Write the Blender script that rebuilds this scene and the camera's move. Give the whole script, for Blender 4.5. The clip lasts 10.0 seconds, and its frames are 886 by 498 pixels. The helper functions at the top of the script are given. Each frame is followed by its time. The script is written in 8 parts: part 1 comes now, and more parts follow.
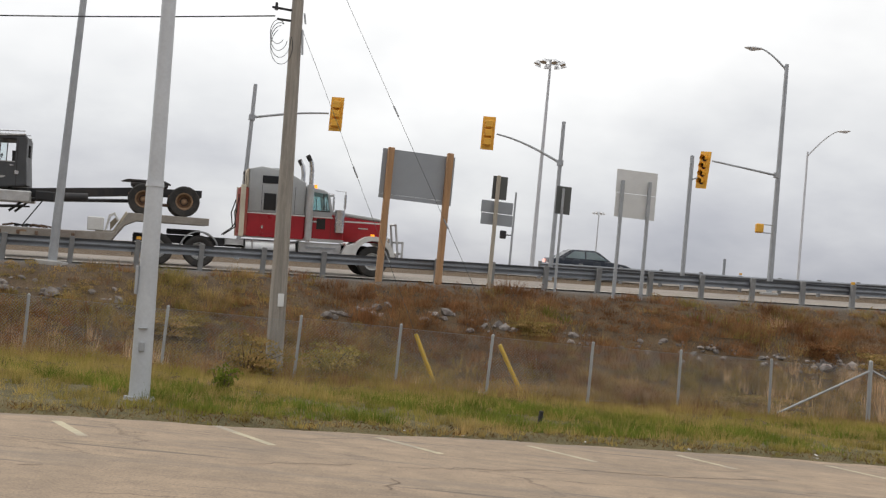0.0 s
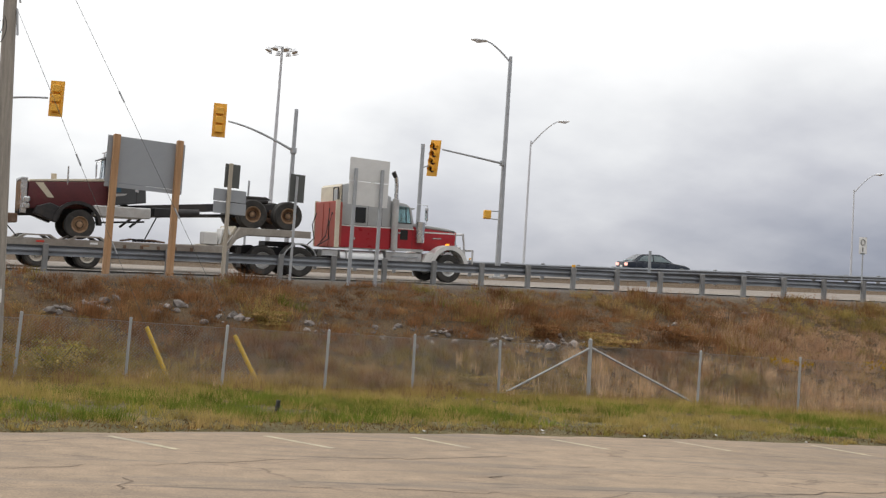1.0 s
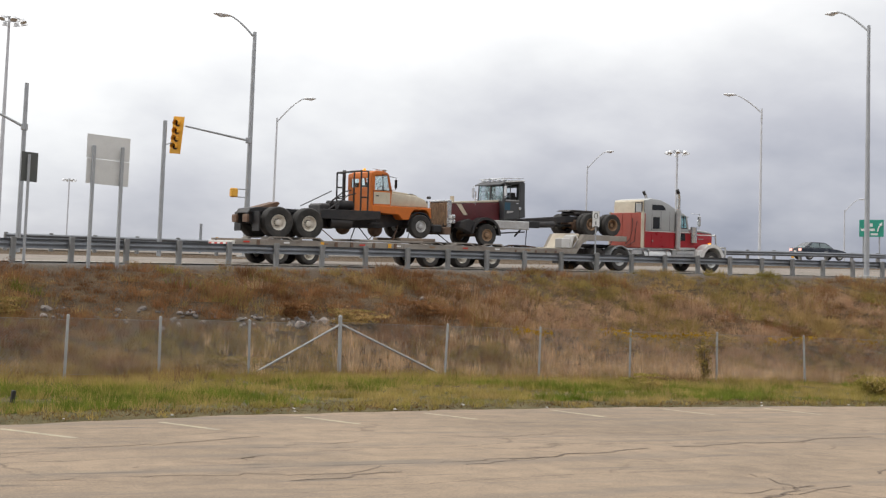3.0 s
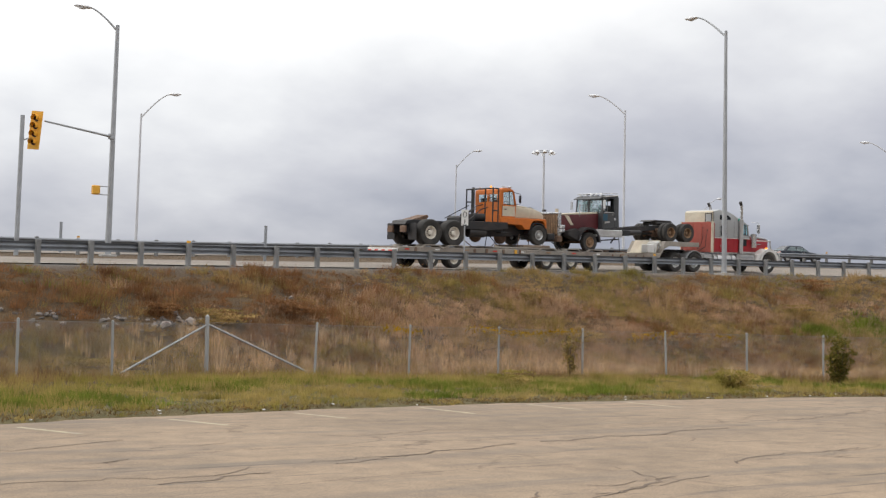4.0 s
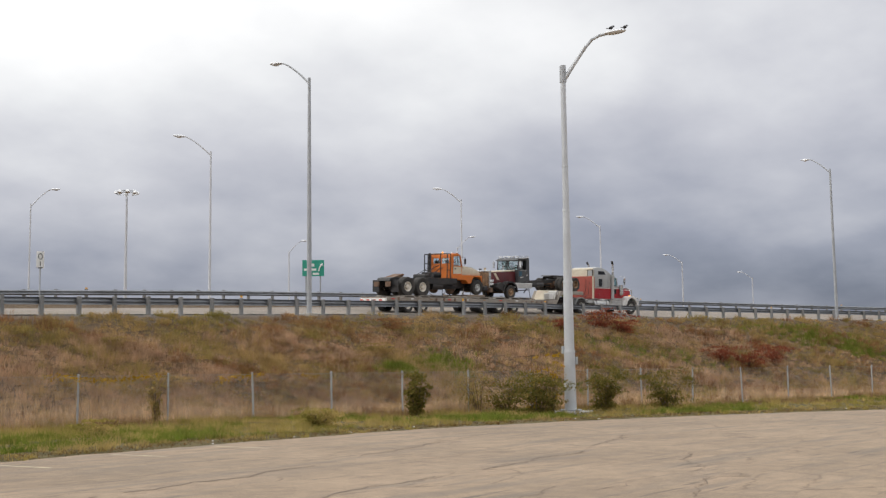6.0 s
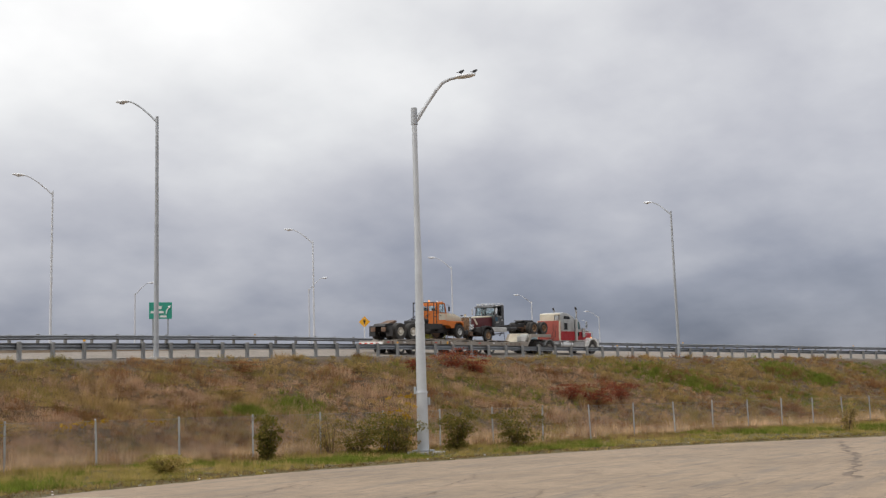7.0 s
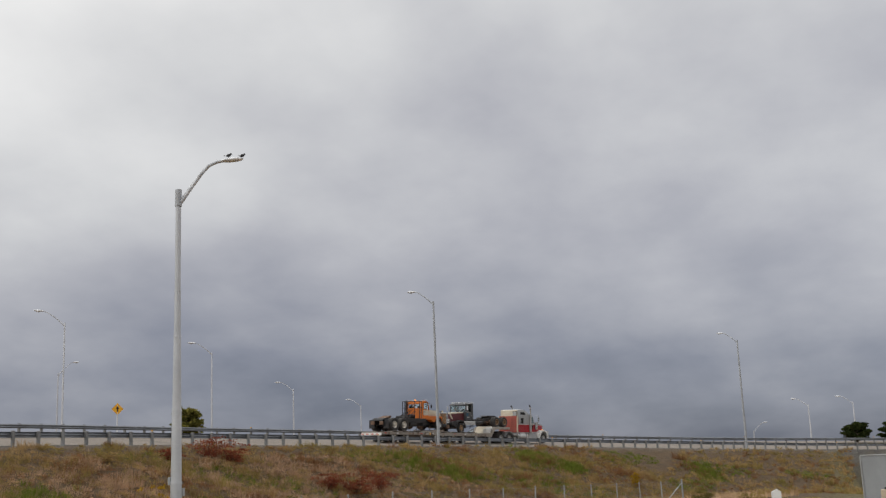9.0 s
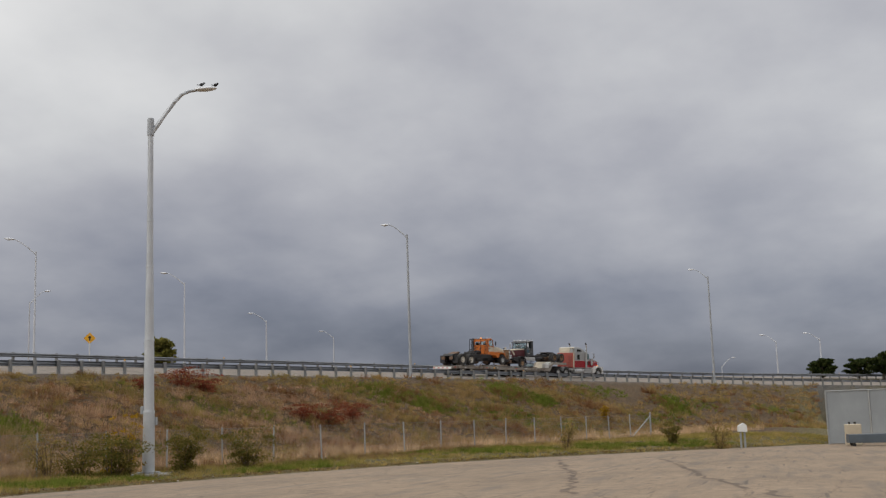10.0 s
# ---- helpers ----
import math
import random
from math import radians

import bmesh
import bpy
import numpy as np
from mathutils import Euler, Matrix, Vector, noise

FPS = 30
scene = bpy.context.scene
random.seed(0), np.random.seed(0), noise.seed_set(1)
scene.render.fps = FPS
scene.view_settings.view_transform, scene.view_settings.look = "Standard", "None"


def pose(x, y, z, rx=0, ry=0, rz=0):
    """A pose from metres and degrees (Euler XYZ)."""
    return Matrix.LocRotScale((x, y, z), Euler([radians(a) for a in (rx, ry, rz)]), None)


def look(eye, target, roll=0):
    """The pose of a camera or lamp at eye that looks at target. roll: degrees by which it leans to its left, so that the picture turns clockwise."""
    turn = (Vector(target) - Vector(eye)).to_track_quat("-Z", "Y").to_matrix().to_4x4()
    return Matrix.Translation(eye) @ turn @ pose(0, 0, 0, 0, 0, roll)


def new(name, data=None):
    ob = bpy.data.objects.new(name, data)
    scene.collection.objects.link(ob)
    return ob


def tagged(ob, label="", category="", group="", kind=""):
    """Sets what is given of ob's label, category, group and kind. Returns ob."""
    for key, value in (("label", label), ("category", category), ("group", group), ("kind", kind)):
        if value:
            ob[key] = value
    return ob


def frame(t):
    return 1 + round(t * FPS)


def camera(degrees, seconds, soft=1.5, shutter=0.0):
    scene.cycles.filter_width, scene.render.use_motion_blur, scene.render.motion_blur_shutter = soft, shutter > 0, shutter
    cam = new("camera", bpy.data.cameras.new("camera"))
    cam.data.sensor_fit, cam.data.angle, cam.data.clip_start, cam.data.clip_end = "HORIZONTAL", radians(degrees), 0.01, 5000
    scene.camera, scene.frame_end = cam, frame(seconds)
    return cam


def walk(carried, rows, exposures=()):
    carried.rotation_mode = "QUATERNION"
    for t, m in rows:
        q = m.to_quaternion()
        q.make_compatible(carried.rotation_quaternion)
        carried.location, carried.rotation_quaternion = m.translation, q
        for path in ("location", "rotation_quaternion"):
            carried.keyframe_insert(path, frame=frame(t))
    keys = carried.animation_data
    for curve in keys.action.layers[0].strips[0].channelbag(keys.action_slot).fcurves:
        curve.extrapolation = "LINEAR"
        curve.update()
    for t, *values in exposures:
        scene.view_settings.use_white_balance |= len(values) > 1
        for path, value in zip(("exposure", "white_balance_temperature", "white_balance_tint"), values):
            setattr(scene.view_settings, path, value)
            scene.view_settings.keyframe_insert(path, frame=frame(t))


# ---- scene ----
cam = camera(42.24, 10.0, soft=1.3, shutter=0.0)
EYE = (0.0, 0.0, 1.6)


def aim(yaw, pitch):
    a, e = radians(yaw), radians(pitch)
    return (EYE[0] + math.sin(a) * math.cos(e), EYE[1] + math.cos(a) * math.cos(e), EYE[2] + math.sin(e))


# seconds, compass bearing, tilt and roll of the camera, in degrees
VIEW = [
    (0.0, 0.07, 3.75, 5.60),
    (0.1, 0.59, 4.17, 5.40),
    (0.2, 2.13, 4.27, 5.20),
    (0.3, 4.97, 4.31, 5.00),
    (0.4, 6.11, 4.34, 4.80),
    (0.5, 6.51, 4.45, 4.60),
    (0.6, 6.99, 4.32, 4.44),
    (0.7, 7.36, 4.30, 4.28),
    (0.8, 8.76, 4.27, 4.12),
    (0.9, 12.61, 4.27, 3.96),
    (1.0, 13.30, 4.24, 3.80),
    (1.1, 13.82, 4.20, 3.64),
    (1.2, 14.60, 4.14, 3.47),
    (1.3, 15.18, 4.07, 3.31),
    (1.4, 15.78, 4.00, 3.14),
    (1.5, 16.55, 4.05, 2.98),
    (2.0, 20.43, 3.86, 2.43),
    (2.2, 20.90, 3.79, 2.20),
    (3.3, 28.82, 3.74, 1.76),
    (3.5, 30.66, 3.73, 1.56),
    (4.0, 32.39, 3.85, 1.40),
    (4.5, 36.36, 3.89, 1.01),
    (4.6, 36.70, 3.84, 0.97),
    (4.7, 37.11, 3.84, 0.93),
    (4.8, 37.44, 3.84, 0.89),
    (4.9, 37.93, 3.89, 0.85),
    (5.0, 38.84, 4.01, 0.81),
    (5.1, 40.53, 3.89, 0.36),
    (5.2, 42.15, 3.79, -0.09),
    (5.3, 43.92, 3.84, -0.53),
    (5.4, 45.58, 3.65, -0.98),
    (5.5, 46.94, 3.94, -1.43),
    (5.6, 48.03, 4.21, -1.28),
    (5.7, 49.04, 4.70, -1.13),
    (5.8, 50.11, 5.03, -0.99),
    (5.9, 51.37, 5.38, -0.84),
    (6.0, 52.89, 6.06, -0.69),
    (6.2, 55.11, 6.80, -0.79),
    (7.3, 61.52, 7.87, -1.72),
    (7.5, 61.95, 7.74, -1.58),
    (7.6, 61.35, 7.98, -1.54),
    (7.7, 60.37, 8.00, -1.51),
    (7.8, 60.25, 8.00, -1.47),
    (7.9, 60.25, 8.01, -1.44),
    (8.0, 60.80, 9.31, -1.40),
    (8.1, 62.23, 10.12, -1.56),
    (8.2, 63.83, 10.60, -1.73),
    (8.3, 65.98, 10.91, -1.89),
    (8.4, 68.18, 11.53, -2.06),
    (8.5, 70.00, 11.49, -2.22),
    (8.6, 71.28, 12.32, -2.24),
    (8.7, 72.09, 12.49, -2.26),
    (8.8, 72.54, 12.55, -2.28),
    (9.0, 72.39, 11.89, -2.32),
    (9.2, 72.21, 11.43, -2.22),
    (9.5, 72.82, 9.71, -2.06),
    (10.0, 73.59, 8.52, -1.81)
]
walk(cam, [(t, look(EYE, aim(a, e), r)) for t, a, e, r in VIEW],
     exposures=[(0.0, -0.18), (1.0, -0.05), (2.0, 0.01), (3.5, 0.03), (5.5, -0.01), (6.4, -0.07), (7.5, -0.16), (8.0, -0.14), (8.5, -0.30), (10.0, -0.50)])

# ---- world and sun ----
SUN_BEARING, SUN_HEIGHT = -55.0, 38.0
world = bpy.data.worlds.new("overcast")
scene.world = world
world.use_nodes = True


def nodes_of(tree):
    tree.nodes.clear()

    def add(kind, **kw):
        n = tree.nodes.new(kind)
        for k, v in kw.items():
            if k in n.inputs:
                n.inputs[k].default_value = v
        return n

    def join(a, b):
        tree.links.new(a, b)
    return add, join


def ramp(n, stops):
    el = n.color_ramp.elements
    while len(el) < len(stops):
        el.new(0.5)
    for e, (p, c) in zip(el, stops):
        e.position, e.color = p, (c if len(c) == 4 else (*c, 1))
    return n


def op(add, join, kind, a, b=None, c=None, clamp=False):
    n = add("ShaderNodeMath")
    n.operation, n.use_clamp = kind, clamp
    for i, v in enumerate((a, b, c)):
        if v is None:
            continue
        if isinstance(v, (int, float)):
            n.inputs[i].default_value = v
        else:
            join(v, n.inputs[i])
    return n.outputs[0]


def mix(add, join, fac, a, b, blend="MIX"):
    n = add("ShaderNodeMix")
    n.data_type, n.blend_type = "RGBA", blend
    for i, v in ((0, fac), (6, a), (7, b)):
        if isinstance(v, (int, float)):
            n.inputs[i].default_value = v
        elif isinstance(v, tuple):
            n.inputs[i].default_value = v if len(v) == 4 else (*v, 1)
        else:
            join(v, n.inputs[i])
    return n.outputs[2]


def build_sky():
    add, join = nodes_of(world.node_tree)
    out, bg = add("ShaderNodeOutputWorld"), add("ShaderNodeBackground")
    tc, sep = add("ShaderNodeTexCoord"), add("ShaderNodeSeparateXYZ")
    join(tc.outputs["Generated"], sep.inputs[0])
    x, y, z = sep.outputs
    m = lambda *a, **k: op(add, join, *a, **k)
    # cloud deck: the direction projected on a layer, so that clouds flatten towards the horizon
    h = m("ADD", m("MAXIMUM", z, 0.0), 0.36)
    comb = add("ShaderNodeCombineXYZ")
    join(m("DIVIDE", x, h), comb.inputs[0])
    join(m("DIVIDE", y, h), comb.inputs[1])
    big = add("ShaderNodeTexNoise", Scale=0.85, Detail=3.0, Roughness=0.45, Distortion=0.15)
    small = add("ShaderNodeTexNoise", Scale=3.6, Detail=5.0, Roughness=0.5, Distortion=0.0)
    for n in (big, small):
        join(comb.outputs[0], n.inputs["Vector"])
    cloud = m("ADD", m("MULTIPLY", big.outputs[0], 0.60), m("MULTIPLY", small.outputs[0], 0.40))
    # the deck is thin and bright to the west, thick and blue-grey to the east
    west = m("ADD", m("MULTIPLY", x, math.sin(radians(-15))), m("MULTIPLY", y, math.cos(radians(-15))))
    side = add("ShaderNodeMapRange")
    for i, v in ((1, -0.15), (2, 0.95), (3, 0.0), (4, 1.0)):
        side.inputs[i].default_value = v
    join(west, side.inputs[0])
    up = add("ShaderNodeMapRange")
    for i, v in ((1, 0.0), (2, 0.46), (3, 0.0), (4, 1.0)):
        up.inputs[i].default_value = v
    join(z, up.inputs[0])
    lightness = m("ADD", m("ADD", m("MULTIPLY", m("POWER", side.outputs[0], 1.6), m("MULTIPLY_ADD", up.outputs[0], 0.55, 0.26)), m("MULTIPLY_ADD", up.outputs[0], 0.76, 0.02)),
                  m("MULTIPLY", m("SUBTRACT", cloud, 0.485), 1.3))
    tone = ramp(add("ShaderNodeValToRGB"), [(0.0, (0.150, 0.165, 0.228)), (0.20, (0.30, 0.312, 0.382)), (0.46, (0.565, 0.565, 0.61)),
                                            (0.72, (0.86, 0.86, 0.865)), (1.0, (1.15, 1.14, 1.12))])
    join(lightness, tone.inputs[0])
    # overcast skies grow brighter overhead
    top = add("ShaderNodeMapRange")
    for i, v in ((1, 0.40), (2, 0.95), (3, 1.0), (4, 1.55)):
        top.inputs[i].default_value = v
    join(z, top.inputs[0])
    lit = mix(add, join, 1.0, tone.outputs[0], top.outputs[0], "MULTIPLY")
    sky = add("ShaderNodeTexSky")
    sky.sky_type, sky.sun_disc = "NISHITA", False
    sky.sun_elevation, sky.sun_rotation = radians(SUN_HEIGHT), radians(SUN_BEARING)
    thin = mix(add, join, 1.0, sky.outputs[0], (0.012, 0.012, 0.012), "MULTIPLY")
    join(mix(add, join, 1.0, lit, thin, "ADD"), bg.inputs[0])
    bg.inputs[1].default_value = 1.0
    join(bg.outputs[0], out.inputs[0])


build_sky()
sun = new("sun", bpy.data.lights.new("sun", "SUN"))
sun.data.energy, sun.data.angle, sun.data.color = 0.9, radians(25), (1.0, 0.95, 0.88)
sun.matrix_world = look((0, 0, 60), (-math.sin(radians(SUN_BEARING)) * math.cos(radians(SUN_HEIGHT)),
                                     -math.cos(radians(SUN_BEARING)) * math.cos(radians(SUN_HEIGHT)),
                                     60 - math.sin(radians(SUN_HEIGHT))))

# ---- materials ----


def material(name, base, rough=0.6, metal=0.0, vary=0.15, scale=3.0, bump=0.15, fine=40.0, dirt=None, dirt_amount=0.35,
             random_tint=0.0, island=False, coords="Object", stretch=(1, 1, 1), spec=0.5):
    """A surface with grain at two scales, blotches of dirt and relief; sizes in 1/metres."""
    mt = bpy.data.materials.new(name)
    mt.use_nodes = True
    add, join = nodes_of(mt.node_tree)
    out, bs = add("ShaderNodeOutputMaterial"), add("ShaderNodeBsdfPrincipled")
    join(bs.outputs[0], out.inputs[0])
    tc, mp = add("ShaderNodeTexCoord"), add("ShaderNodeMapping")
    join(tc.outputs[coords], mp.inputs[0])
    mp.inputs["Scale"].default_value = stretch
    n1 = add("ShaderNodeTexNoise", Scale=scale, Detail=5.0, Roughness=0.6)
    n2 = add("ShaderNodeTexNoise", Scale=fine, Detail=3.0, Roughness=0.65)
    for n in (n1, n2):
        join(mp.outputs[0], n.inputs["Vector"])
    lo = tuple(c * (1 - vary) for c in base)
    hi = tuple(min(1, c * (1 + vary)) for c in base)
    r1 = ramp(add("ShaderNodeValToRGB"), [(0.3, lo), (0.7, hi)])
    join(n1.outputs[0], r1.inputs[0])
    g = ramp(add("ShaderNodeValToRGB"), [(0.25, (1 - vary * 0.8,) * 3), (0.75, (1 + vary * 0.5,) * 3)])
    join(n2.outputs[0], g.inputs[0])
    col = mix(add, join, 1.0, r1.outputs[0], g.outputs[0], "MULTIPLY")
    if dirt:
        n3 = add("ShaderNodeTexNoise", Scale=scale * 0.45, Detail=8.0, Roughness=0.7, Distortion=0.6)
        join(mp.outputs[0], n3.inputs["Vector"])
        m3 = ramp(add("ShaderNodeValToRGB"), [(0.46, (0, 0, 0)), (0.66, (dirt_amount,) * 3)])
        join(n3.outputs[0], m3.inputs[0])
        col = mix(add, join, m3.outputs[0], col, dirt)
    if random_tint:
        if island:
            src = add("ShaderNodeNewGeometry").outputs["Random Per Island"]
        else:
            src = add("ShaderNodeObjectInfo").outputs["Random"]
        rr = ramp(add("ShaderNodeValToRGB"), [(0.0, (1 - random_tint,) * 3), (1.0, (1 + random_tint,) * 3)])
        join(src, rr.inputs[0])
        col = mix(add, join, 1.0, col, rr.outputs[0], "MULTIPLY")
    join(col, bs.inputs["Base Color"])
    rg = add("ShaderNodeMapRange")
    for i, v in ((1, 0.3), (2, 0.7), (3, max(0.03, rough - 0.1)), (4, min(1, rough + 0.12))):
        rg.inputs[i].default_value = v
    join(n1.outputs[0], rg.inputs[0])
    join(rg.outputs[0], bs.inputs["Roughness"])
    bs.inputs["Metallic"].default_value = metal
    bs.inputs["Specular IOR Level"].default_value = spec
    if bump:
        bp = add("ShaderNodeBump", Strength=bump, Distance=0.02)
        join(n2.outputs[0], bp.inputs["Height"])
        join(bp.outputs[0], bs.inputs["Normal"])
    return mt


def glass_material(name, tint, rough=0.05):
    mt = bpy.data.materials.new(name)
    mt.use_nodes = True
    bs = mt.node_tree.nodes["Principled BSDF"]
    bs.inputs["Base Color"].default_value = (*tint, 1)
    bs.inputs["Roughness"].default_value = rough
    bs.inputs["Transmission Weight"].default_value = 0.85
    bs.inputs["IOR"].default_value = 1.3
    return mt


def glow_material(name, colour, strength):
    mt = bpy.data.materials.new(name)
    mt.use_nodes = True
    bs = mt.node_tree.nodes["Principled BSDF"]
    bs.inputs["Base Color"].default_value = (*colour, 1)
    bs.inputs["Emission Color"].default_value = (*colour, 1)
    bs.inputs["Emission Strength"].default_value = strength
    return mt


GALV = material("galvanised_steel", (0.40, 0.415, 0.43), 0.5, 0.25, 0.12, 2.0, 0.1, 30, (0.24, 0.25, 0.26), 0.4)
RAIL = material("weathered_galvanised_rail", (0.235, 0.25, 0.27), 0.5, 0.5, 0.2, 0.7, 0.1, 25, (0.11, 0.11, 0.11), 0.6)
POST = material("weathered_rail_post", (0.25, 0.25, 0.245), 0.7, 0.2, 0.15, 2.0, 0.1, 25, (0.18, 0.16, 0.14), 0.4, random_tint=0.12)
PALE_POLE = material("pale_painted_pole", (0.55, 0.57, 0.59), 0.45, 0.15, 0.1, 0.8, 0.08, 20, (0.36, 0.37, 0.38), 0.35)
POLE_WOOD = material("weathered_pole_wood", (0.36, 0.325, 0.28), 0.85, 0, 0.25, 2.0, 0.5, 30, (0.13, 0.12, 0.11), 0.5, stretch=(6, 6, 0.4))
POST_WOOD = material("cedar_post_wood", (0.42, 0.24, 0.12), 0.8, 0, 0.2, 2.0, 0.4, 30, (0.55, 0.40, 0.27), 0.5, stretch=(6, 6, 0.4))
SIGN_BACK = material("bare_aluminium_sign_back", (0.34, 0.36, 0.38), 0.6, 0.35, 0.06, 1.2, 0.05, 30, (0.26, 0.27, 0.29), 0.3)
SIGN_PALE = material("pale_sign_back", (0.72, 0.72, 0.70), 0.6, 0.1, 0.06, 1.2, 0.05, 30, (0.45, 0.45, 0.43), 0.3)
SIGN_DARK = material("dark_sign_back", (0.10, 0.105, 0.10), 0.6, 0.1, 0.1, 1.2, 0.05, 30)
YELLOW = material("traffic_yellow_paint", (0.82, 0.42, 0.045), 0.5, 0, 0.08, 3, 0.04, 30, (0.70, 0.40, 0.06), 0.3)
GUARD_YELLOW = material("faded_yellow_plastic", (0.68, 0.45, 0.05), 0.55, 0, 0.1, 3, 0.05, 30)
LENS = material("dark_signal_lens", (0.03, 0.012, 0.012), 0.25, 0, 0.2, 8, 0.02, 30)
BLACK = material("black_painted_steel", (0.022, 0.022, 0.024), 0.55, 0.1, 0.3, 3, 0.1, 25, (0.07, 0.055, 0.045), 0.55)
GREEN_SIGN = material("green_sign_face", (0.03, 0.32, 0.225), 0.45, 0, 0.05, 2, 0.02, 30)
WHITE_SIGN = material("white_sign_face", (0.78, 0.78, 0.76), 0.5, 0, 0.05, 2, 0.02, 30)
ORANGE_SIGN = material("orange_yellow_sign_face", (0.85, 0.42, 0.02), 0.45, 0, 0.05, 2, 0.02, 30)
LAMP_GREY = material("lamp_head_grey", (0.78, 0.79, 0.80), 0.4, 0.2, 0.08, 4, 0.03, 30)
LAMP_GLASS = material("lamp_lens", (0.75, 0.76, 0.78), 0.2, 0, 0.05, 6, 0.0, 30)
# distance haze put into the colour: paler than the galvanised poles nearby
HAZE_POLE = material("haze_paled_far_pole", (0.60, 0.61, 0.63), 0.5, 0.1, 0.08, 1.0, 0.03, 20)
CONCRETE = material("concrete", (0.42, 0.41, 0.39), 0.85, 0, 0.15, 1.5, 0.3, 40, (0.28, 0.26, 0.24), 0.4)
ROCK = material("grey_rock", (0.235, 0.205, 0.185), 0.85, 0, 0.3, 2.5, 0.5, 18, (0.13, 0.115, 0.10), 0.6, random_tint=0.45)
CABLE = material("black_cable", (0.02, 0.02, 0.02), 0.6, 0, 0.1, 4, 0.0, 30)
WIRE = material("fence_wire", (0.33, 0.34, 0.34), 0.55, 0.4, 0.15, 2, 0.0, 30)
FENCE_POST = material("galvanised_fence_post", (0.40, 0.41, 0.41), 0.5, 0.35, 0.12, 3, 0.05, 30, (0.3, 0.29, 0.27), 0.4, random_tint=0.1)

# ---- helpers for meshes ----


def mesh_of(bm, name, mat, smooth=False):
    me = bpy.data.meshes.new(name)
    bm.to_mesh(me)
    bm.free()
    for m in (mat if isinstance(mat, (list, tuple)) else [mat]):
        me.materials.append(m)
    if smooth:
        for p in me.polygons:
            p.use_smooth = True
        me.set_sharp_from_angle(angle=radians(35))
    return me


def part(name, bm, mat, parent=None, label="", smooth=False, at=None):
    """One mesh object, under parent if there is one."""
    ob = new(name, mesh_of(bm, name, mat, smooth))
    ob.parent = parent
    if at is not None:
        ob.matrix_basis = at
    if label:
        ob["label"] = label
    return ob


def thing(name, label, category, m=None, group="", kind=""):
    ob = new(name)
    ob.empty_display_size = 0.3
    if m is not None:
        ob.matrix_basis = m
    return tagged(ob, label, category, group, kind)


def box(bm, x0, x1, y0, y1, z0, z1, bevel=0.0, turn=None):
    vs = bmesh.ops.create_cube(bm, size=1.0)["verts"]
    for v in vs:
        v.co = Vector(((x0 + x1) / 2 + v.co.x * (x1 - x0), (y0 + y1) / 2 + v.co.y * (y1 - y0), (z0 + z1) / 2 + v.co.z * (z1 - z0)))
    if bevel:
        es = list({e for v in vs for e in v.link_edges})
        r = bmesh.ops.bevel(bm, geom=es, offset=bevel, segments=1, affect="EDGES", profile=0.5)
        vs = list({v for f in r["faces"] for v in f.verts} | {v for v in vs if v.is_valid})
    if turn is not None:
        bmesh.ops.transform(bm, matrix=turn, verts=vs)
    return vs


def tube(bm, a, b, r0, r1=None, n=10, caps=True):
    """A tapered round bar from a to b."""
    a, b = Vector(a), Vector(b)
    d = b - a
    r = bmesh.ops.create_cone(bm, cap_ends=caps, segments=n, radius1=r0, radius2=r0 if r1 is None else r1, depth=d.length)["verts"]
    m = Matrix.Translation((a + b) / 2) @ d.to_track_quat("Z", "Y").to_matrix().to_4x4()
    bmesh.ops.transform(bm, matrix=m, verts=r)
    return r


def bend(bm, pts, r, n=8):
    """A round bar along a line of points, with rings at the bends."""
    pts = [Vector(p) for p in pts]
    radii = r if isinstance(r, (list, tuple)) else [r] * len(pts)
    rings = []
    for i, p in enumerate(pts):
        d = (pts[min(i + 1, len(pts) - 1)] - pts[max(i - 1, 0)]).normalized()
        q = d.to_track_quat("Z", "Y").to_matrix()
        rings.append([bm.verts.new(p + q @ Vector((math.cos(k * math.tau / n) * radii[i], math.sin(k * math.tau / n) * radii[i], 0)))
                      for k in range(n)])
    for a, b in zip(rings, rings[1:]):
        best = min(range(n), key=lambda o: (a[0].co - b[o].co).length)
        for k in range(n):
            bm.faces.new((a[k], a[(k + 1) % n], b[(k + 1 + best) % n], b[(k + best) % n]))
    bm.faces.new(rings[0][::-1])
    bm.faces.new(rings[-1])


def slab(bm, outline, y0, y1, bevel=0.0):
    """A side outline of (x, z) points drawn out from y0 to y1."""
    a = [bm.verts.new((x, y0, z)) for x, z in outline]
    b = [bm.verts.new((x, y1, z)) for x, z in outline]
    fs = [bm.faces.new(a), bm.faces.new(b[::-1])]
    n = len(outline)
    for i in range(n):
        fs.append(bm.faces.new((a[i], b[i], b[(i + 1) % n], a[(i + 1) % n])))
    bmesh.ops.recalc_face_normals(bm, faces=fs)
    if bevel:
        es = [e for f in fs[:2] for e in f.edges]
        bmesh.ops.bevel(bm, geom=list(set(es)), offset=bevel, segments=2, affect="EDGES", profile=0.5)


def sheet(name, verts, faces, mat, smooth=True):
    me = bpy.data.meshes.new(name)
    me.from_pydata(verts, [], faces)
    me.materials.append(mat)
    if smooth:
        me.polygons.foreach_set("use_smooth", [True] * len(me.polygons))
    me.update()
    return me


# ---- the line of the ramp: s along it, r to its right ----
DS = 0.25
S_LINE = np.arange(-70, 300 + DS, DS)
_h0, _k, _k2 = radians(74.555), 0.0070, -1.5566e-5


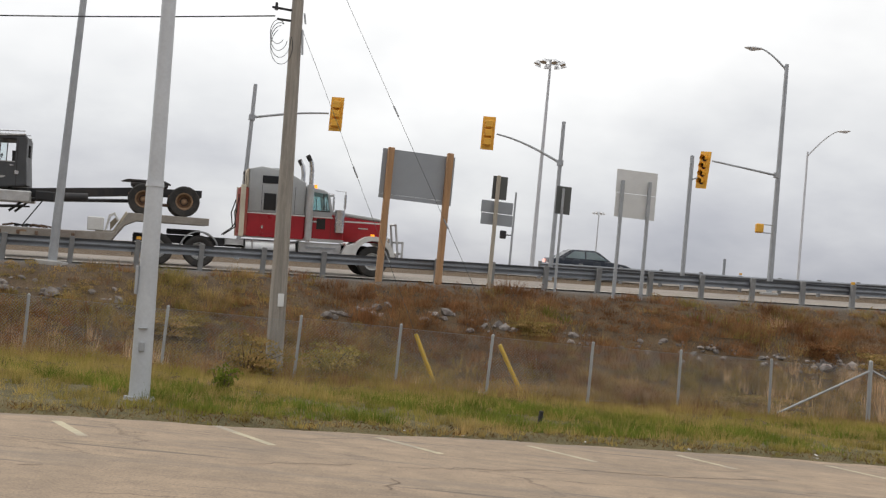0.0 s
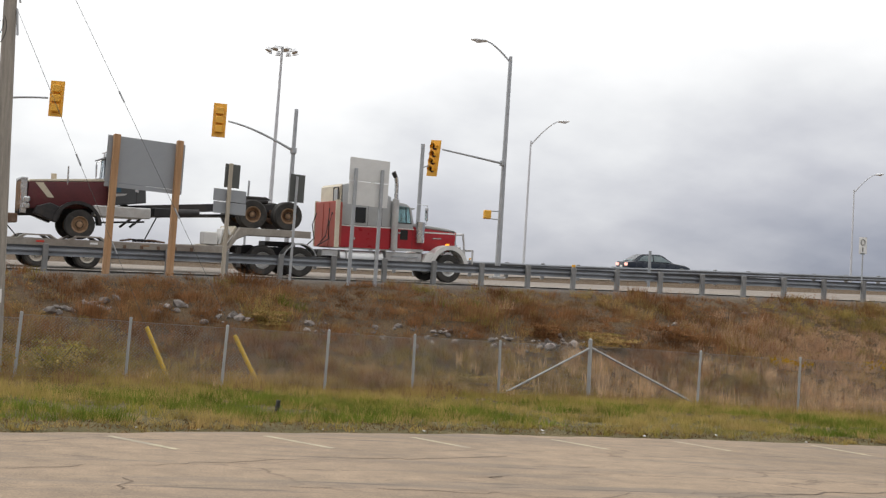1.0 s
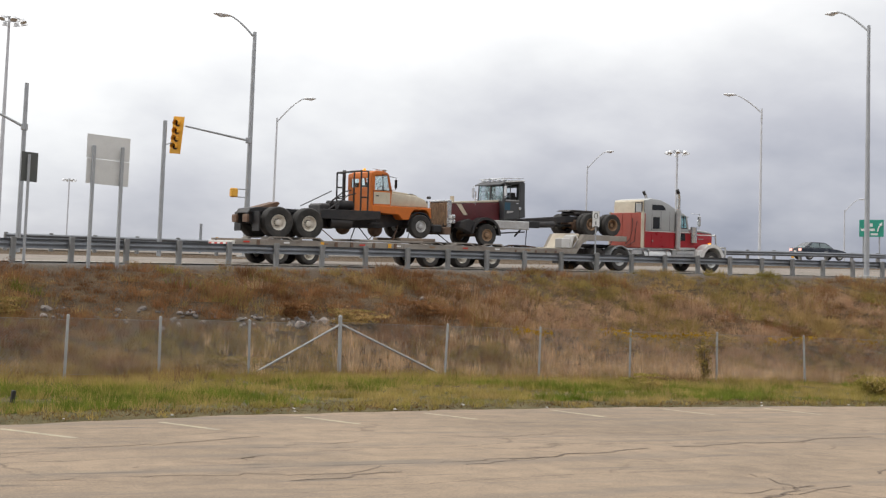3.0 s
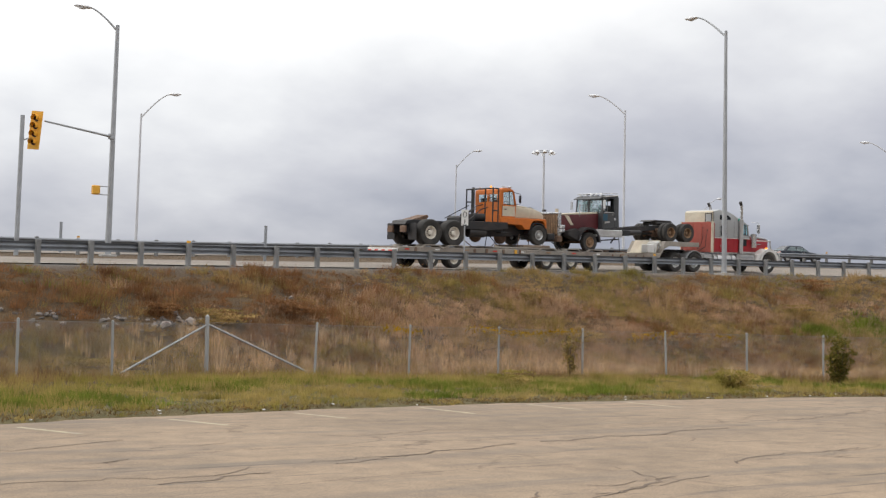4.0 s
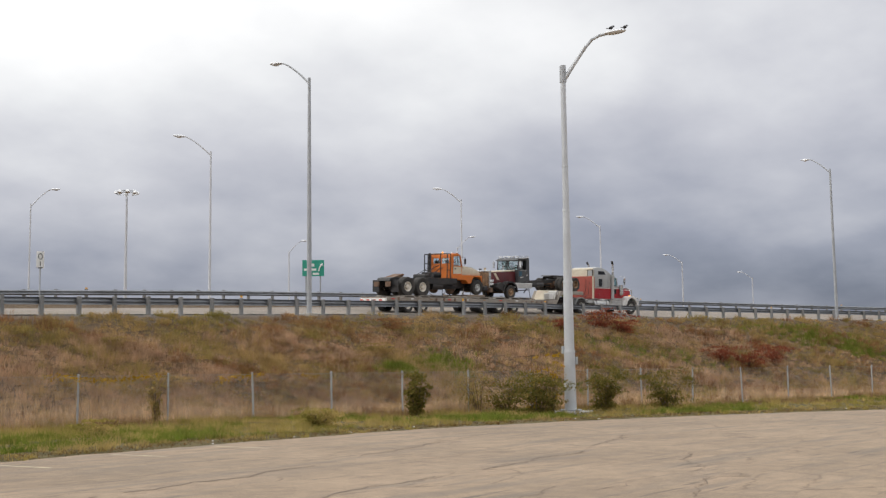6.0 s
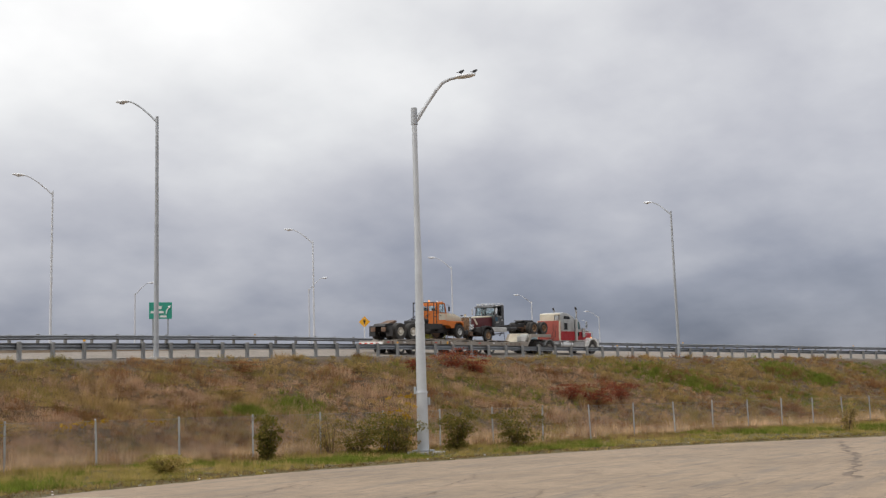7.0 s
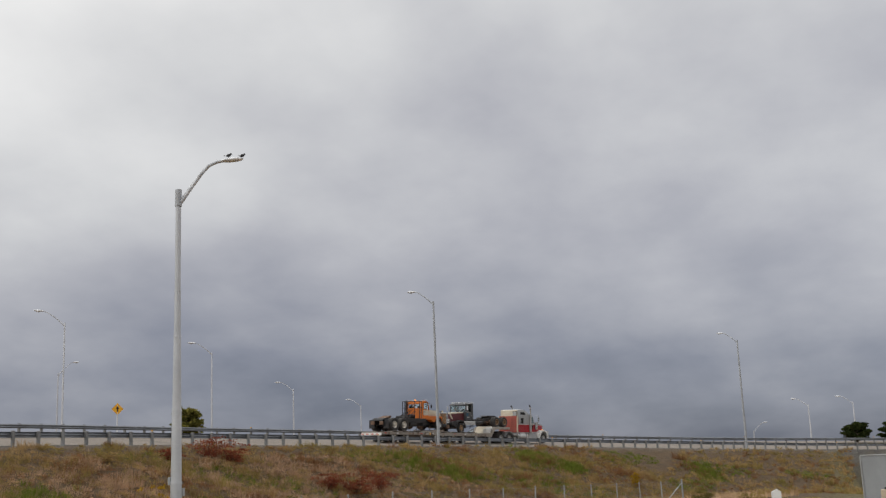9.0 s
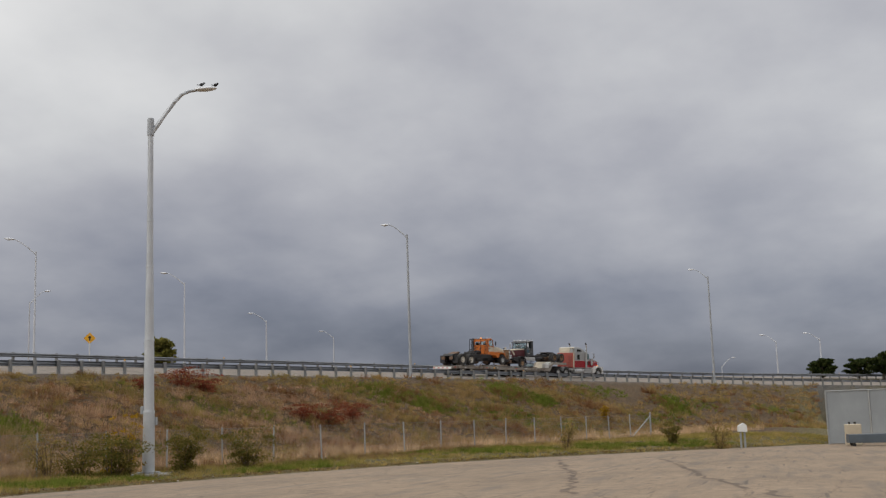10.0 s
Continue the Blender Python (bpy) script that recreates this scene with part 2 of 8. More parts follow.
def _bend_at(s):
    return np.where(s < 0, 0.3 * _k, np.where(s < 150, _k + _k2 * s, (_k + _k2 * 150) * np.clip(1 - (s - 150) / 90, 0, 1)))


_i0 = int(round(70 / DS))
HEAD = np.concatenate([[0], np.cumsum(_bend_at(S_LINE[:-1] + DS / 2) * DS)])
HEAD = HEAD - HEAD[_i0] + _h0
_mid = (HEAD[:-1] + HEAD[1:]) / 2
LINE = np.stack([np.concatenate([[0], np.cumsum(np.sin(_mid) * DS)]), np.concatenate([[0], np.cumsum(np.cos(_mid) * DS)])], 1)
LINE = LINE - LINE[_i0] + np.array([-4.601, 40.905])


def shoulder_z(s):
    """Height of the near shoulder, under the guard rail, 5 m right of the line."""
    s = np.asarray(s, float)
    tab_s = [-70, -40, -20, -9, 0, 10, 20, 38, 50, 66, 85, 105, 130, 150, 175, 220, 300]
    tab_z = [0.2, 0.9, 1.75, 2.28, 2.74, 3.2, 3.6, 4.25, 4.62, 5.02, 5.22, 5.32, 5.15, 4.85, 4.45, 3.9, 3.4]
    return sum(np.interp(s + d, tab_s, tab_z) for d in (-6, -3, 0, 3, 6)) / 5


def bank_z(r, s):
    """The road tilts up to the left of travel, more so in the bend."""
    r, s = np.asarray(r, float), np.asarray(s, float)
    more = np.clip((s - 25) / 50, 0, 1) * (0.055 * np.clip(-r, 0, 5) + 0.015 * np.clip(-r - 5, 0, 8))
    return np.where(r > 0, 0.27 * (1 - r / 5), 0.27 - (0.063 + 0.022 * np.clip((s - 22) / 34, 0, 1)) * np.clip(r, -13, 0) - 0.07 * np.clip(r + 13, -18, 0)) + more


def place(s, r):
    """The point s along the ramp, r metres right of its line, on the surface; and the heading."""
    h = float(np.interp(s, S_LINE, HEAD))
    x = float(np.interp(s, S_LINE, LINE[:, 0])) + r * math.cos(h)
    y = float(np.interp(s, S_LINE, LINE[:, 1])) - r * math.sin(h)
    return Vector((x, y, float(shoulder_z(s)) + float(bank_z(min(r, 6.8), s)))), h


def along(s, r):
    """Pose at that place with x along the road and z up."""
    p, h = place(s, r)
    return pose(p.x, p.y, p.z, 0, 0, 90 - math.degrees(h))


# ---- ground ----
EDGE_X = [-400, -60, -20, -5.3, -2.6, 0.3, 3.0, 7.1, 12.5, 18, 27, 34, 40, 47, 54, 60, 66, 72, 80, 400]
EDGE_Y = [4, 6, 10.5, 14.3, 15.2, 16.6, 17.8, 19.0, 19.9, 20.2, 20.1, 19.4, 18.2, 16.2, 13.2, 9.0, 4.5, -1.0, -5.0, -9]


def edge_y(x):
    x = np.asarray(x, float)
    return sum(np.interp(x + d, EDGE_X, EDGE_Y) for d in (-2, -1, 0, 1, 2)) / 5


def lot_z(x):
    return -0.01 * np.clip(np.asarray(x, float) - 25, 0, 60)


def ramp_coords(x, y):
    """s and r of points of the plan."""
    x, y = np.ravel(x), np.ravel(y)
    P = LINE[::4]
    s_out, r_out = np.empty(len(x)), np.empty(len(x))
    for i in range(0, len(x), 4000):
        d = (x[i:i + 4000, None] - P[None, :, 0]) ** 2 + (y[i:i + 4000, None] - P[None, :, 1]) ** 2
        k = d.argmin(1)
        h = HEAD[::4][k]
        dx, dy = x[i:i + 4000] - P[k, 0], y[i:i + 4000] - P[k, 1]
        s_out[i:i + 4000] = S_LINE[::4][k] + dx * np.sin(h) + dy * np.cos(h)
        r_out[i:i + 4000] = dx * np.cos(h) - dy * np.sin(h)
    return s_out, r_out


def lumps(x, y, a, b, seed=0.0):
    return (np.sin(x * a + 1.3 * np.sin(y * b * 0.7 + seed) + seed) * np.cos(y * b + 0.8 * np.sin(x * a * 0.6) - seed)
            + 0.5 * np.sin(x * a * 2.3 + y * b * 1.9 + seed * 2))


def ground_z(x, y):
    """Height of the land (not of the paved lot) and the ramp's s and r."""
    x, y = np.asarray(x, float), np.asarray(y, float)
    shape = x.shape
    s, r = ramp_coords(x, y)
    xr, yr = np.ravel(x), np.ravel(y)
    zs = shoulder_z(s)
    past = yr - edge_y(xr)
    low = lot_z(xr) + np.clip(past, 0, 6) / 6 * np.where(xr > 25, -0.0 - lot_z(xr), 0.03) + 0.05 * np.clip(past, 0, 1.0)
    low = low + np.where(past > 3, 0.05 * lumps(xr, yr, 0.5, 0.6), 0)
    low = np.where(past < 0.25, lot_z(xr) - 0.12 + 0.12 * np.clip(past / 0.25, -1, 1) * (past > 0), low)
    fall = zs - 0.12 - (np.clip(r, 6.8, 999) - 6.8) / 2.25 + np.where(r > 8.5, 0.13 * lumps(xr, yr, 0.35, 0.45, 2.0), 0)
    soft = 0.5 * (low + fall + np.sqrt((low - fall) ** 2 + 0.05))
    right = np.where(past < 2.5, low, soft)
    flat = zs + bank_z(r, s)
    far = np.clip((-r - 70) / 130, 0, 1)
    left = flat * (1 - far)
    z = np.where(r > 6.8, np.minimum(right, np.maximum(zs - 0.1, low)), np.where(r > 5.2, zs - 0.01 - 0.09 * (r - 5.2) / 1.6, left - 0.03))
    away = np.clip((np.hypot(xr - 60, yr - 20) - 230) / 200, 0, 1)
    z = z * (1 - away) - 0.4 * away
    return z.reshape(shape), s.reshape(shape), r.reshape(shape)


def ground_material():
    mt = bpy.data.materials.new("weedy_ground")
    mt.use_nodes = True
    add, join = nodes_of(mt.node_tree)
    out, bs = add("ShaderNodeOutputMaterial"), add("ShaderNodeBsdfPrincipled")
    join(bs.outputs[0], out.inputs[0])
    tc, at = add("ShaderNodeTexCoord"), add("ShaderNodeAttribute")
    at.attribute_name = "zone"
    sep = add("ShaderNodeSeparateColor")
    join(at.outputs["Color"], sep.inputs[0])
    n1 = add("ShaderNodeTexNoise", Scale=0.35, Detail=6.0, Roughness=0.65)
    n2 = add("ShaderNodeTexNoise", Scale=1.6, Detail=7.0, Roughness=0.75)
    n3 = add("ShaderNodeTexNoise", Scale=28.0, Detail=3.0, Roughness=0.7)
    for n in (n1, n2, n3):
        join(tc.outputs["Object"], n.inputs["Vector"])
    green = ramp(add("ShaderNodeValToRGB"), [(0.3, (0.075, 0.062, 0.024)), (0.5, (0.14, 0.115, 0.042)), (0.7, (0.22, 0.165, 0.075))])
    rust = ramp(add("ShaderNodeValToRGB"), [(0.3, (0.06, 0.04, 0.02)), (0.5, (0.11, 0.068, 0.032)), (0.7, (0.17, 0.112, 0.052))])
    grav = ramp(add("ShaderNodeValToRGB"), [(0.3, (0.10, 0.095, 0.09)), (0.7, (0.22, 0.21, 0.2))])
    join(n2.outputs[0], green.inputs[0])
    join(n2.outputs[0], rust.inputs[0])
    join(n3.outputs[0], grav.inputs[0])
    c = mix(add, join, sep.outputs[0], green.outputs[0], rust.outputs[0])
    c = mix(add, join, sep.outputs[1], c, grav.outputs[0])
    g = ramp(add("ShaderNodeValToRGB"), [(0.3, (0.6, 0.6, 0.6)), (0.7, (1.25, 1.25, 1.25))])
    join(n3.outputs[0], g.inputs[0])
    c = mix(add, join, 1.0, c, g.outputs[0], "MULTIPLY")
    join(c, bs.inputs["Base Color"])
    bs.inputs["Roughness"].default_value = 0.95
    bp = add("ShaderNodeBump", Strength=0.8, Distance=0.08)
    join(n3.outputs[0], bp.inputs["Height"])
    join(bp.outputs[0], bs.inputs["Normal"])
    return mt


def build_ground():
    xs = np.concatenate([[-3000, -1500, -700, -350, -200, -120, -80, -60, -50], np.arange(-42, 110, 0.8), np.arange(110, 190, 2),
                         [190, 200, 215, 240, 280, 350, 500, 800, 1500, 3000]])
    ys = np.concatenate([[-3000, -1500, -700, -350, -200, -120, -80, -50, -40], np.arange(-34, 0, 2), np.arange(0, 66, 0.8),
                         np.arange(66, 110, 3), [115, 130, 160, 200, 260, 350, 500, 800, 1500, 3000]])
    X, Y = np.meshgrid(xs, ys)
    Z, S, Rr = ground_z(X, Y)
    nx, ny = len(xs), len(ys)
    idx = np.arange(nx * ny).reshape(ny, nx)
    f = np.stack([idx[:-1, :-1], idx[:-1, 1:], idx[1:, 1:], idx[1:, :-1]], -1).reshape(-1, 4)
    me = sheet("ground", np.stack([X, Y, Z], -1).reshape(-1, 3).tolist(), f.tolist(), ground_material())
    past = Y - edge_y(X)
    rust = np.clip((past - 3.5) / 3, 0, 1)
    grav = np.clip(1 - np.abs(Rr - 5.6) / 1.7, 0, 1) + ((Rr < 5) & (Rr > -5)) * 0.75
    col = np.stack([rust, np.clip(grav, 0, 1), 0 * rust, 0 * rust + 1], -1).reshape(-1)
    a = me.color_attributes.new("zone", "FLOAT_COLOR", "POINT")
    a.data.foreach_set("color", col.astype(np.float32))
    return tagged(new("ground", me), "weedy autumn ground rising into a rust-brown embankment", "ground", kind="structure")


build_ground()


def pavement_material(name, base, crack, tint, streak=True):
    mt = bpy.data.materials.new(name)
    mt.use_nodes = True
    add, join = nodes_of(mt.node_tree)
    out, bs = add("ShaderNodeOutputMaterial"), add("ShaderNodeBsdfPrincipled")
    join(bs.outputs[0], out.inputs[0])
    tc = add("ShaderNodeTexCoord")
    n1 = add("ShaderNodeTexNoise", Scale=0.22, Detail=7.0, Roughness=0.62, Distortion=0.4)
    n2 = add("ShaderNodeTexNoise", Scale=2.2, Detail=6.0, Roughness=0.7)
    n3 = add("ShaderNodeTexNoise", Scale=38.0, Detail=3.0, Roughness=0.8)
    vo = add("ShaderNodeTexVoronoi", Scale=0.55)
    vo.feature = "DISTANCE_TO_EDGE"
    warp = mix(add, join, 0.35, tc.outputs["Object"], n2.outputs["Color"], "ADD")
    for n in (n1, n2, n3):
        join(tc.outputs["Object"], n.inputs["Vector"])
    net = add("ShaderNodeMapping")
    net.inputs["Scale"].default_value = (0.42, 1.0, 1)
    net.inputs["Rotation"].default_value = (0, 0, radians(-14))
    join(warp, net.inputs[0])
    join(net.outputs[0], vo.inputs["Vector"])
    b = ramp(add("ShaderNodeValToRGB"), [(0.32, tuple(c * 0.80 for c in base)), (0.52, base), (0.72, tuple(min(1, c * 1.14) for c in base))])
    join(n1.outputs[0], b.inputs[0])
    w = ramp(add("ShaderNodeValToRGB"), [(0.3, (0.74, 0.74, 0.75)), (0.7, (1.18, 1.16, 1.13))])
    join(n2.outputs[0], w.inputs[0])
    g = ramp(add("ShaderNodeValToRGB"), [(0.3, (0.60, 0.60, 0.60)), (0.7, (1.32, 1.32, 1.32))])
    join(n3.outputs[0], g.inputs[0])
    c = mix(add, join, 1.0, mix(add, join, 1.0, b.outputs[0], w.outputs[0], "MULTIPLY"), g.outputs[0], "MULTIPLY")
    if crack:
        k = ramp(add("ShaderNodeValToRGB"), [(0.0, (0.5, 0.48, 0.46)), (0.012, (1, 1, 1))])
        join(vo.outputs["Distance"], k.inputs[0])
        sel = ramp(add("ShaderNodeValToRGB"), [(0.44, (0, 0, 0)), (0.56, (0.9, 0.9, 0.9))])
        join(n1.outputs[0], sel.inputs[0])
        c = mix(add, join, sel.outputs[0], c, mix(add, join, 1.0, c, k.outputs[0], "MULTIPLY"))
        st = add("ShaderNodeTexNoise", Scale=0.5, Detail=5.0, Roughness=0.6)
        mp = add("ShaderNodeMapping")
        mp.inputs["Scale"].default_value = (0.35, 3.2, 1)
        mp.inputs["Rotation"].default_value = (0, 0, radians(-14))
        join(tc.outputs["Object"], mp.inputs[0])
        join(mp.outputs[0], st.inputs["Vector"])
        sm = ramp(add("ShaderNodeValToRGB"), [(0.50, (0, 0, 0)), (0.68, (0.62, 0.62, 0.62))])
        join(st.outputs[0], sm.inputs[0])
        c = mix(add, join, sm.outputs[0], c, tint)
        # fine dark streaks and pits
        for size, scl, lo, hi, dark, turn in ((0.9, (0.30, 5.0, 1), 0.60, 0.66, 0.75, -12), (2.2, (0.35, 4.0, 1), 0.63, 0.68, 0.6, -20), (11.0, (1, 1, 1), 0.64, 0.72, 0.55, 0)):
            sn = add("ShaderNodeTexNoise", Scale=size, Detail=6.0, Roughness=0.65)
            sp = add("ShaderNodeMapping")
            sp.inputs["Scale"].default_value = scl
            sp.inputs["Rotation"].default_value = (0, 0, radians(turn))
            join(tc.outputs["Object"], sp.inputs[0])
            join(sp.outputs[0], sn.inputs["Vector"])
            sr = ramp(add("ShaderNodeValToRGB"), [(lo, (0, 0, 0)), (hi, (dark,) * 3)])
            join(sn.outputs[0], sr.inputs[0])
            c = mix(add, join, sr.outputs[0], c, tuple(v * 0.62 for v in tint))
    join(c, bs.inputs["Base Color"])
    bs.inputs["Roughness"].default_value = 0.9
    bp = add("ShaderNodeBump", Strength=0.35, Distance=0.01)
    join(n3.outputs[0], bp.inputs["Height"])
    join(bp.outputs[0], bs.inputs["Normal"])
    return mt


LOT = pavement_material("worn_pale_asphalt", (0.312, 0.233, 0.160), True, (0.16, 0.135, 0.11))
ROAD = pavement_material("pale_concrete_road", (0.25, 0.215, 0.18), False, (0.2, 0.2, 0.2))
TAR = material("crack_filler", (0.165, 0.122, 0.088), 0.9, 0, 0.3, 2.0, 0.3, 30)
LINE_PAINT = material("worn_line_paint", (0.46, 0.40, 0.27), 0.8, 0, 0.25, 3.0, 0.3, 40, (0.27, 0.23, 0.19), 0.9)


def build_lot():
    xs = np.concatenate([[-400, -200, -100, -60, -40, -30], np.arange(-24, 90, 0.4), [95, 110, 150, 250, 400]])
    ye = edge_y(xs) + 0.10 * np.sin(xs * 2.1) * np.sin(xs * 0.7 + 1) + 0.05 * np.sin(xs * 5.3 + 0.5)
    rows = np.concatenate([[0, 0.25, 0.6, 1.2], np.linspace(2.5, 60, 16), [120, 400]])
    vs, fs = [], []
    for x, y in zip(xs, ye):
        for d in rows:
            vs.append((x, y - d, float(lot_z(x)) + (0.0 if d else -0.01)))
        vs.append((x, y + 0.02, float(lot_z(x)) - 0.14))
    n = len(rows) + 1
    for i in range(len(xs) - 1):
        for j in range(len(rows) - 1):
            a = i * n + j
            fs.append((a, a + 1, a + n + 1, a + n))
        a = i * n
        fs.append((a + n - 1, a, a + n, a + 2 * n - 1))
    ob = new("parking_lot", sheet("parking_lot", vs, fs, LOT, False))
    return tagged(ob, "empty worn pale asphalt parking lot with dark cracks", "parking lot", kind="structure")


lot = build_lot()


def build_road():
    """The ramp's carriageway, then the second carriageway beyond the far guard rail."""
    pale = pavement_material("pale_concrete_shoulder", (0.46, 0.42, 0.37), False, (0.2, 0.2, 0.2))
    for name, r0, r1, lift, mat, label in (("shoulder_ramp", 4.2, 3.5, 0.02, pale, "pale concrete strip along the ramp's edge"),
                                ("road_ramp", 4.1, -4.6, 0.012, ROAD, "grey ramp road curving up the embankment"),
                                ("road_far", -13.4, -35.0, 0.012, ROAD, "grey road beyond the far guard rail")):
        vs, fs = [], []
        ss = np.arange(-68, 262, 1.0)
        rr = np.linspace(r0, r1, 8)
        for s in ss:
            h = float(np.interp(s, S_LINE, HEAD))
            c = np.array([np.interp(s, S_LINE, LINE[:, 0]), np.interp(s, S_LINE, LINE[:, 1])])
            for r in rr:
                if r1 > -10 and r < 0:
                    r = r * (1 + 0.9 * min(1.0, max(0.0, (s - 50) / 60)))
                p = c + r * np.array([math.cos(h), -math.sin(h)])
                vs.append((p[0], p[1], float(shoulder_z(s)) + float(bank_z(r, s)) + lift))
        for i in range(len(ss) - 1):
            for j in range(len(rr) - 1):
                a = i * len(rr) + j
                fs.append((a, a + len(rr), a + len(rr) + 1, a + 1))
        tagged(new(name, sheet(name, vs, fs, mat)), label, "road", kind="structure")


build_road()


def strip(pts, width, mat, name, lift, wobble=0.0, seed=1):
    """A thin worn strip along points of the lot, with uneven edges."""
    rng = np.random.default_rng(seed)
    P = np.array(pts, float)
    d = np.concatenate([[0], np.cumsum(np.hypot(*np.diff(P, axis=0).T))])
    u = np.arange(0, d[-1], 0.15)
    x, y = np.interp(u, d, P[:, 0]), np.interp(u, d, P[:, 1])
    w = rng.normal(0, 1, (2, len(u)))
    ker = np.ones(7) / 7
    x, y = x + wobble * np.convolve(w[0], ker, "same"), y + wobble * np.convolve(w[1], ker, "same")
    fine = rng.normal(0, 1, (2, len(u))) * wobble * 0.16
    x, y = x + fine[0], y + fine[1]
    tx, ty = np.gradient(x), np.gradient(y)
    ln = np.hypot(tx, ty) + 1e-9
    nx, ny = -ty / ln, tx / ln
    hw = width / 2 * (1 + (0.7 * np.convolve(rng.normal(0, 1, len(u)), ker, "same") if wobble else 0))
    hw = np.abs(hw) * np.ones(len(u)) + 0.004
    vs = []
    for i in range(len(u)):
        z = float(lot_z(x[i])) + lift
        vs += [(x[i] + nx[i] * hw[i], y[i] + ny[i] * hw[i], z), (x[i] - nx[i] * hw[i], y[i] - ny[i] * hw[i], z)]
    gap = np.convolve(rng.normal(0, 1, len(u) + 40), np.ones(9) / 9, "same")[20:20 + len(u)] if wobble else np.ones(len(u))
    fs = [(2 * i, 2 * i + 1, 2 * i + 3, 2 * i + 2) for i in range(len(u) - 1) if gap[i] > -0.22]
    ob = new(name, sheet(name, vs, fs, mat, False))
    ob.parent = lot
    return ob


CRACKS = [
    [(3.7, 11.0), (5.2, 11.4), (8.1, 12.6), (11.4, 13.3), (14.7, 14.0), (17.7, 14.9), (22.7, 16.5), (27.0, 18.4)],
    [(7.1, 8.6), (8.8, 9.2), (11.3, 10.3), (12.8, 10.7), (15.9, 10.9), (20.1, 11.7), (29.5, 15.0)],
    [(4.7, 14.0), (6.7, 14.8), (8.2, 14.8), (9.7, 15.0), (12.2, 14.9), (13.4, 14.4)],
    [(52.8, 10.4), (39.1, 7.3), (30.6, 5.6), (23.4, 4.4)],
    [(49.3, 5.4), (42.9, 4.0), (33.6, 2.7), (26.5, 1.2), (22.7, 0.1)],
    [(9.5, 5.3), (11.6, 5.9), (14.2, 6.5), (20.5, 9.8)],
    [(7.3, 8.7), (9.7, 9.4), (12.8, 10.2), (15.2, 10.1)],
    [(-3.6, 10.2), (-2.5, 11.4), (-0.9, 12.4), (0.2, 13.0), (2.1, 14.0), (4.8, 15.1)],
    [(-0.35, 10.9), (-0.2, 11.4), (-0.25, 11.9)],
    [(0.1, 11.5), (1.5, 11.6), (3.0, 11.6), (4.4, 11.5), (6.0, 12.0), (8.3, 12.6)],
]
for i, c in enumerate(CRACKS):
    strip(c, 0.15 if i in (3, 4) else 0.03 if i < 2 else 0.013, TAR, "crack", 0.004, 0.22, 11 + i)
_rng = np.random.default_rng(5)
for i in range(26):
    x0, y0 = _rng.uniform(-6, 50), _rng.uniform(3, 16)
    if y0 > edge_y(x0) - 1.5:
        continue
    a = _rng.normal(0.25 - x0 * 0.012, 0.5)
    pts = [(x0 + k * math.cos(a + _rng.normal(0, 0.3)), y0 + k * math.sin(a + _rng.normal(0, 0.3)) * 0.6) for k in np.arange(0, _rng.uniform(1.5, 4.5), 0.7)]
    pts = [p for p in pts if p[1] < edge_y(p[0]) - 0.4]
    if len(pts) > 1:
        strip(pts, 0.011, TAR, "crack", 0.004, 0.25, 60 + i)
for a, b in (((-6.6, 13.2), (-5.9, 11.9)), ((-4.4, 13.9), (-3.7, 12.7)), ((-2.7, 15.1), (-1.7, 13.5)), ((-0.6, 15.6), (0.3, 14.3)), ((1.5, 16.5), (2.3, 15.2)),
             ((3.8, 17.3), (4.4, 16.0)), ((6.3, 18.0), (6.8, 16.7)), ((8.8, 18.7), (9.2, 17.4)), ((11.8, 19.3), (12.0, 17.6)), ((14.6, 19.5), (14.8, 17.9)),
             ((17.4, 19.6), (17.5, 17.9))):
    strip([a, b], 0.11, LINE_PAINT, "stall_line", 0.003)

# ---- guard rails ----


def w_profile():
    """The two-ridged section of a steel guard rail beam: out from the post, up."""
    return [(0.0, 0.0), (0.035, 0.03), (0.08, 0.055), (0.08, 0.10), (0.03, 0.13), (0.03, 0.18), (0.08, 0.21), (0.08, 0.255), (0.035, 0.28), (0.0, 0.31)]


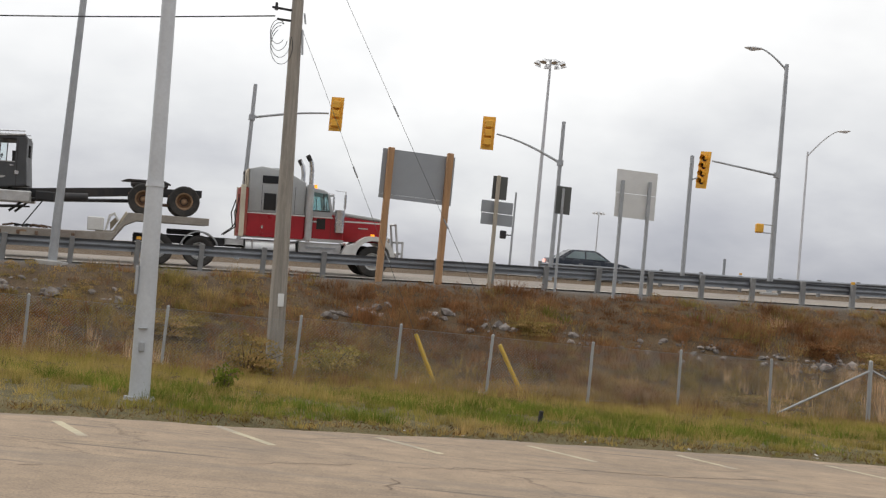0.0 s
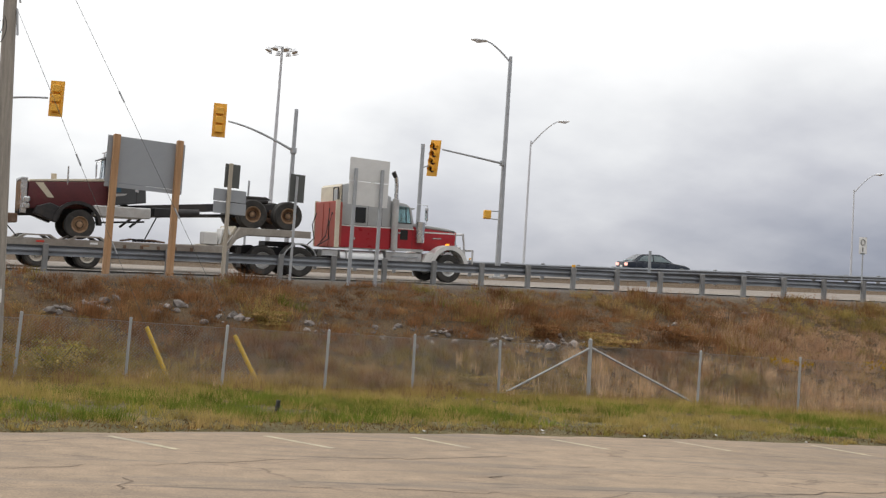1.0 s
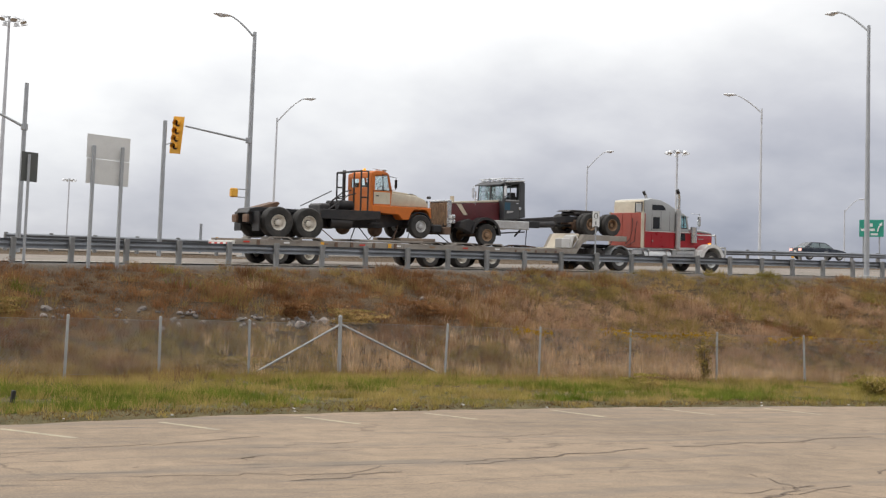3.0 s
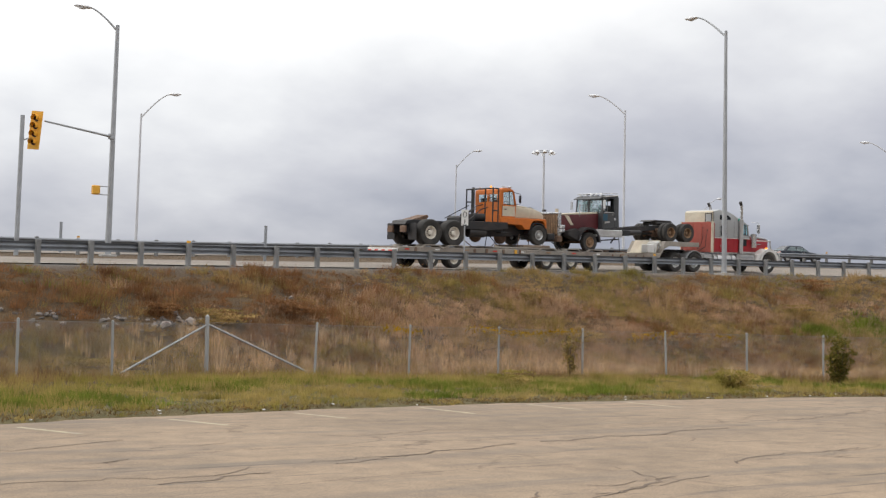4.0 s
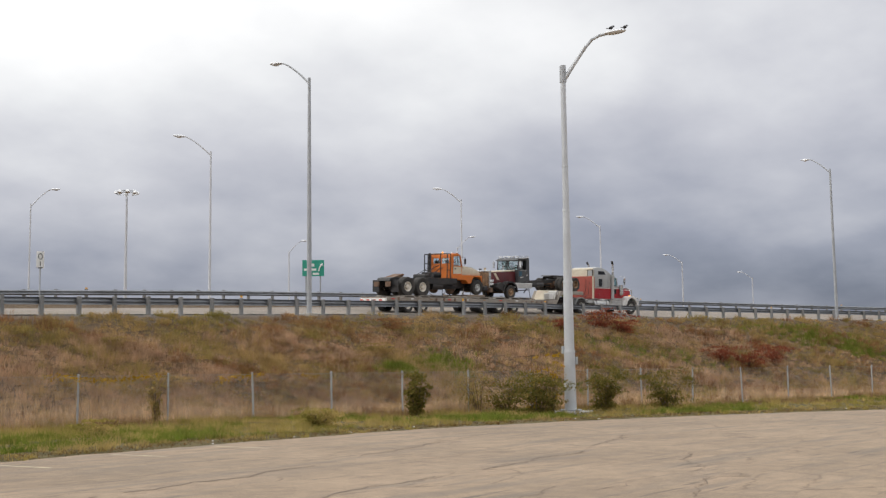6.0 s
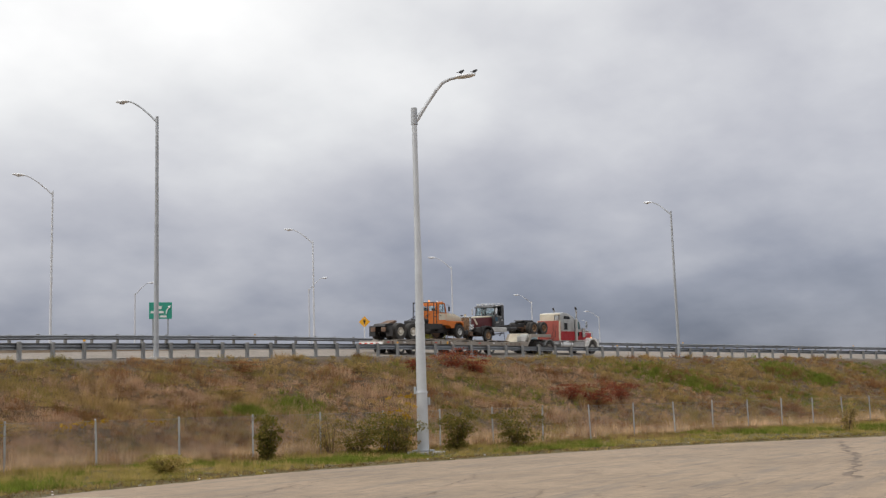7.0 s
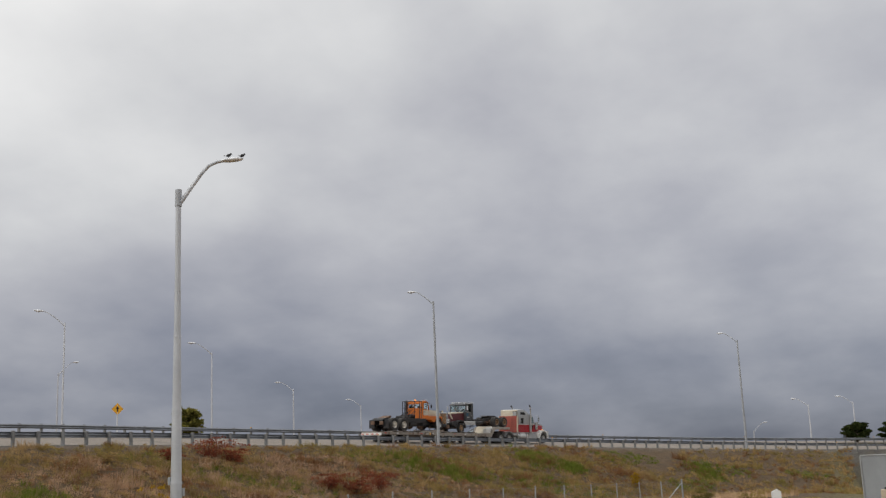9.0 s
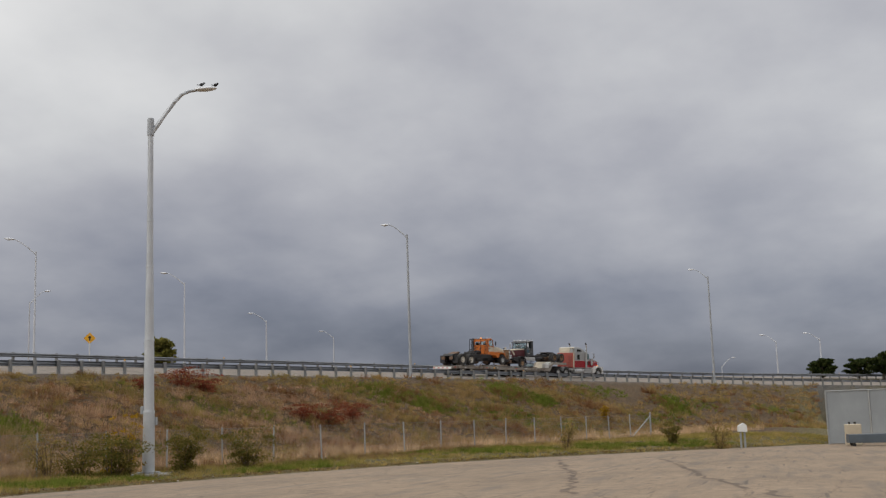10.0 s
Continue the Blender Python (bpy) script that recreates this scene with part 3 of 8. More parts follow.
def build_guard_rail(name, r, s0, s1, face, label):
    """face: +1 if the beam is bolted to the left of the posts (towards the road of the near rail)."""
    rail = thing(name, label, "guard rail", kind="structure")
    prof = w_profile()
    ss = np.arange(s0, s1 + 0.01, 1.905)
    vs, fs = [], []
    fine = np.arange(s0, s1, 0.9525)
    for s in fine:
        p, h = place(s, r)
        left = Vector((-math.cos(h), math.sin(h), 0)) * face
        for back in (0, 1):
            for o, u in prof:
                q = p + left * (o + 0.09 - back * 0.004)
                vs.append((q.x, q.y, p.z + 0.44 + u))
    n, m = len(prof), 2 * len(prof)
    for i in range(len(fine) - 1):
        for j in range(n - 1):
            a = i * m + j
            fs.append((a, a + 1, a + m + 1, a + m))
            a += n
            fs.append((a, a + m, a + m + 1, a + 1))
    ob = new("beam", sheet("beam", vs, fs, RAIL))
    ob.parent = rail
    bm = bmesh.new()
    box(bm, -0.075, 0.075, -0.09, 0.09, -0.25, 0.80, 0.012)
    post_mesh = mesh_of(bm, "post", POST)
    bm = bmesh.new()
    box(bm, -0.07, 0.07, -0.02, 0.02, 0.0, 0.09, 0.004)
    refl = mesh_of(bm, "reflector", YELLOW)
    for i, s in enumerate(ss):
        ob = new("post", post_mesh)
        ob.parent = rail
        ob.matrix_basis = along(s, r) @ pose(0, 0, random.uniform(-0.02, 0.02), random.uniform(-1.2, 1.2), random.uniform(-1, 1), 0)
        if i % 13 == 5:
            o2 = new("reflector", refl)
            o2.parent = rail
            o2.matrix_basis = along(s, r) @ pose(0, 0, 0.82)
    return rail


build_guard_rail("guard_rail_near", 5.0, -40.4, 205, 1, "weathered grey steel guard rail on posts along the ramp")
build_guard_rail("guard_rail_far", -12.2, 12.0, 205, -1, "weathered grey steel guard rail on the far side")

# ---- chain-link fence ----
FENCE = [(-14.5, 24.6), (-11.7, 24.9), (-8.8, 25.0), (-5.8, 25.0), (-2.95, 25.3), (-0.74, 25.7), (1.32, 26.1), (3.75, 27.0), (6.07, 28.0), (8.6, 29.0), (11.4, 29.8)]
FENCE_RIGHT = [(14.5, 29.5), (17.4, 29.15), (20.3, 28.7), (23.15, 28.15), (26.1, 27.5), (29.1, 26.85), (32.0, 26.1), (34.9, 25.3), (37.8, 24.4), (40.6, 23.5), (43.4, 22.55),
               (46.3, 21.6), (49.2, 20.55), (52.0, 19.5), (54.8, 18.45), (57.6, 17.4), (60.4, 16.35), (63.2, 15.3), (66.0, 14.25), (68.8, 13.2), (71.7, 12.2), (74.5, 11.2),
               (77.3, 10.2), (80.2, 9.2)]
FENCE_TOP = [1.38, 1.38, 1.38, 1.40, 1.47, 1.50, 1.46, 1.49, 1.53, 1.53, 1.62, 1.58] + [1.60] * 23


def build_fence():
    fence = thing("chain_link_fence", "grey galvanised chain-link fence with slim posts in weeds", "fence", kind="structure")
    pts = FENCE + FENCE_RIGHT
    xy = np.array(pts)
    gz = ground_z(xy[:, 0], xy[:, 1])[0]
    corner = len(FENCE) - 1
    ends = (corner, len(pts) - 1)
    for i, ((x, y), z) in enumerate(zip(pts, gz)):
        big = i in ends
        bm = bmesh.new()
        top = FENCE_TOP[i] + (0.10 if big else 0.0) + random.uniform(-0.02, 0.02)
        tube(bm, (0, 0, -0.3), (0, 0, top - z), 0.055 if big else 0.034, n=10)
        bmesh.ops.create_uvsphere(bm, u_segments=8, v_segments=4, radius=0.06 if big else 0.038, matrix=Matrix.Translation((0, 0, top - z)))
        part("post", bm, FENCE_POST, fence, smooth=True, at=pose(x, y, float(z), random.uniform(-1.5, 1.5), random.uniform(-1.5, 1.5), 0))
    for i, j in ((corner, corner - 1), (corner, corner + 1), (len(pts) - 1, len(pts) - 2)):
        a = Vector((*pts[i], 1.50))
        b = Vector((*pts[j], float(gz[j]) + 0.02))
        b = a + (b - a) * 0.92
        bm = bmesh.new()
        tube(bm, a, b, 0.03, n=8)
        part("brace", bm, FENCE_POST, fence, smooth=True)
    # woven wire, two slanting directions in every bay
    vs, fs = [], []

    def wire(a, b, w):
        d = (b - a).normalized()
        side = d.cross(Vector((0.3, 0.9, 0.2))).normalized() * w
        k = len(vs)
        vs.extend([tuple(a - side), tuple(a + side), tuple(b + side), tuple(b - side)])
        fs.append((k, k + 1, k + 2, k + 3))

    for i in range(len(pts) - 1):
        a, b = Vector((*pts[i], 0)), Vector((*pts[i + 1], 0))
        L = (b - a).length
        e = (b - a) / L
        z0a, z0b = gz[i] + 0.03, gz[i + 1] + 0.03
        t_low = min(FENCE_TOP[i], FENCE_TOP[i + 1])
        H = t_low - 0.03 - max(z0a, z0b)
        step = 0.075 if pts[i][0] < 36 else 0.12
        for sgn in (1, -1):
            c = -H
            while c < L:
                lo, hi = max(0.0, c), min(L, c + H)
                if hi - lo > 0.02:
                    v0, v1 = (lo - c, hi - c) if sgn > 0 else (H - (lo - c), H - (hi - c))
                    base = max(z0a, z0b)
                    wire(a + e * lo + Vector((0, 0, base + v0)), a + e * hi + Vector((0, 0, base + v1)), 0.0022)
                c += step
        for zz in (t_low - 0.03, max(z0a, z0b) + 0.02):
            wire(a + Vector((0, 0, zz)), b + Vector((0, 0, zz - 0.015)), 0.004)
    ob = new("wire_mesh", sheet("wire_mesh", vs, fs, WIRE, False))
    ob.parent = fence
    return fence


build_fence()

# ---- poles, lamps and signals ----


def plan(bearing, dist):
    a = radians(bearing)
    return dist * math.sin(a), dist * math.cos(a)


def height_at(x, y):
    return float(ground_z(np.array([x]), np.array([y]))[0][0])


def up_to(el, dist):
    """Height of what is seen at that elevation at that distance."""
    return EYE[2] + dist * math.tan(radians(el))


def cobra_head(bm, tip, d, size=1.0):
    """A flat oval street-lamp head that begins at tip and points along d."""
    q = Vector(d).normalized().to_track_quat("X", "Z").to_matrix().to_4x4()
    m = Matrix.Translation(tip) @ q @ Matrix.Translation((0.32 * size, 0, 0)) @ Matrix.Diagonal((0.42 * size, 0.17 * size, 0.085 * size, 1))
    bmesh.ops.create_uvsphere(bm, u_segments=14, v_segments=8, radius=1.0, matrix=m)


def street_lamp(x, y, z, top, arm, head_side=Vector((-1, 0, 0)), r0=0.13, r1=0.075, rise=1.3, mat=GALV, head=1.0, group="lamps along the ramp", label=""):
    """Tapered steel pole with a bowed arm and an oval head."""
    ob = thing("street_lamp", label or "tall galvanised steel street lamp with one bowed arm", "street lamp", pose(x, y, z), group)
    H = top - z
    bm = bmesh.new()
    tube(bm, (0, 0, -0.2), (0, 0, H), r0, r1, 14)
    part("pole", bm, mat, ob, smooth=True)
    bm = bmesh.new()
    box(bm, -0.36, 0.36, -0.36, 0.36, -0.6, 0.08, 0.03)
    part("footing", bm, CONCRETE, ob)
    d = Vector(head_side).normalized()
    bm = bmesh.new()
    pts = []
    for k in range(9):
        u = k / 8
        pts.append(d * (arm * u) + Vector((0, 0, H - 0.3 + rise * (1 - (1 - u) ** 1.4))))
    bend(bm, pts, [0.055 - 0.02 * k / 8 for k in range(9)], 8)
    part("arm", bm, mat, ob, smooth=True)
    bm = bmesh.new()
    cobra_head(bm, pts[-1], d + Vector((0, 0, 0.06)), head)
    hd = part("lamp_head", bm, LAMP_GREY, ob, smooth=True)
    bm = bmesh.new()
    bmesh.ops.create_uvsphere(bm, u_segments=12, v_segments=6, radius=1.0,
                              matrix=Matrix.Translation(pts[-1] + d * 0.36 * head + Vector((0, 0, -0.04))) @ Matrix.Diagonal((0.2 * head, 0.13 * head, 0.07 * head, 1)))
    part("lens", bm, LAMP_GLASS, hd, smooth=True)
    return ob


def road_side(bearing, r):
    """Where a line of sight meets the strip r metres right of the ramp's line."""
    ss = np.arange(-60, 240, 0.5)
    q = [place(s, r)[0] for s in ss]
    az = np.degrees(np.unwrap([math.atan2(v.x, v.y) for v in q]))
    s = float(np.interp(bearing, az, ss))
    p, h = place(s, r)
    return p, h, s


def left_of(h, back=0.15):
    return Vector((-math.cos(h) - back * math.sin(h), math.sin(h) - back * math.cos(h), 0))


# lamps on the near shoulder
for bearing, el in ((-18.6, None), (46.2, 14.53), (71.79, 9.30), (86.62, 6.56)):
    p, h, s = road_side(bearing, 6.4)
    d = math.hypot(p.x, p.y)
    top = p.z + 12.2 if el is None else up_to(el, d)
    z = height_at(p.x, p.y)
    street_lamp(p.x, p.y, z, top, 1.75, left_of(h, 0.2), label="tall galvanised steel street lamp on the near shoulder")
# lamps across the ramp, arm pointing back to the ramp or away from it
for bearing, dist, el, side, rr in ((16.08, 58.0, 13.94, -1, 0.15), (17.36, 82.0, 9.88, 1, 0.10), (41.34, 84.0, 10.84, -1, 0.10), (32.96, 118.0, 8.06, 1, 0.10),
                                    (53.83, 108.0, 8.52, -1, 0.10), (60.75, 132.0, 7.08, -1, 0.10), (64.7, 172.0, 5.18, -1, 0.12), (53.6, 165.0, 6.13, 1, 0.12),
                                    (45.2, 170.0, 6.0, 1, 0.12), (68.0, 215.0, 4.3, -1, 0.12), (89.6, 200.0, 3.3, -1, 0.12), (91.6, 205.0, 3.3, -1, 0.12), (87.0, 230.0, 2.2, 1, 0.10)):
    x, y = plan(bearing, dist)
    z = height_at(x, y)
    top = up_to(el, dist)
    a = radians(bearing)
    # lamps from 60 m on get the paint paled for haze
    street_lamp(x, y, z, top, 1.3 if dist < 60 else 1.9, Vector((math.cos(a) * side, -math.sin(a) * side, 0)), rise=1.05 if dist < 60 else 1.8 if side > 0 else 1.35, r0=rr, r1=rr * 0.62, head=1.1, mat=GALV if dist < 60 else HAZE_POLE,
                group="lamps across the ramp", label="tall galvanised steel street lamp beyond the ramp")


def high_mast(bearing, dist, el):
    x, y = plan(bearing, dist)
    z = height_at(x, y)
    top = up_to(el, dist)
    ob = thing("high_mast_light", "very tall steel mast with a ring of floodlights", "light mast", pose(x, y, z), "high mast lights")
    H = top - z
    bm = bmesh.new()
    tube(bm, (0, 0, -0.3), (0, 0, H), 0.28, 0.13, 14)
    part("mast", bm, HAZE_POLE, ob, smooth=True)
    bm = bmesh.new()
    n = 8
    ring = [(1.15 * math.cos(k * math.tau / 24), 1.15 * math.sin(k * math.tau / 24), H - 0.2) for k in range(25)]
    bend(bm, ring, 0.05, 6)
    for k in range(4):
        a = k * math.tau / 4
        tube(bm, (0, 0, H - 0.05), (1.15 * math.cos(a), 1.15 * math.sin(a), H - 0.2), 0.04, n=6)
    part("ring", bm, GALV, ob)
    for k in range(n):
        a = k * math.tau / n + 0.2
        bm = bmesh.new()
        tube(bm, (0, 0, 0.20), (0, 0, -0.20), 0.22, 0.36, 10)
        hd = part("floodlight", bm, LAMP_GREY, ob, at=pose(1.5 * math.cos(a), 1.5 * math.sin(a), H - 0.4) @ pose(0, 0, 0, 20 * math.sin(a), -20 * math.cos(a), 0), smooth=True)
        bm = bmesh.new()
        tube(bm, (0, 0, -0.19), (0, 0, -0.215), 0.33, 0.33, 10)
        part("lens", bm, LAMP_GLASS, hd)


for b, d, e in ((4.56, 125.0, 13.51), (37.35, 175.0, 8.86), (7.65, 300.0, 6.3)):
    high_mast(b, d, e)


def signal_head(parent, m, lamps=3, facing_away=True):
    """Yellow traffic signal: backboard, housing with sections, and visors with dark lenses on its face (local -y)."""
    step = 0.42 if lamps == 3 else 0.36
    H = step * lamps + 0.30
    bm = bmesh.new()
    box(bm, -0.30, 0.30, -0.015, 0.015, -H / 2, H / 2, 0.006)
    board = part("backboard", bm, YELLOW, parent, at=m)
    for k in range(lamps):
        z = (lamps - 1) * step / 2 - k * step
        bm = bmesh.new()
        box(bm, -0.17, 0.17, 0.016, 0.21, z - 0.165, z + 0.165, 0.03)
        part("housing", bm, YELLOW, board)
        bm = bmesh.new()
        n = 14
        ring = [[bm.verts.new((0.15 * math.cos(a), y, z + 0.15 * math.sin(a))) for a in [radians(-30 + 240 * i / (n - 1)) for i in range(n)]] for y in (-0.016, -0.26)]
        for i in range(n - 1):
            bm.faces.new((ring[0][i], ring[0][i + 1], ring[1][i + 1], ring[1][i]))
        part("visor", bm, YELLOW, board)
        bm = bmesh.new()
        tube(bm, (0, -0.017, z), (0, -0.03, z), 0.145, 0.14, 14)
        part("lens", bm, LENS, board)
    return board


def signal_pole(bearing, dist, top_el, arm_el, arm_to, head_el, lamps, turn, label, r0=0.11, head_dist=None):
    """A signal pole with an arched arm that carries a head towards arm_to (a bearing)."""
    x, y = plan(bearing, dist)
    z = height_at(x, y)
    ob = thing("traffic_signal", label, "traffic signal", pose(x, y, z), "signals at the junction")
    if top_el is not None:
        bm = bmesh.new()
        tube(bm, (0, 0, -0.3), (0, 0, up_to(top_el, dist) - z), r0, r0 * 0.8, 12)
        part("pole", bm, GALV, ob, smooth=True)
    hx, hy = plan(arm_to, head_dist or dist)
    tip = Vector((hx - x, hy - y, up_to(head_el, dist) - z))
    root = Vector((0, 0, up_to(arm_el, dist) - z))
    bm = bmesh.new()
    pts = [root.lerp(tip, u) + Vector((0, 0, (tip.z - root.z) * (math.sin(u * math.pi / 2) - u) * 0.6)) for u in [k / 8 for k in range(9)]]
    bend(bm, pts, [0.06 - 0.02 * k / 8 for k in range(9)], 8)
    bmesh.ops.create_cone(bm, cap_ends=True, segments=12, radius1=r0 * 1.35, radius2=r0 * 1.35, depth=0.25, matrix=Matrix.Translation(root))
    part("arm", bm, GALV, ob, smooth=True)
    return ob, tip


ob, tip = signal_pole(-10.05, 52.0, 10.82, 9.2, -6.3, 9.85, 3, 0, "yellow traffic signal seen from behind on an arched arm")
signal_head(ob, Matrix.Translation(tip + Vector((0.35, 0, 0))) @ pose(0, 0, 0, 0, 0, 170))
ob, tip = signal_pole(5.5, 53.0, 10.59, 8.55, 2.2, 9.7, 3, 0, "yellow traffic signal seen from behind on an arched arm")
signal_head(ob, Matrix.Translation(tip + Vector((-0.40, 0, 0))) @ pose(0, 0, 0, 0, 0, 178))
ob, tip = signal_pole(16.0, 57.6, None, 8.68, 12.95, 8.70, 4, 0, "yellow four-lamp traffic signal on a long arm", head_dist=54.5)
signal_head(ob, Matrix.Translation(tip + Vector((-0.40, 0, -0.46))) @ pose(0, 0, 0, 0, 5, -48), 4)
# plain pole beside that signal, and the small signal on the lamp pole
x, y = plan(11.95, 54.0)
z = height_at(x, y)
ob = thing("signal_post", "plain grey steel signal post behind the guard rail", "post", pose(x, y, z))
bm = bmesh.new()
tube(bm, (0, 0, -0.3), (0, 0, up_to(9.38, 54) - z), 0.105, 0.095, 12)
part("post", bm, GALV, ob, smooth=True)
bm = bmesh.new()
tube(bm, (0, 0, up_to(8.2, 54) - z), (0.32, 0.0, up_to(8.35, 54) - z), 0.03, n=8)
part("bracket", bm, GALV, ob)
x, y = plan(3.45, 57.0)
z = height_at(x, y)
ob = thing("signal_post", "slim grey post with a small dark lamp beyond the ramp", "post", pose(x, y, z))
bm = bmesh.new()
tube(bm, (0, 0, -0.3), (0, 0, up_to(6.9, 57) - z), 0.06, 0.05, 10)
part("post", bm, GALV, ob, smooth=True)
bm = bmesh.new()
box(bm, -0.62, -0.30, -0.1, 0.1, up_to(4.55, 57) - z, up_to(4.95, 57) - z, 0.04)
tube(bm, (-0.30, 0, up_to(4.75, 57) - z), (0, 0, up_to(4.75, 57) - z), 0.03, n=6)
part("lamp_box", bm, BLACK, ob)
x, y = plan(15.4, 57.6)
z = height_at(x, y)
ob = thing("pedestrian_signal", "small yellow signal box on a lamp pole bracket", "traffic signal", pose(x, y, up_to(6.1, 57.6)))
bm = bmesh.new()
box(bm, -0.18, 0.18, -0.15, 0.15, -0.22, 0.22, 0.04)
part("housing", bm, YELLOW, ob)
for dz in (0.2, -0.2):
    bm = bmesh.new()
    tube(bm, (0.18, 0, dz), (0.62, -0.02, dz), 0.025, n=6)
    part("bracket", bm, GALV, ob)

# ---- signs by the ramp ----


PALE_WOOD = material("pale_weathered_wood", (0.46, 0.41, 0.33), 0.85, 0, 0.15, 2.0, 0.3, 30, (0.33, 0.28, 0.22), 0.4, stretch=(6, 6, 0.4))


def panel(parent, a, b, z0, z1, mat, name="panel", label="", thick=0.012, edge=0.0):
    """An upright sheet from a to b (plan points in the thing's space), with thickness."""
    a, b = Vector((*a, 0)), Vector((*b, 0))
    d = (b - a).normalized()
    bm = bmesh.new()
    box(bm, 0, (b - a).length, -thick / 2, thick / 2, z0, z1, 0.003)
    return part(name, bm, mat, parent, label, at=Matrix.Translation(a) @ pose(0, 0, 0, 0, 0, math.degrees(math.atan2(d.y, d.x))))


def sign_on_posts(name, label, category, posts, r, top_el, panels, post_mat, post_w, round_post=False, panel_gap=0.11):
    """posts: bearings. panels: (bearing, bearing, low, high elevation, material, label)."""
    p0, h, s = road_side(posts[0], r)
    z0 = height_at(p0.x, p0.y)
    ob = thing(name, label, category, pose(p0.x, p0.y, z0))
    for b in posts:
        p, _, _ = road_side(b, r)
        z = height_at(p.x, p.y) - z0
        top = up_to(top_el, math.hypot(p.x, p.y)) - z0
        bm = bmesh.new()
        if round_post:
            tube(bm, (0, 0, z - 0.3), (0, 0, top), post_w / 2, n=10)
        else:
            box(bm, -post_w / 2, post_w / 2, -post_w / 2, post_w / 2, z - 0.3, top, 0.012)
        part("post", bm, post_mat, ob, at=pose(p.x - p0.x, p.y - p0.y, 0, 0, 0, 90 - math.degrees(h)))
    for b0, b1, e0, e1, mat, lab in panels:
        a, _, _ = road_side(b0, r - panel_gap)
        b, _, _ = road_side(b1, r - panel_gap)
        da = math.hypot(a.x, a.y)
        panel(ob, (a.x - p0.x, a.y - p0.y), (b.x - p0.x, b.y - p0.y), up_to(e0, da) - z0, up_to(e1, da) - z0, mat, "panel", lab)
    return ob


sign_on_posts("road_sign", "large blank grey sign back on two orange-brown wooden posts", "sign", (-3.0, -0.02), 6.2, 8.52,
              [(-3.42, 0.24, 6.22, 8.46, SIGN_BACK, ""), (-3.42, 0.24, 6.0, 6.21, SIGN_BACK, "")], POST_WOOD, 0.19)
sign_on_posts("road_sign", "two sign backs, one dark, on a pale wooden post", "sign", (2.52,), 6.5, 7.66,
              [(2.24, 2.98, 6.48, 7.64, SIGN_DARK, "dark sign back"), (1.77, 3.36, 5.80, 6.40, SIGN_BACK, ""), (1.80, 3.39, 5.20, 5.77, SIGN_BACK, "")], PALE_WOOD, 0.11)
sign_on_posts("road_sign", "narrow dark sign back on a slim steel post", "sign", (5.80,), 6.7, 7.30,
              [(5.46, 6.19, 6.04, 7.42, SIGN_DARK, "")], GALV, 0.085, True)
sign_on_posts("road_sign", "pale blank sign back on two slim grey posts", "sign", (8.70, 10.02), 6.9, 7.95,
              [(8.36, 10.36, 7.36, 8.50, SIGN_PALE, ""), (8.38, 10.36, 6.15, 7.34, SIGN_PALE, "")], GALV, 0.10)

# small white panel beside the near rail, lettering too small to read
p, h, s = road_side(33.45, 4.75)
d = math.hypot(p.x, p.y)
ob = thing("road_sign", "small white sign with dark marks on a slim post", "sign", pose(p.x, p.y, p.z))
bm = bmesh.new()
tube(bm, (0, 0, -0.2), (0, 0, up_to(5.81, d) - p.z), 0.03, n=8)
part("post", bm, GALV, ob, smooth=True)
a = radians(33.45)
ux, uy = math.cos(a) * 0.15, -math.sin(a) * 0.15
pn = panel(ob, (-ux - math.sin(a) * 0.05, -uy - math.cos(a) * 0.05), (ux - math.sin(a) * 0.05, uy - math.cos(a) * 0.05), up_to(5.04, d) - p.z, up_to(5.83, d) - p.z, WHITE_SIGN)
zz = up_to(5.44, d) - p.z
bm = bmesh.new()
bend(bm, [(0.15 + 0.075 * math.cos(k * math.tau / 12), -0.012, zz + 0.13 + 0.12 * math.sin(k * math.tau / 12)) for k in range(13)], 0.014, 5)
part("mark", bm, SIGN_DARK, pn)
for x0, x1, z0, z1 in ((0.13, 0.17, zz - 0.26, zz - 0.08), (0.06, 0.24, zz - 0.36, zz - 0.31)):
    bm = bmesh.new()
    box(bm, x0, x1, -0.014, -0.007, z0, z1)
    part("mark", bm, SIGN_DARK, pn)

# green guide sign beyond the far rail
d = 84.0
x, y = plan(46.4, d)
z = height_at(x, y)
ob = thing("guide_sign", "green guide sign with white bars and an arrow on two posts", "sign", pose(x, y, z, 0, 0, -46.4))
W = d * math.tan(radians(1.08))
z0, z1 = up_to(4.75, d) - z, up_to(5.55, d) - z
bm = bmesh.new()
box(bm, -W / 2, W / 2, -0.02, 0.02, z0, z1, 0.01)
face = part("panel", bm, GREEN_SIGN, ob)
for xx in (-0.52, 0.52):
    bm = bmesh.new()
    box(bm, xx - 0.05, xx + 0.05, 0.03, 0.13, -0.2, z1 - 0.1, 0.01)
    part("post", bm, GALV, ob)
for x0, x1, a, b in ((-0.15, 0.08, 0.70, 0.92), (-0.68, 0.22, 0.40, 0.56), (-0.35, -0.12, 0.10, 0.24), (-0.05, 0.42, 0.10, 0.24)):
    bm = bmesh.new()
    box(bm, x0, x1, -0.028, -0.022, z0 + a, z0 + b)
    part("mark", bm, WHITE_SIGN, face)
bm = bmesh.new()
bend(bm, [(0.40, -0.03, z0 + 0.35), (0.45, -0.03, z0 + 0.62), (0.62, -0.03, z0 + 0.86)], 0.05, 6)
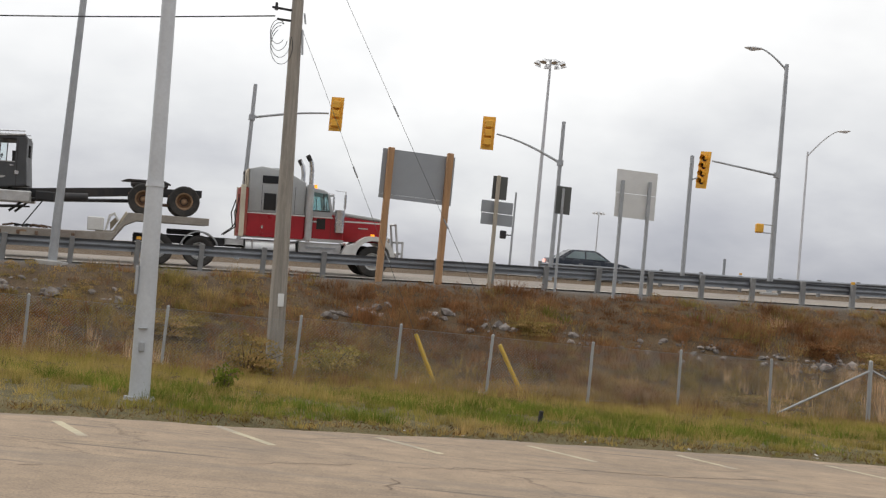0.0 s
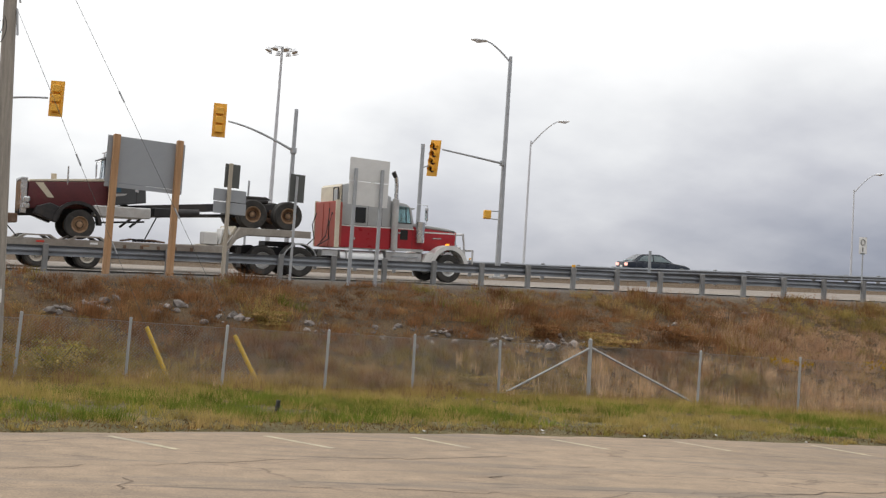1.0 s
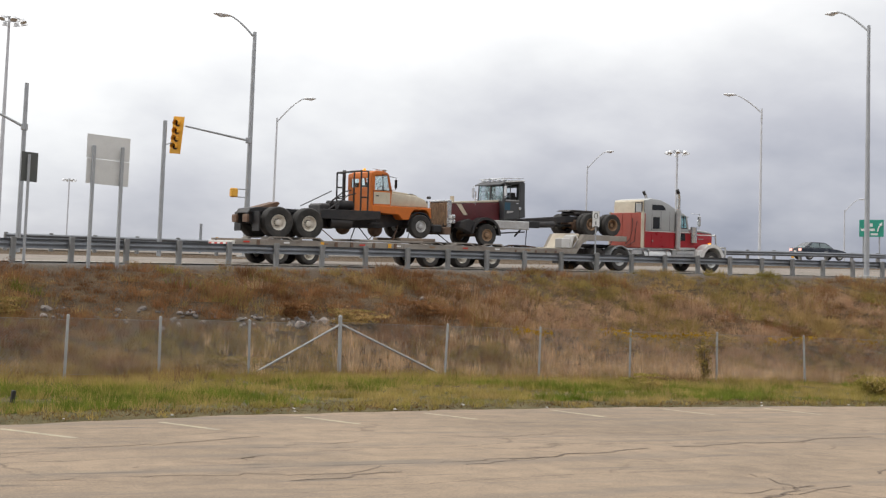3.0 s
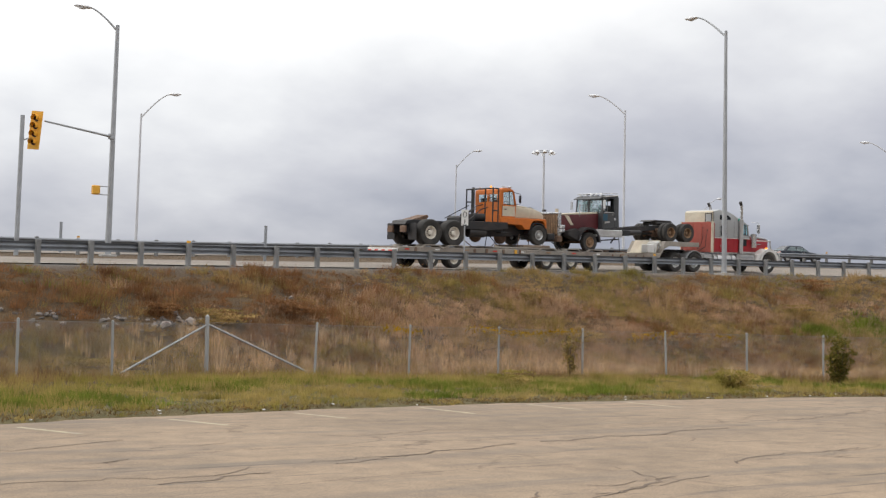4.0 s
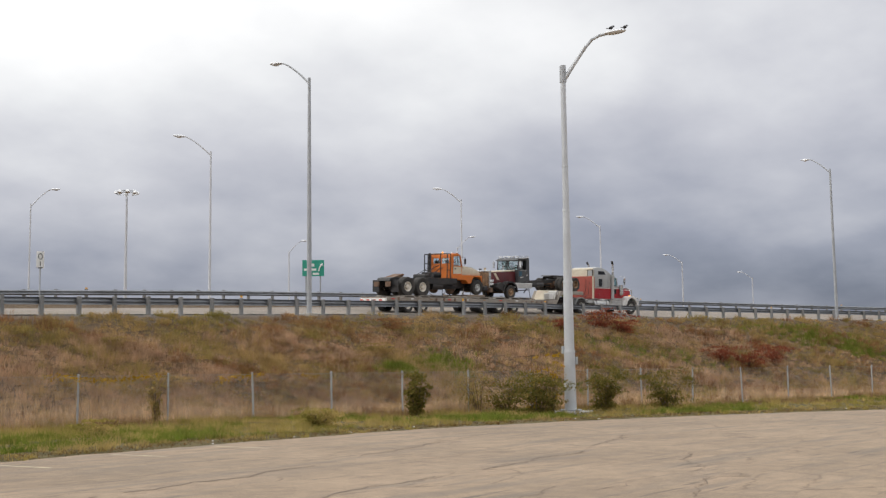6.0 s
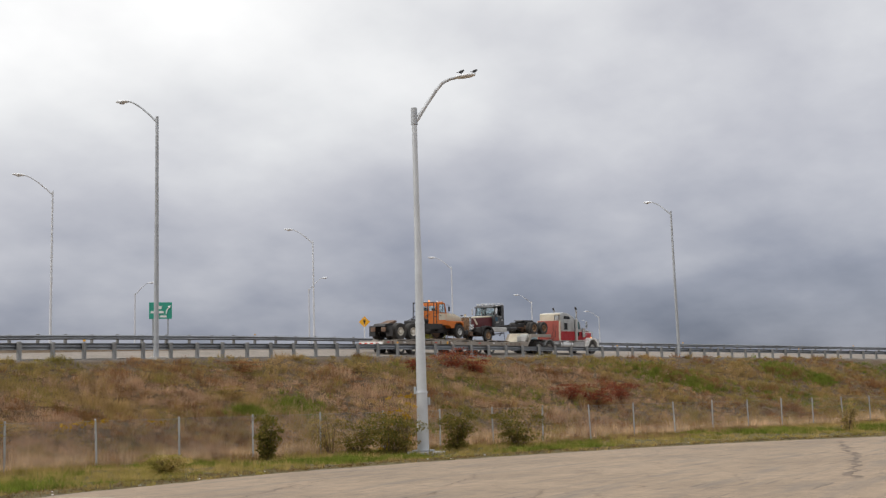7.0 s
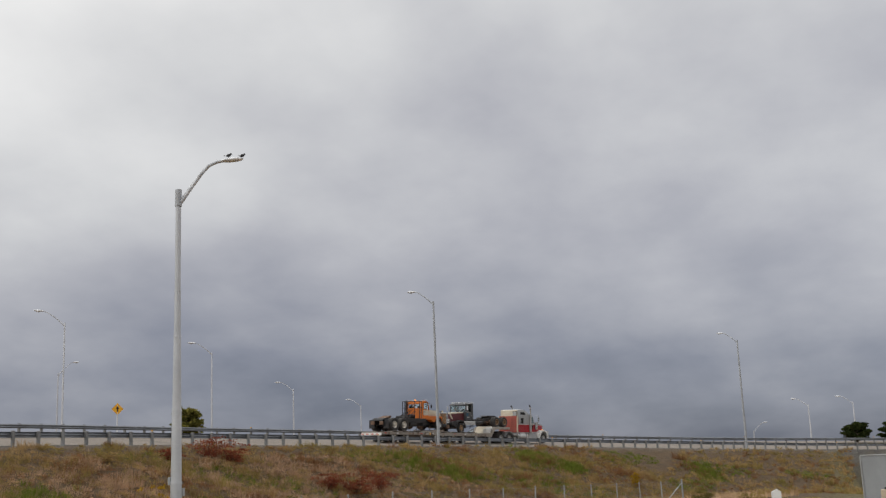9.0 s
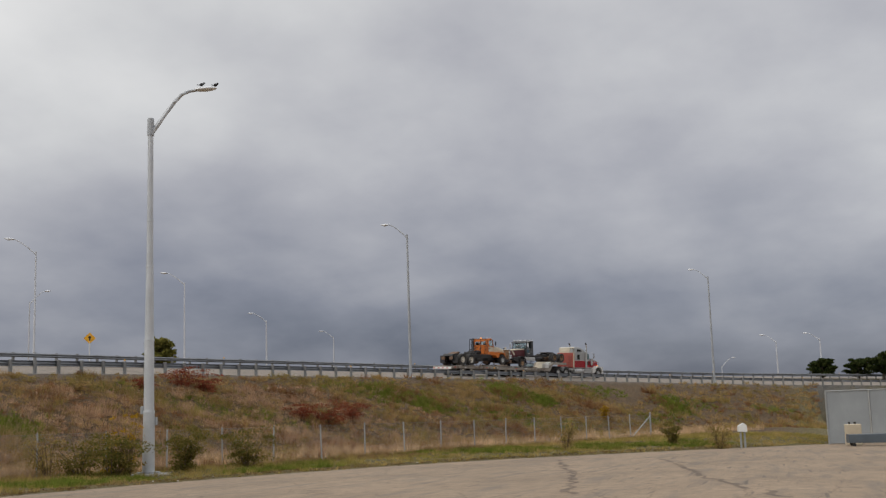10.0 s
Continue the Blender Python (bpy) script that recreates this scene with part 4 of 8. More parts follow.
tube(bm, (0.58, -0.03, z0 + 0.80), (0.70, -0.03, z0 + 0.97), 0.12, 0.0, 6)
part("arrow", bm, WHITE_SIGN, face)

# orange-yellow warning diamond
d = 99.0
x, y = plan(56.33, d)
z = height_at(x, y)
ob = thing("warning_sign", "orange-yellow diamond warning sign on a pale post", "sign", pose(x, y, z, 0, 0, -56.3))
zc = up_to(4.42, d) - z
bm = bmesh.new()
tube(bm, (0, 0.03, -0.2), (0, 0.03, zc + 0.3), 0.045, n=8)
part("post", bm, SIGN_PALE, ob)
bm = bmesh.new()
box(bm, -0.34, 0.34, -0.01, 0.01, -0.34, 0.34, 0.02, turn=Matrix.Translation((0, 0, zc)) @ pose(0, 0, 0, 0, 45, 0))
dm = part("panel", bm, ORANGE_SIGN, ob)
bm = bmesh.new()
box(bm, -0.05, 0.06, -0.02, -0.012, zc - 0.2, zc + 0.2, 0.0)
box(bm, -0.12, 0.12, -0.021, -0.013, zc + 0.03, zc + 0.13, 0.0)
part("mark", bm, BLACK, dm)

# marker post by the far rail
for b, d, e in ((23.56, 56.0, 4.75), (13.9, 62.0, 4.5)):
    x, y = plan(b, d)
    z = height_at(x, y)
    ob = thing("marker_post", "slim dark marker post behind the far rail", "post", pose(x, y, z), "marker posts")
    bm = bmesh.new()
    box(bm, -0.07, 0.07, -0.03, 0.03, -0.2, up_to(e, d) - z, 0.01)
    part("post", bm, SIGN_BACK, ob)

# ---- poles by the lot ----


def stepped_pole(x, y, z, steps, mat, name, label, category="lamp post", lean=0.0):
    """Pole built of narrowing lengths: (height, radius)."""
    ob = thing(name, label, category, pose(x, y, z, 0, lean, 0))
    bm = bmesh.new()
    h0, r0 = steps[0]
    for h1, r1 in steps[1:]:
        tube(bm, (0, 0, h0), (0, 0, h1), r0, r1 * 1.06, 20)
        tube(bm, (0, 0, h1 - 0.05), (0, 0, h1 + 0.03), r1 * 1.16, r1 * 1.1, 20)
        h0, r0 = h1, r1
    part("pole", bm, mat, ob, smooth=True)
    return ob


ob = stepped_pole(-4.2, 16.95, height_at(-4.2, 16.95), [(-0.3, 0.155), (3.2, 0.118), (6.2, 0.10), (10.5, 0.075)], PALE_POLE, "lamp_post",
                  "pale blue-grey steel lamp post at the lot's edge", lean=-2.2)
for zz, w, hh in ((0.72, 0.09, 0.14), (1.05, 0.14, 0.02), (1.55, 0.05, 0.42)):
    bm = bmesh.new()
    box(bm, -w / 2, w / 2, -0.03, 0.03, zz, zz + hh, 0.008)
    part("cover_plate", bm, GALV, ob, at=pose(0.02 if zz < 1.3 else -0.15, -0.155 if zz < 1.3 else -0.06, 0, 0, 0, 12))
bm = bmesh.new()
tube(bm, (0, 0, -0.05), (0, 0, 0.06), 0.24, 0.22, 16)
part("base_flange", bm, GALV, ob)

NPX, NPY = 37.0, 22.15
npz = height_at(NPX, NPY)
NPD = math.hypot(NPX, NPY)
joint = up_to(14.3, NPD) - npz
ob = stepped_pole(NPX, NPY, npz, [(-0.2, 0.225), (2.3, 0.19), (4.9, 0.162), (7.6, 0.125), (9.3, 0.108), (joint + 0.1, 0.095)], PALE_POLE, "lamp_post",
                  "tall white sectional lamp post with a curved arm")
bm = bmesh.new()
box(bm, -0.62, 0.62, -0.62, 0.62, -0.4, 0.10, 0.04)
part("footing", bm, CONCRETE, ob)
bm = bmesh.new()
tube(bm, (0, 0, 0.10), (0, 0, 0.16), 0.42, 0.42, 16)
part("base_flange", bm, GALV, ob)
a = radians(59.06)
side = Vector((math.cos(a), -math.sin(a), 0))
reach = NPD * math.tan(radians(2.35))
rise = up_to(16.45, NPD) - npz - joint
bm = bmesh.new()
pts = [side * 0.08 + Vector((0, 0, joint + 0.05)), side * (reach * 0.28) + Vector((0, 0, joint + rise * 0.40)), side * (reach * 0.50) + Vector((0, 0, joint + rise * 0.72)),
       side * (reach * 0.64) + Vector((0, 0, joint + rise * 0.88)), side * (reach * 0.80) + Vector((0, 0, joint + rise * 0.96)), side * reach + Vector((0, 0, joint + rise))]
bend(bm, pts, [0.085, 0.075, 0.07, 0.065, 0.06, 0.05], 10)
part("arm", bm, PALE_POLE, ob, smooth=True)
bm = bmesh.new()
tube(bm, (0, 0, joint - 0.1), (0, 0, joint + 0.55), 0.13, 0.12, 12)
part("collar", bm, GALV, ob, smooth=True)
bm = bmesh.new()
cobra_head(bm, pts[-1] - side * 0.1, side + Vector((0, 0, 0.12)), 1.05)
part("lamp_head", bm, LAMP_GREY, ob, smooth=True)
for zz, dx in ((1.95, 0.24), (2.35, -0.23)):
    bm = bmesh.new()
    box(bm, -0.06, 0.06, -0.05, 0.05, -0.14, 0.14, 0.015)
    part("cover_plate", bm, GALV, ob, at=Matrix.Translation(side * dx + Vector((0, 0, zz))))


def bird(p, turn):
    ob = thing("bird", "small dark bird perched on the lamp head", "bird", Matrix.Translation(p) @ pose(0, 0, 0, 0, 0, turn) @ Matrix.Scale(0.78, 4), "birds on the lamp")
    bm = bmesh.new()
    bmesh.ops.create_uvsphere(bm, u_segments=10, v_segments=7, radius=1.0, matrix=Matrix.Translation((0, 0, 0.12)) @ pose(0, 0, 0, 0, 25, 0) @ Matrix.Diagonal((0.14, 0.07, 0.075, 1)))
    body = part("body", bm, BLACK, ob, smooth=True)
    bm = bmesh.new()
    bmesh.ops.create_uvsphere(bm, u_segments=8, v_segments=6, radius=0.05, matrix=Matrix.Translation((-0.13, 0, 0.21)))
    tube(bm, (-0.17, 0, 0.21), (-0.22, 0, 0.20), 0.014, 0.002, 6)
    part("head", bm, BLACK, ob, smooth=True)
    bm = bmesh.new()
    box(bm, 0.10, 0.27, -0.03, 0.03, 0.055, 0.075, 0.005)
    part("tail", bm, BLACK, ob)
    for dy in (-0.025, 0.025):
        bm = bmesh.new()
        tube(bm, (0, dy, -0.02), (0, dy, 0.07), 0.008, n=5)
        part("leg", bm, BLACK, ob)


tip = Vector((NPX, NPY, npz)) + pts[-1]
bird(tip + side * 0.10 + Vector((0, 0, 0.12)), 150)
bird(tip + side * 0.62 + Vector((0, 0, 0.13)), 160)

# utility pole with its hardware, cable and guy wires
UX, UY = plan(-7.68, 27.0)
uz = height_at(UX, UY)
ob = thing("utility_pole", "weathered grey wooden utility pole with hardware and cables", "utility pole", pose(UX, UY, uz, 0, -2.3, 0))
bm = bmesh.new()
tube(bm, (0, 0, -0.5), (0, 0, 12.5), 0.215, 0.105, 16)
part("pole", bm, POLE_WOOD, ob, smooth=True)
bm = bmesh.new()
box(bm, 0.02, 0.16, -0.20, -0.16, 1.52, 1.82, 0.008)
part("notice", bm, WHITE_SIGN, ob, "small white notice plate")
topz = up_to(13.9, 27.0) - uz
bm = bmesh.new()
tube(bm, (-0.10, -0.05, topz + 0.35), (-0.58, -0.1, topz + 0.40), 0.03, n=6)
tube(bm, (-0.10, -0.05, topz + 0.10), (-0.45, -0.1, topz + 0.12), 0.03, n=6)
part("bracket", bm, BLACK, ob)
for k, dz in enumerate((0.45, 0.72)):
    bm = bmesh.new()
    tube(bm, (-0.48 - 0.05 * k, -0.1, topz + dz - 0.12), (-0.48 - 0.05 * k, -0.1, topz + dz + 0.06), 0.045, 0.03, 8)
    part("insulator", bm, BLACK, ob)
for k in range(4):
    bm = bmesh.new()
    cx, cz, rr = -0.40 + 0.04 * k, topz - 0.05 - 0.12 * k, 0.32 + 0.05 * k
    bend(bm, [(cx + rr * 0.55 * math.cos(t), -0.16 - 0.02 * k, cz + rr * 0.9 * math.sin(t) - 0.15) for t in [radians(40 + 280 * i / 16 + 25 * k) for i in range(17)]], 0.009, 5)
    part("cable_loop", bm, CABLE, ob)
bm = bmesh.new()
for a, b in (((0.16, -0.05, topz - 0.1), (0.2, -0.1, topz - 0.7)), ((0.18, -0.03, topz + 0.3), (0.22, -0.05, topz + 0.05))):
    tube(bm, a, b, 0.025, n=6)
part("clamp", bm, GALV, ob)


def hanging(name, label, a, b, sag, r, n=18, mat=CABLE):
    a, b = Vector(a), Vector(b)
    bm = bmesh.new()
    bend(bm, [a.lerp(b, k / n) - Vector((0, 0, sag * 4 * (k / n) * (1 - k / n))) for k in range(n + 1)], r, 5)
    return tagged(new(name, mesh_of(bm, name, mat)), label, "cable")


up = Vector((UX, UY, uz))
lean = math.tan(radians(2.3))
tx = lambda zz: Vector((UX - lean * zz, UY, uz + zz))
q = tx(topz + 0.16)
far_a = plan(-32, 34.0)
hanging("overhead_cable", "dark overhead cable running from the utility pole", (q.x - 0.5, q.y - 0.1, q.z), (far_a[0], far_a[1], 7.9), 0.10, 0.018)
GUYS = []
for (b0, e0), (b1, e1), zz in (((-0.76, -0.67), (0.32, -2.76), up_to(14.4, 27.0) - uz), ((3.59, -0.68), (4.67, -2.62), up_to(19.6, 27.0) - uz)):
    x, y = plan(b1, 27.8)
    foot = Vector((x, y, height_at(x, y)))
    top = tx(zz)
    hanging("guy_wire", "thin steel guy wire braced from the utility pole", top, foot, 0.0, 0.0055, 4, SIGN_DARK)
    GUYS.append((top, foot))
    d = (top - foot).normalized()
    g = thing("guy_guard", "yellow plastic guard sleeve on a guy wire", "guy guard", Matrix.Translation(foot) @ d.to_track_quat("Z", "Y").to_matrix().to_4x4(), "guy guards")
    bm = bmesh.new()
    tube(bm, (0, 0, -0.1), (0, 0, 1.32), 0.055, 0.05, 10)
    part("sleeve", bm, GUARD_YELLOW, g, smooth=True)
# spacers on the wires
for top, foot in GUYS:
    for u in (0.35, 0.58):
        p = foot.lerp(top, u)
        bm = bmesh.new()
        d = (top - foot).normalized()
        tube(bm, p - d * 0.14, p + d * 0.14, 0.02, n=6)
        tagged(new("wire_clamp", mesh_of(bm, "wire_clamp", GALV)), "small grey clamp on a guy wire", "clamp", "guy wire clamps")

# ---- at the far end of the lot: fenced store, skip and meter post ----
FABRIC = material("grey_privacy_mesh", (0.30, 0.32, 0.33), 0.8, 0, 0.12, 0.6, 0.1, 60, (0.22, 0.24, 0.25), 0.4)
SKIP = material("dark_grey_painted_steel", (0.09, 0.11, 0.13), 0.55, 0.1, 0.15, 1.5, 0.1, 25)
CREAM = material("cream_painted_metal", (0.52, 0.44, 0.32), 0.6, 0, 0.12, 2, 0.1, 25)
gx, gy = plan(91.65, 72.0)
gz0 = float(lot_z(gx))
ob = thing("fenced_store", "tall grey mesh-covered chain-link enclosure on the lot", "enclosure", pose(gx, gy, gz0, 0, 0, -93.5))
H = up_to(0.82, 72.0) - gz0
for k in range(5):
    bm = bmesh.new()
    tube(bm, (k * 2.4, 0, -0.1), (k * 2.4, 0, H), 0.045, n=10)
    part("post", bm, FENCE_POST, ob, smooth=True)
    if k < 4:
        bm = bmesh.new()
        box(bm, k * 2.4 + 0.05, k * 2.4 + 2.35, 0.03, 0.045, 0.04, H - 0.04, 0.003)
        part("mesh_panel", bm, FABRIC, ob)
for k in range(1, 5):
    bm = bmesh.new()
    tube(bm, (0, k * 2.4, -0.1), (0, k * 2.4, H), 0.045, n=10)
    part("post", bm, FENCE_POST, ob, smooth=True)
    bm = bmesh.new()
    box(bm, -0.045, -0.03, k * 2.4 - 2.35, k * 2.4 - 0.05, 0.04, H - 0.04, 0.003)
    part("mesh_panel", bm, FABRIC, ob)
bm = bmesh.new()
tube(bm, (0, 0, H), (9.6, 0, H), 0.03, n=8)
part("top_rail", bm, FENCE_POST, ob)

sx, sy = plan(93.4, 65.5)
ob = thing("waste_skip", "low dark grey steel skip on small wheels", "skip", pose(sx, sy, float(lot_z(sx)), 0, 0, -86))
bm = bmesh.new()
slab(bm, [(-1.05, 0.18), (1.6, 0.18), (1.7, 0.62), (-1.05, 0.62)], -0.7, 0.7, 0.02)
part("body", bm, SKIP, ob)
for xx in (-0.8, 1.3):
    for yy in (-0.6, 0.6):
        bm = bmesh.new()
        tube(bm, (xx, yy - 0.04, 0.09), (xx, yy + 0.04, 0.09), 0.09, n=10)
        part("wheel", bm, BLACK, ob)
sx, sy = plan(92.75, 68.0)
ob = thing("machine_box", "cream metal machine box with two small caps", "machine", pose(sx, sy, float(lot_z(sx)), 0, 0, -88))
bm = bmesh.new()
box(bm, -0.42, 0.42, -0.4, 0.4, 0.0, 1.15, 0.04)
part("body", bm, CREAM, ob)
for xx in (-0.18, 0.12):
    bm = bmesh.new()
    tube(bm, (xx, 0, 1.15), (xx, 0, 1.27), 0.07, 0.06, 8)
    part("cap", bm, BLACK, ob)
sx, sy = plan(87.75, 68.0)
sz = height_at(sx, sy)
ob = thing("utility_cabinet", "white utility box on a short post by the fence's end", "utility box", pose(sx, sy, sz, 0, 0, -80))
bm = bmesh.new()
slab(bm, [(-0.24, 1.02), (0.26, 0.98), (0.25, 1.36), (0.05, 1.50), (-0.24, 1.36)], -0.2, 0.2, 0.02)
part("housing", bm, WHITE_SIGN, ob)
for xx in (-0.1, 0.12):
    bm = bmesh.new()
    box(bm, xx - 0.05, xx + 0.05, -0.05, 0.05, -0.2, 1.02, 0.01)
    part("post", bm, GALV, ob)

# ---- vehicles ----
RED = material("red_truck_paint", (0.36, 0.012, 0.02), 0.35, 0, 0.12, 1.5, 0.03, 20, (0.20, 0.03, 0.03), 0.35)
FADED_RED = material("faded_salmon_panel", (0.36, 0.08, 0.058), 0.75, 0, 0.15, 2.0, 0.1, 20, (0.30, 0.09, 0.07), 0.6)
GREY_PAINT = material("light_grey_truck_paint", (0.40, 0.41, 0.41), 0.4, 0.1, 0.08, 1.2, 0.03, 20, (0.32, 0.31, 0.30), 0.3)
CREAM_PAINT = material("cream_truck_paint", (0.62, 0.56, 0.44), 0.55, 0, 0.1, 1.5, 0.05, 20, (0.38, 0.28, 0.19), 0.45)
WHITE_PAINT = material("white_truck_paint", (0.70, 0.69, 0.66), 0.4, 0, 0.06, 1.5, 0.03, 20, (0.45, 0.42, 0.38), 0.3)
CHROME = material("dull_chrome", (0.62, 0.63, 0.64), 0.22, 0.9, 0.1, 3.0, 0.02, 20)
ALLOY = material("aluminium", (0.58, 0.58, 0.57), 0.38, 0.6, 0.12, 3.0, 0.05, 20, (0.34, 0.31, 0.28), 0.4)
ORANGE = material("faded_orange_paint", (0.62, 0.16, 0.018), 0.55, 0, 0.12, 1.5, 0.05, 20, (0.34, 0.11, 0.03), 0.5)
MAROON = material("maroon_paint", (0.10, 0.016, 0.02), 0.5, 0, 0.2, 1.5, 0.05, 20, (0.12, 0.06, 0.045), 0.5)
CHARCOAL = material("charcoal_cab_paint", (0.065, 0.068, 0.072), 0.55, 0, 0.15, 1.5, 0.05, 20, (0.12, 0.115, 0.11), 0.5)
RUSTY = material("rusty_steel", (0.17, 0.10, 0.065), 0.8, 0.2, 0.3, 4.0, 0.2, 25, (0.30, 0.24, 0.19), 0.5)
TRAILER = material("worn_grey_trailer_steel", (0.33, 0.30, 0.26), 0.75, 0.1, 0.18, 1.2, 0.15, 20, (0.18, 0.13, 0.10), 0.6)
DECK = material("worn_deck_wood", (0.27, 0.21, 0.16), 0.9, 0, 0.25, 2.0, 0.3, 25, random_tint=0.2)
RUBBER = material("dusty_tyre_rubber", (0.035, 0.033, 0.031), 0.85, 0, 0.3, 4.0, 0.3, 40, (0.11, 0.095, 0.08), 0.55)
RIM_WHITE = material("dirty_white_rim", (0.74, 0.70, 0.62), 0.6, 0, 0.12, 5.0, 0.1, 30, (0.36, 0.27, 0.20), 0.5)
RIM_RUST = material("rusty_tan_rim", (0.33, 0.21, 0.12), 0.7, 0.1, 0.25, 5.0, 0.15, 30, (0.15, 0.08, 0.05), 0.6)
NAVY = material("dark_navy_car_paint", (0.012, 0.018, 0.03), 0.25, 0, 0.1, 1.0, 0.0, 20)
DARK_GLASS = material("dark_window_glass", (0.015, 0.017, 0.02), 0.08, 0, 0.05, 2.0, 0.0, 20)
# opaque glass; the sky's brightness in the panes is put into its colour
PALE_GLASS = material("sky_lit_window_glass", (0.30, 0.39, 0.41), 0.06, 0.0, 0.1, 2.0, 0.0, 20, spec=1.0)
AMBER = glow_material("amber_lamp", (1.0, 0.35, 0.02), 1.2)
HEADLIGHT = glow_material("lit_tail_lamp", (1.0, 0.50, 0.42), 1.0)
CLEAR_GLASS = glass_material("clear_cab_glass", (0.86, 0.95, 0.95), 0.02)
CLEAR_GLASS.node_tree.nodes["Principled BSDF"].inputs["Transmission Weight"].default_value = 1.0
CLEAR_GLASS.node_tree.nodes["Principled BSDF"].inputs["IOR"].default_value = 1.45
TINTED_GLASS = glass_material("tinted_cab_glass", (0.55, 0.78, 0.80), 0.03)
TINTED_GLASS.node_tree.nodes["Principled BSDF"].inputs["IOR"].default_value = 1.45
RED_TAPE = material("red_reflective_tape", (0.60, 0.05, 0.03), 0.4, 0, 0.08, 4, 0.0, 30)
SEAT = material("dark_vinyl_seat", (0.03, 0.028, 0.027), 0.6, 0, 0.2, 4, 0.05, 30)
BLUE_PATCH = material("blue_primer", (0.03, 0.09, 0.14), 0.6, 0, 0.15, 4.0, 0.05, 20)


def lathe(bm, prof, n=24):
    """A ring of (radius, y) points turned about the y axis."""
    rings = [[bm.verts.new((r * math.cos(k * math.tau / n), y, r * math.sin(k * math.tau / n))) for k in range(n)] for r, y in prof]
    for a, b in zip(rings, rings[1:]):
        for k in range(n):
            bm.faces.new((a[k], b[k], b[(k + 1) % n], a[(k + 1) % n]))
    return rings


_wheel_meshes = {}


def wheel(parent, x, y, z, r, w, rim_mat, rr=0.56, out=1, deep=False):
    """A tyre with a dished, bolted rim on its outer side; it is the part that turns."""
    key = (r, w, rim_mat.name, rr, out, deep)
    if key not in _wheel_meshes:
        bm = bmesh.new()
        h = w / 2
        R = r * rr
        lathe(bm, [(R, -h * 0.8), (r * 0.80, -h), (r * 0.94, -h * 0.96), (r, -h * 0.7), (r * 0.985, -h * 0.3), (r, -h * 0.15), (r, h * 0.15), (r * 0.985, h * 0.3),
                   (r, h * 0.7), (r * 0.94, h * 0.96), (r * 0.80, h), (R, h * 0.8), (R, -h * 0.8)], 28)
        tyre = mesh_of(bm, "wheel", RUBBER, True)
        bm = bmesh.new()
        o = out * h
        lathe(bm, [(R * 1.0, o * 0.80), (R * 0.97, o * 0.86), (R * 0.90, o * 0.78), (R * 0.78, o * 0.35), (R * 0.55, o * 0.30), (R * 0.40, o * 0.42),
                   (R * 0.36, o * 0.75), (R * 0.22, o * 0.82), (0.002, o * 0.83)], 24)
        if deep:
            bm.clear()
            lathe(bm, [(R * 1.0, o * 0.80), (R * 0.98, o * 0.92), (R * 0.86, o * 0.84), (R * 0.80, -o * 0.6), (R * 0.60, -o * 0.75), (R * 0.42, -o * 0.7),
                       (R * 0.36, o * 0.1), (R * 0.24, o * 0.25), (0.002, o * 0.26)], 24)
        for k in range(0 if deep else 10):
            a = k * math.tau / 10
            c = Vector((R * 0.52 * math.cos(a), o * 0.33, R * 0.52 * math.sin(a)))
            tube(bm, c, c + Vector((0, out * 0.05, 0)), 0.02, n=6)
        bmesh.ops.recalc_face_normals(bm, faces=bm.faces)
        rim = mesh_of(bm, "rim", rim_mat, True)
        bm = bmesh.new()
        lathe(bm, [(R * 0.40, o * 0.44), (R * 0.44, o * 0.47), (R * 0.48, o * 0.36)], 20)
        hole = mesh_of(bm, "hub_ring", BLACK)
        _wheel_meshes[key] = (tyre, rim, hole)
    tyre, rim, hole = _wheel_meshes[key]
    ob = new("wheel", tyre)
    ob.parent = parent
    ob.matrix_basis = pose(x, y, z)
    for nm, me in (("rim", rim), ("hub_ring", hole)):
        o = new(nm, me)
        o.parent = ob
    return ob


def arch(bm, cx, cz, r0, r1, y0, y1, a0=0.0, a1=180.0, n=14):
    """A curved mudguard of that thickness round (cx, cz)."""
    rows = []
    for k in range(n + 1):
        a = radians(a0 + (a1 - a0) * k / n)
        rows.append([bm.verts.new((cx + r * math.cos(a), y, cz + r * math.sin(a))) for r, y in ((r0, y0), (r1, y0), (r1, y1), (r0, y1))])
    for a, b in zip(rows, rows[1:]):
        for i in range(4):
            bm.faces.new((a[i], a[(i + 1) % 4], b[(i + 1) % 4], b[i]))
    bm.faces.new(rows[0])
    bm.faces.new(rows[-1][::-1])


def boxed(name, parent, mat, x0, x1, y0, y1, z0, z1, bevel=0.02, label=""):
    bm = bmesh.new()
    box(bm, x0, x1, y0, y1, z0, z1, bevel)
    return part(name, bm, mat, parent, label)


def slabbed(name, parent, mat, outline, y0, y1, bevel=0.03, label=""):
    bm = bmesh.new()
    slab(bm, outline, y0, y1, bevel)
    return part(name, bm, mat, parent, label, smooth=bevel > 0.04)


def tubed(name, parent, mat, a, b, r0, r1=None, n=12, label=""):
    bm = bmesh.new()
    tube(bm, a, b, r0, r1, n)
    return part(name, bm, mat, parent, label, smooth=True)


def pane(name, parent, mat, corners, thick=0.010):
    """A thin flat pane with those four corners."""
    bm = bmesh.new()
    bm.faces.new([bm.verts.new(c) for c in corners])
    bmesh.ops.solidify(bm, geom=bm.faces[:], thickness=thick)
    return part(name, bm, mat, parent)


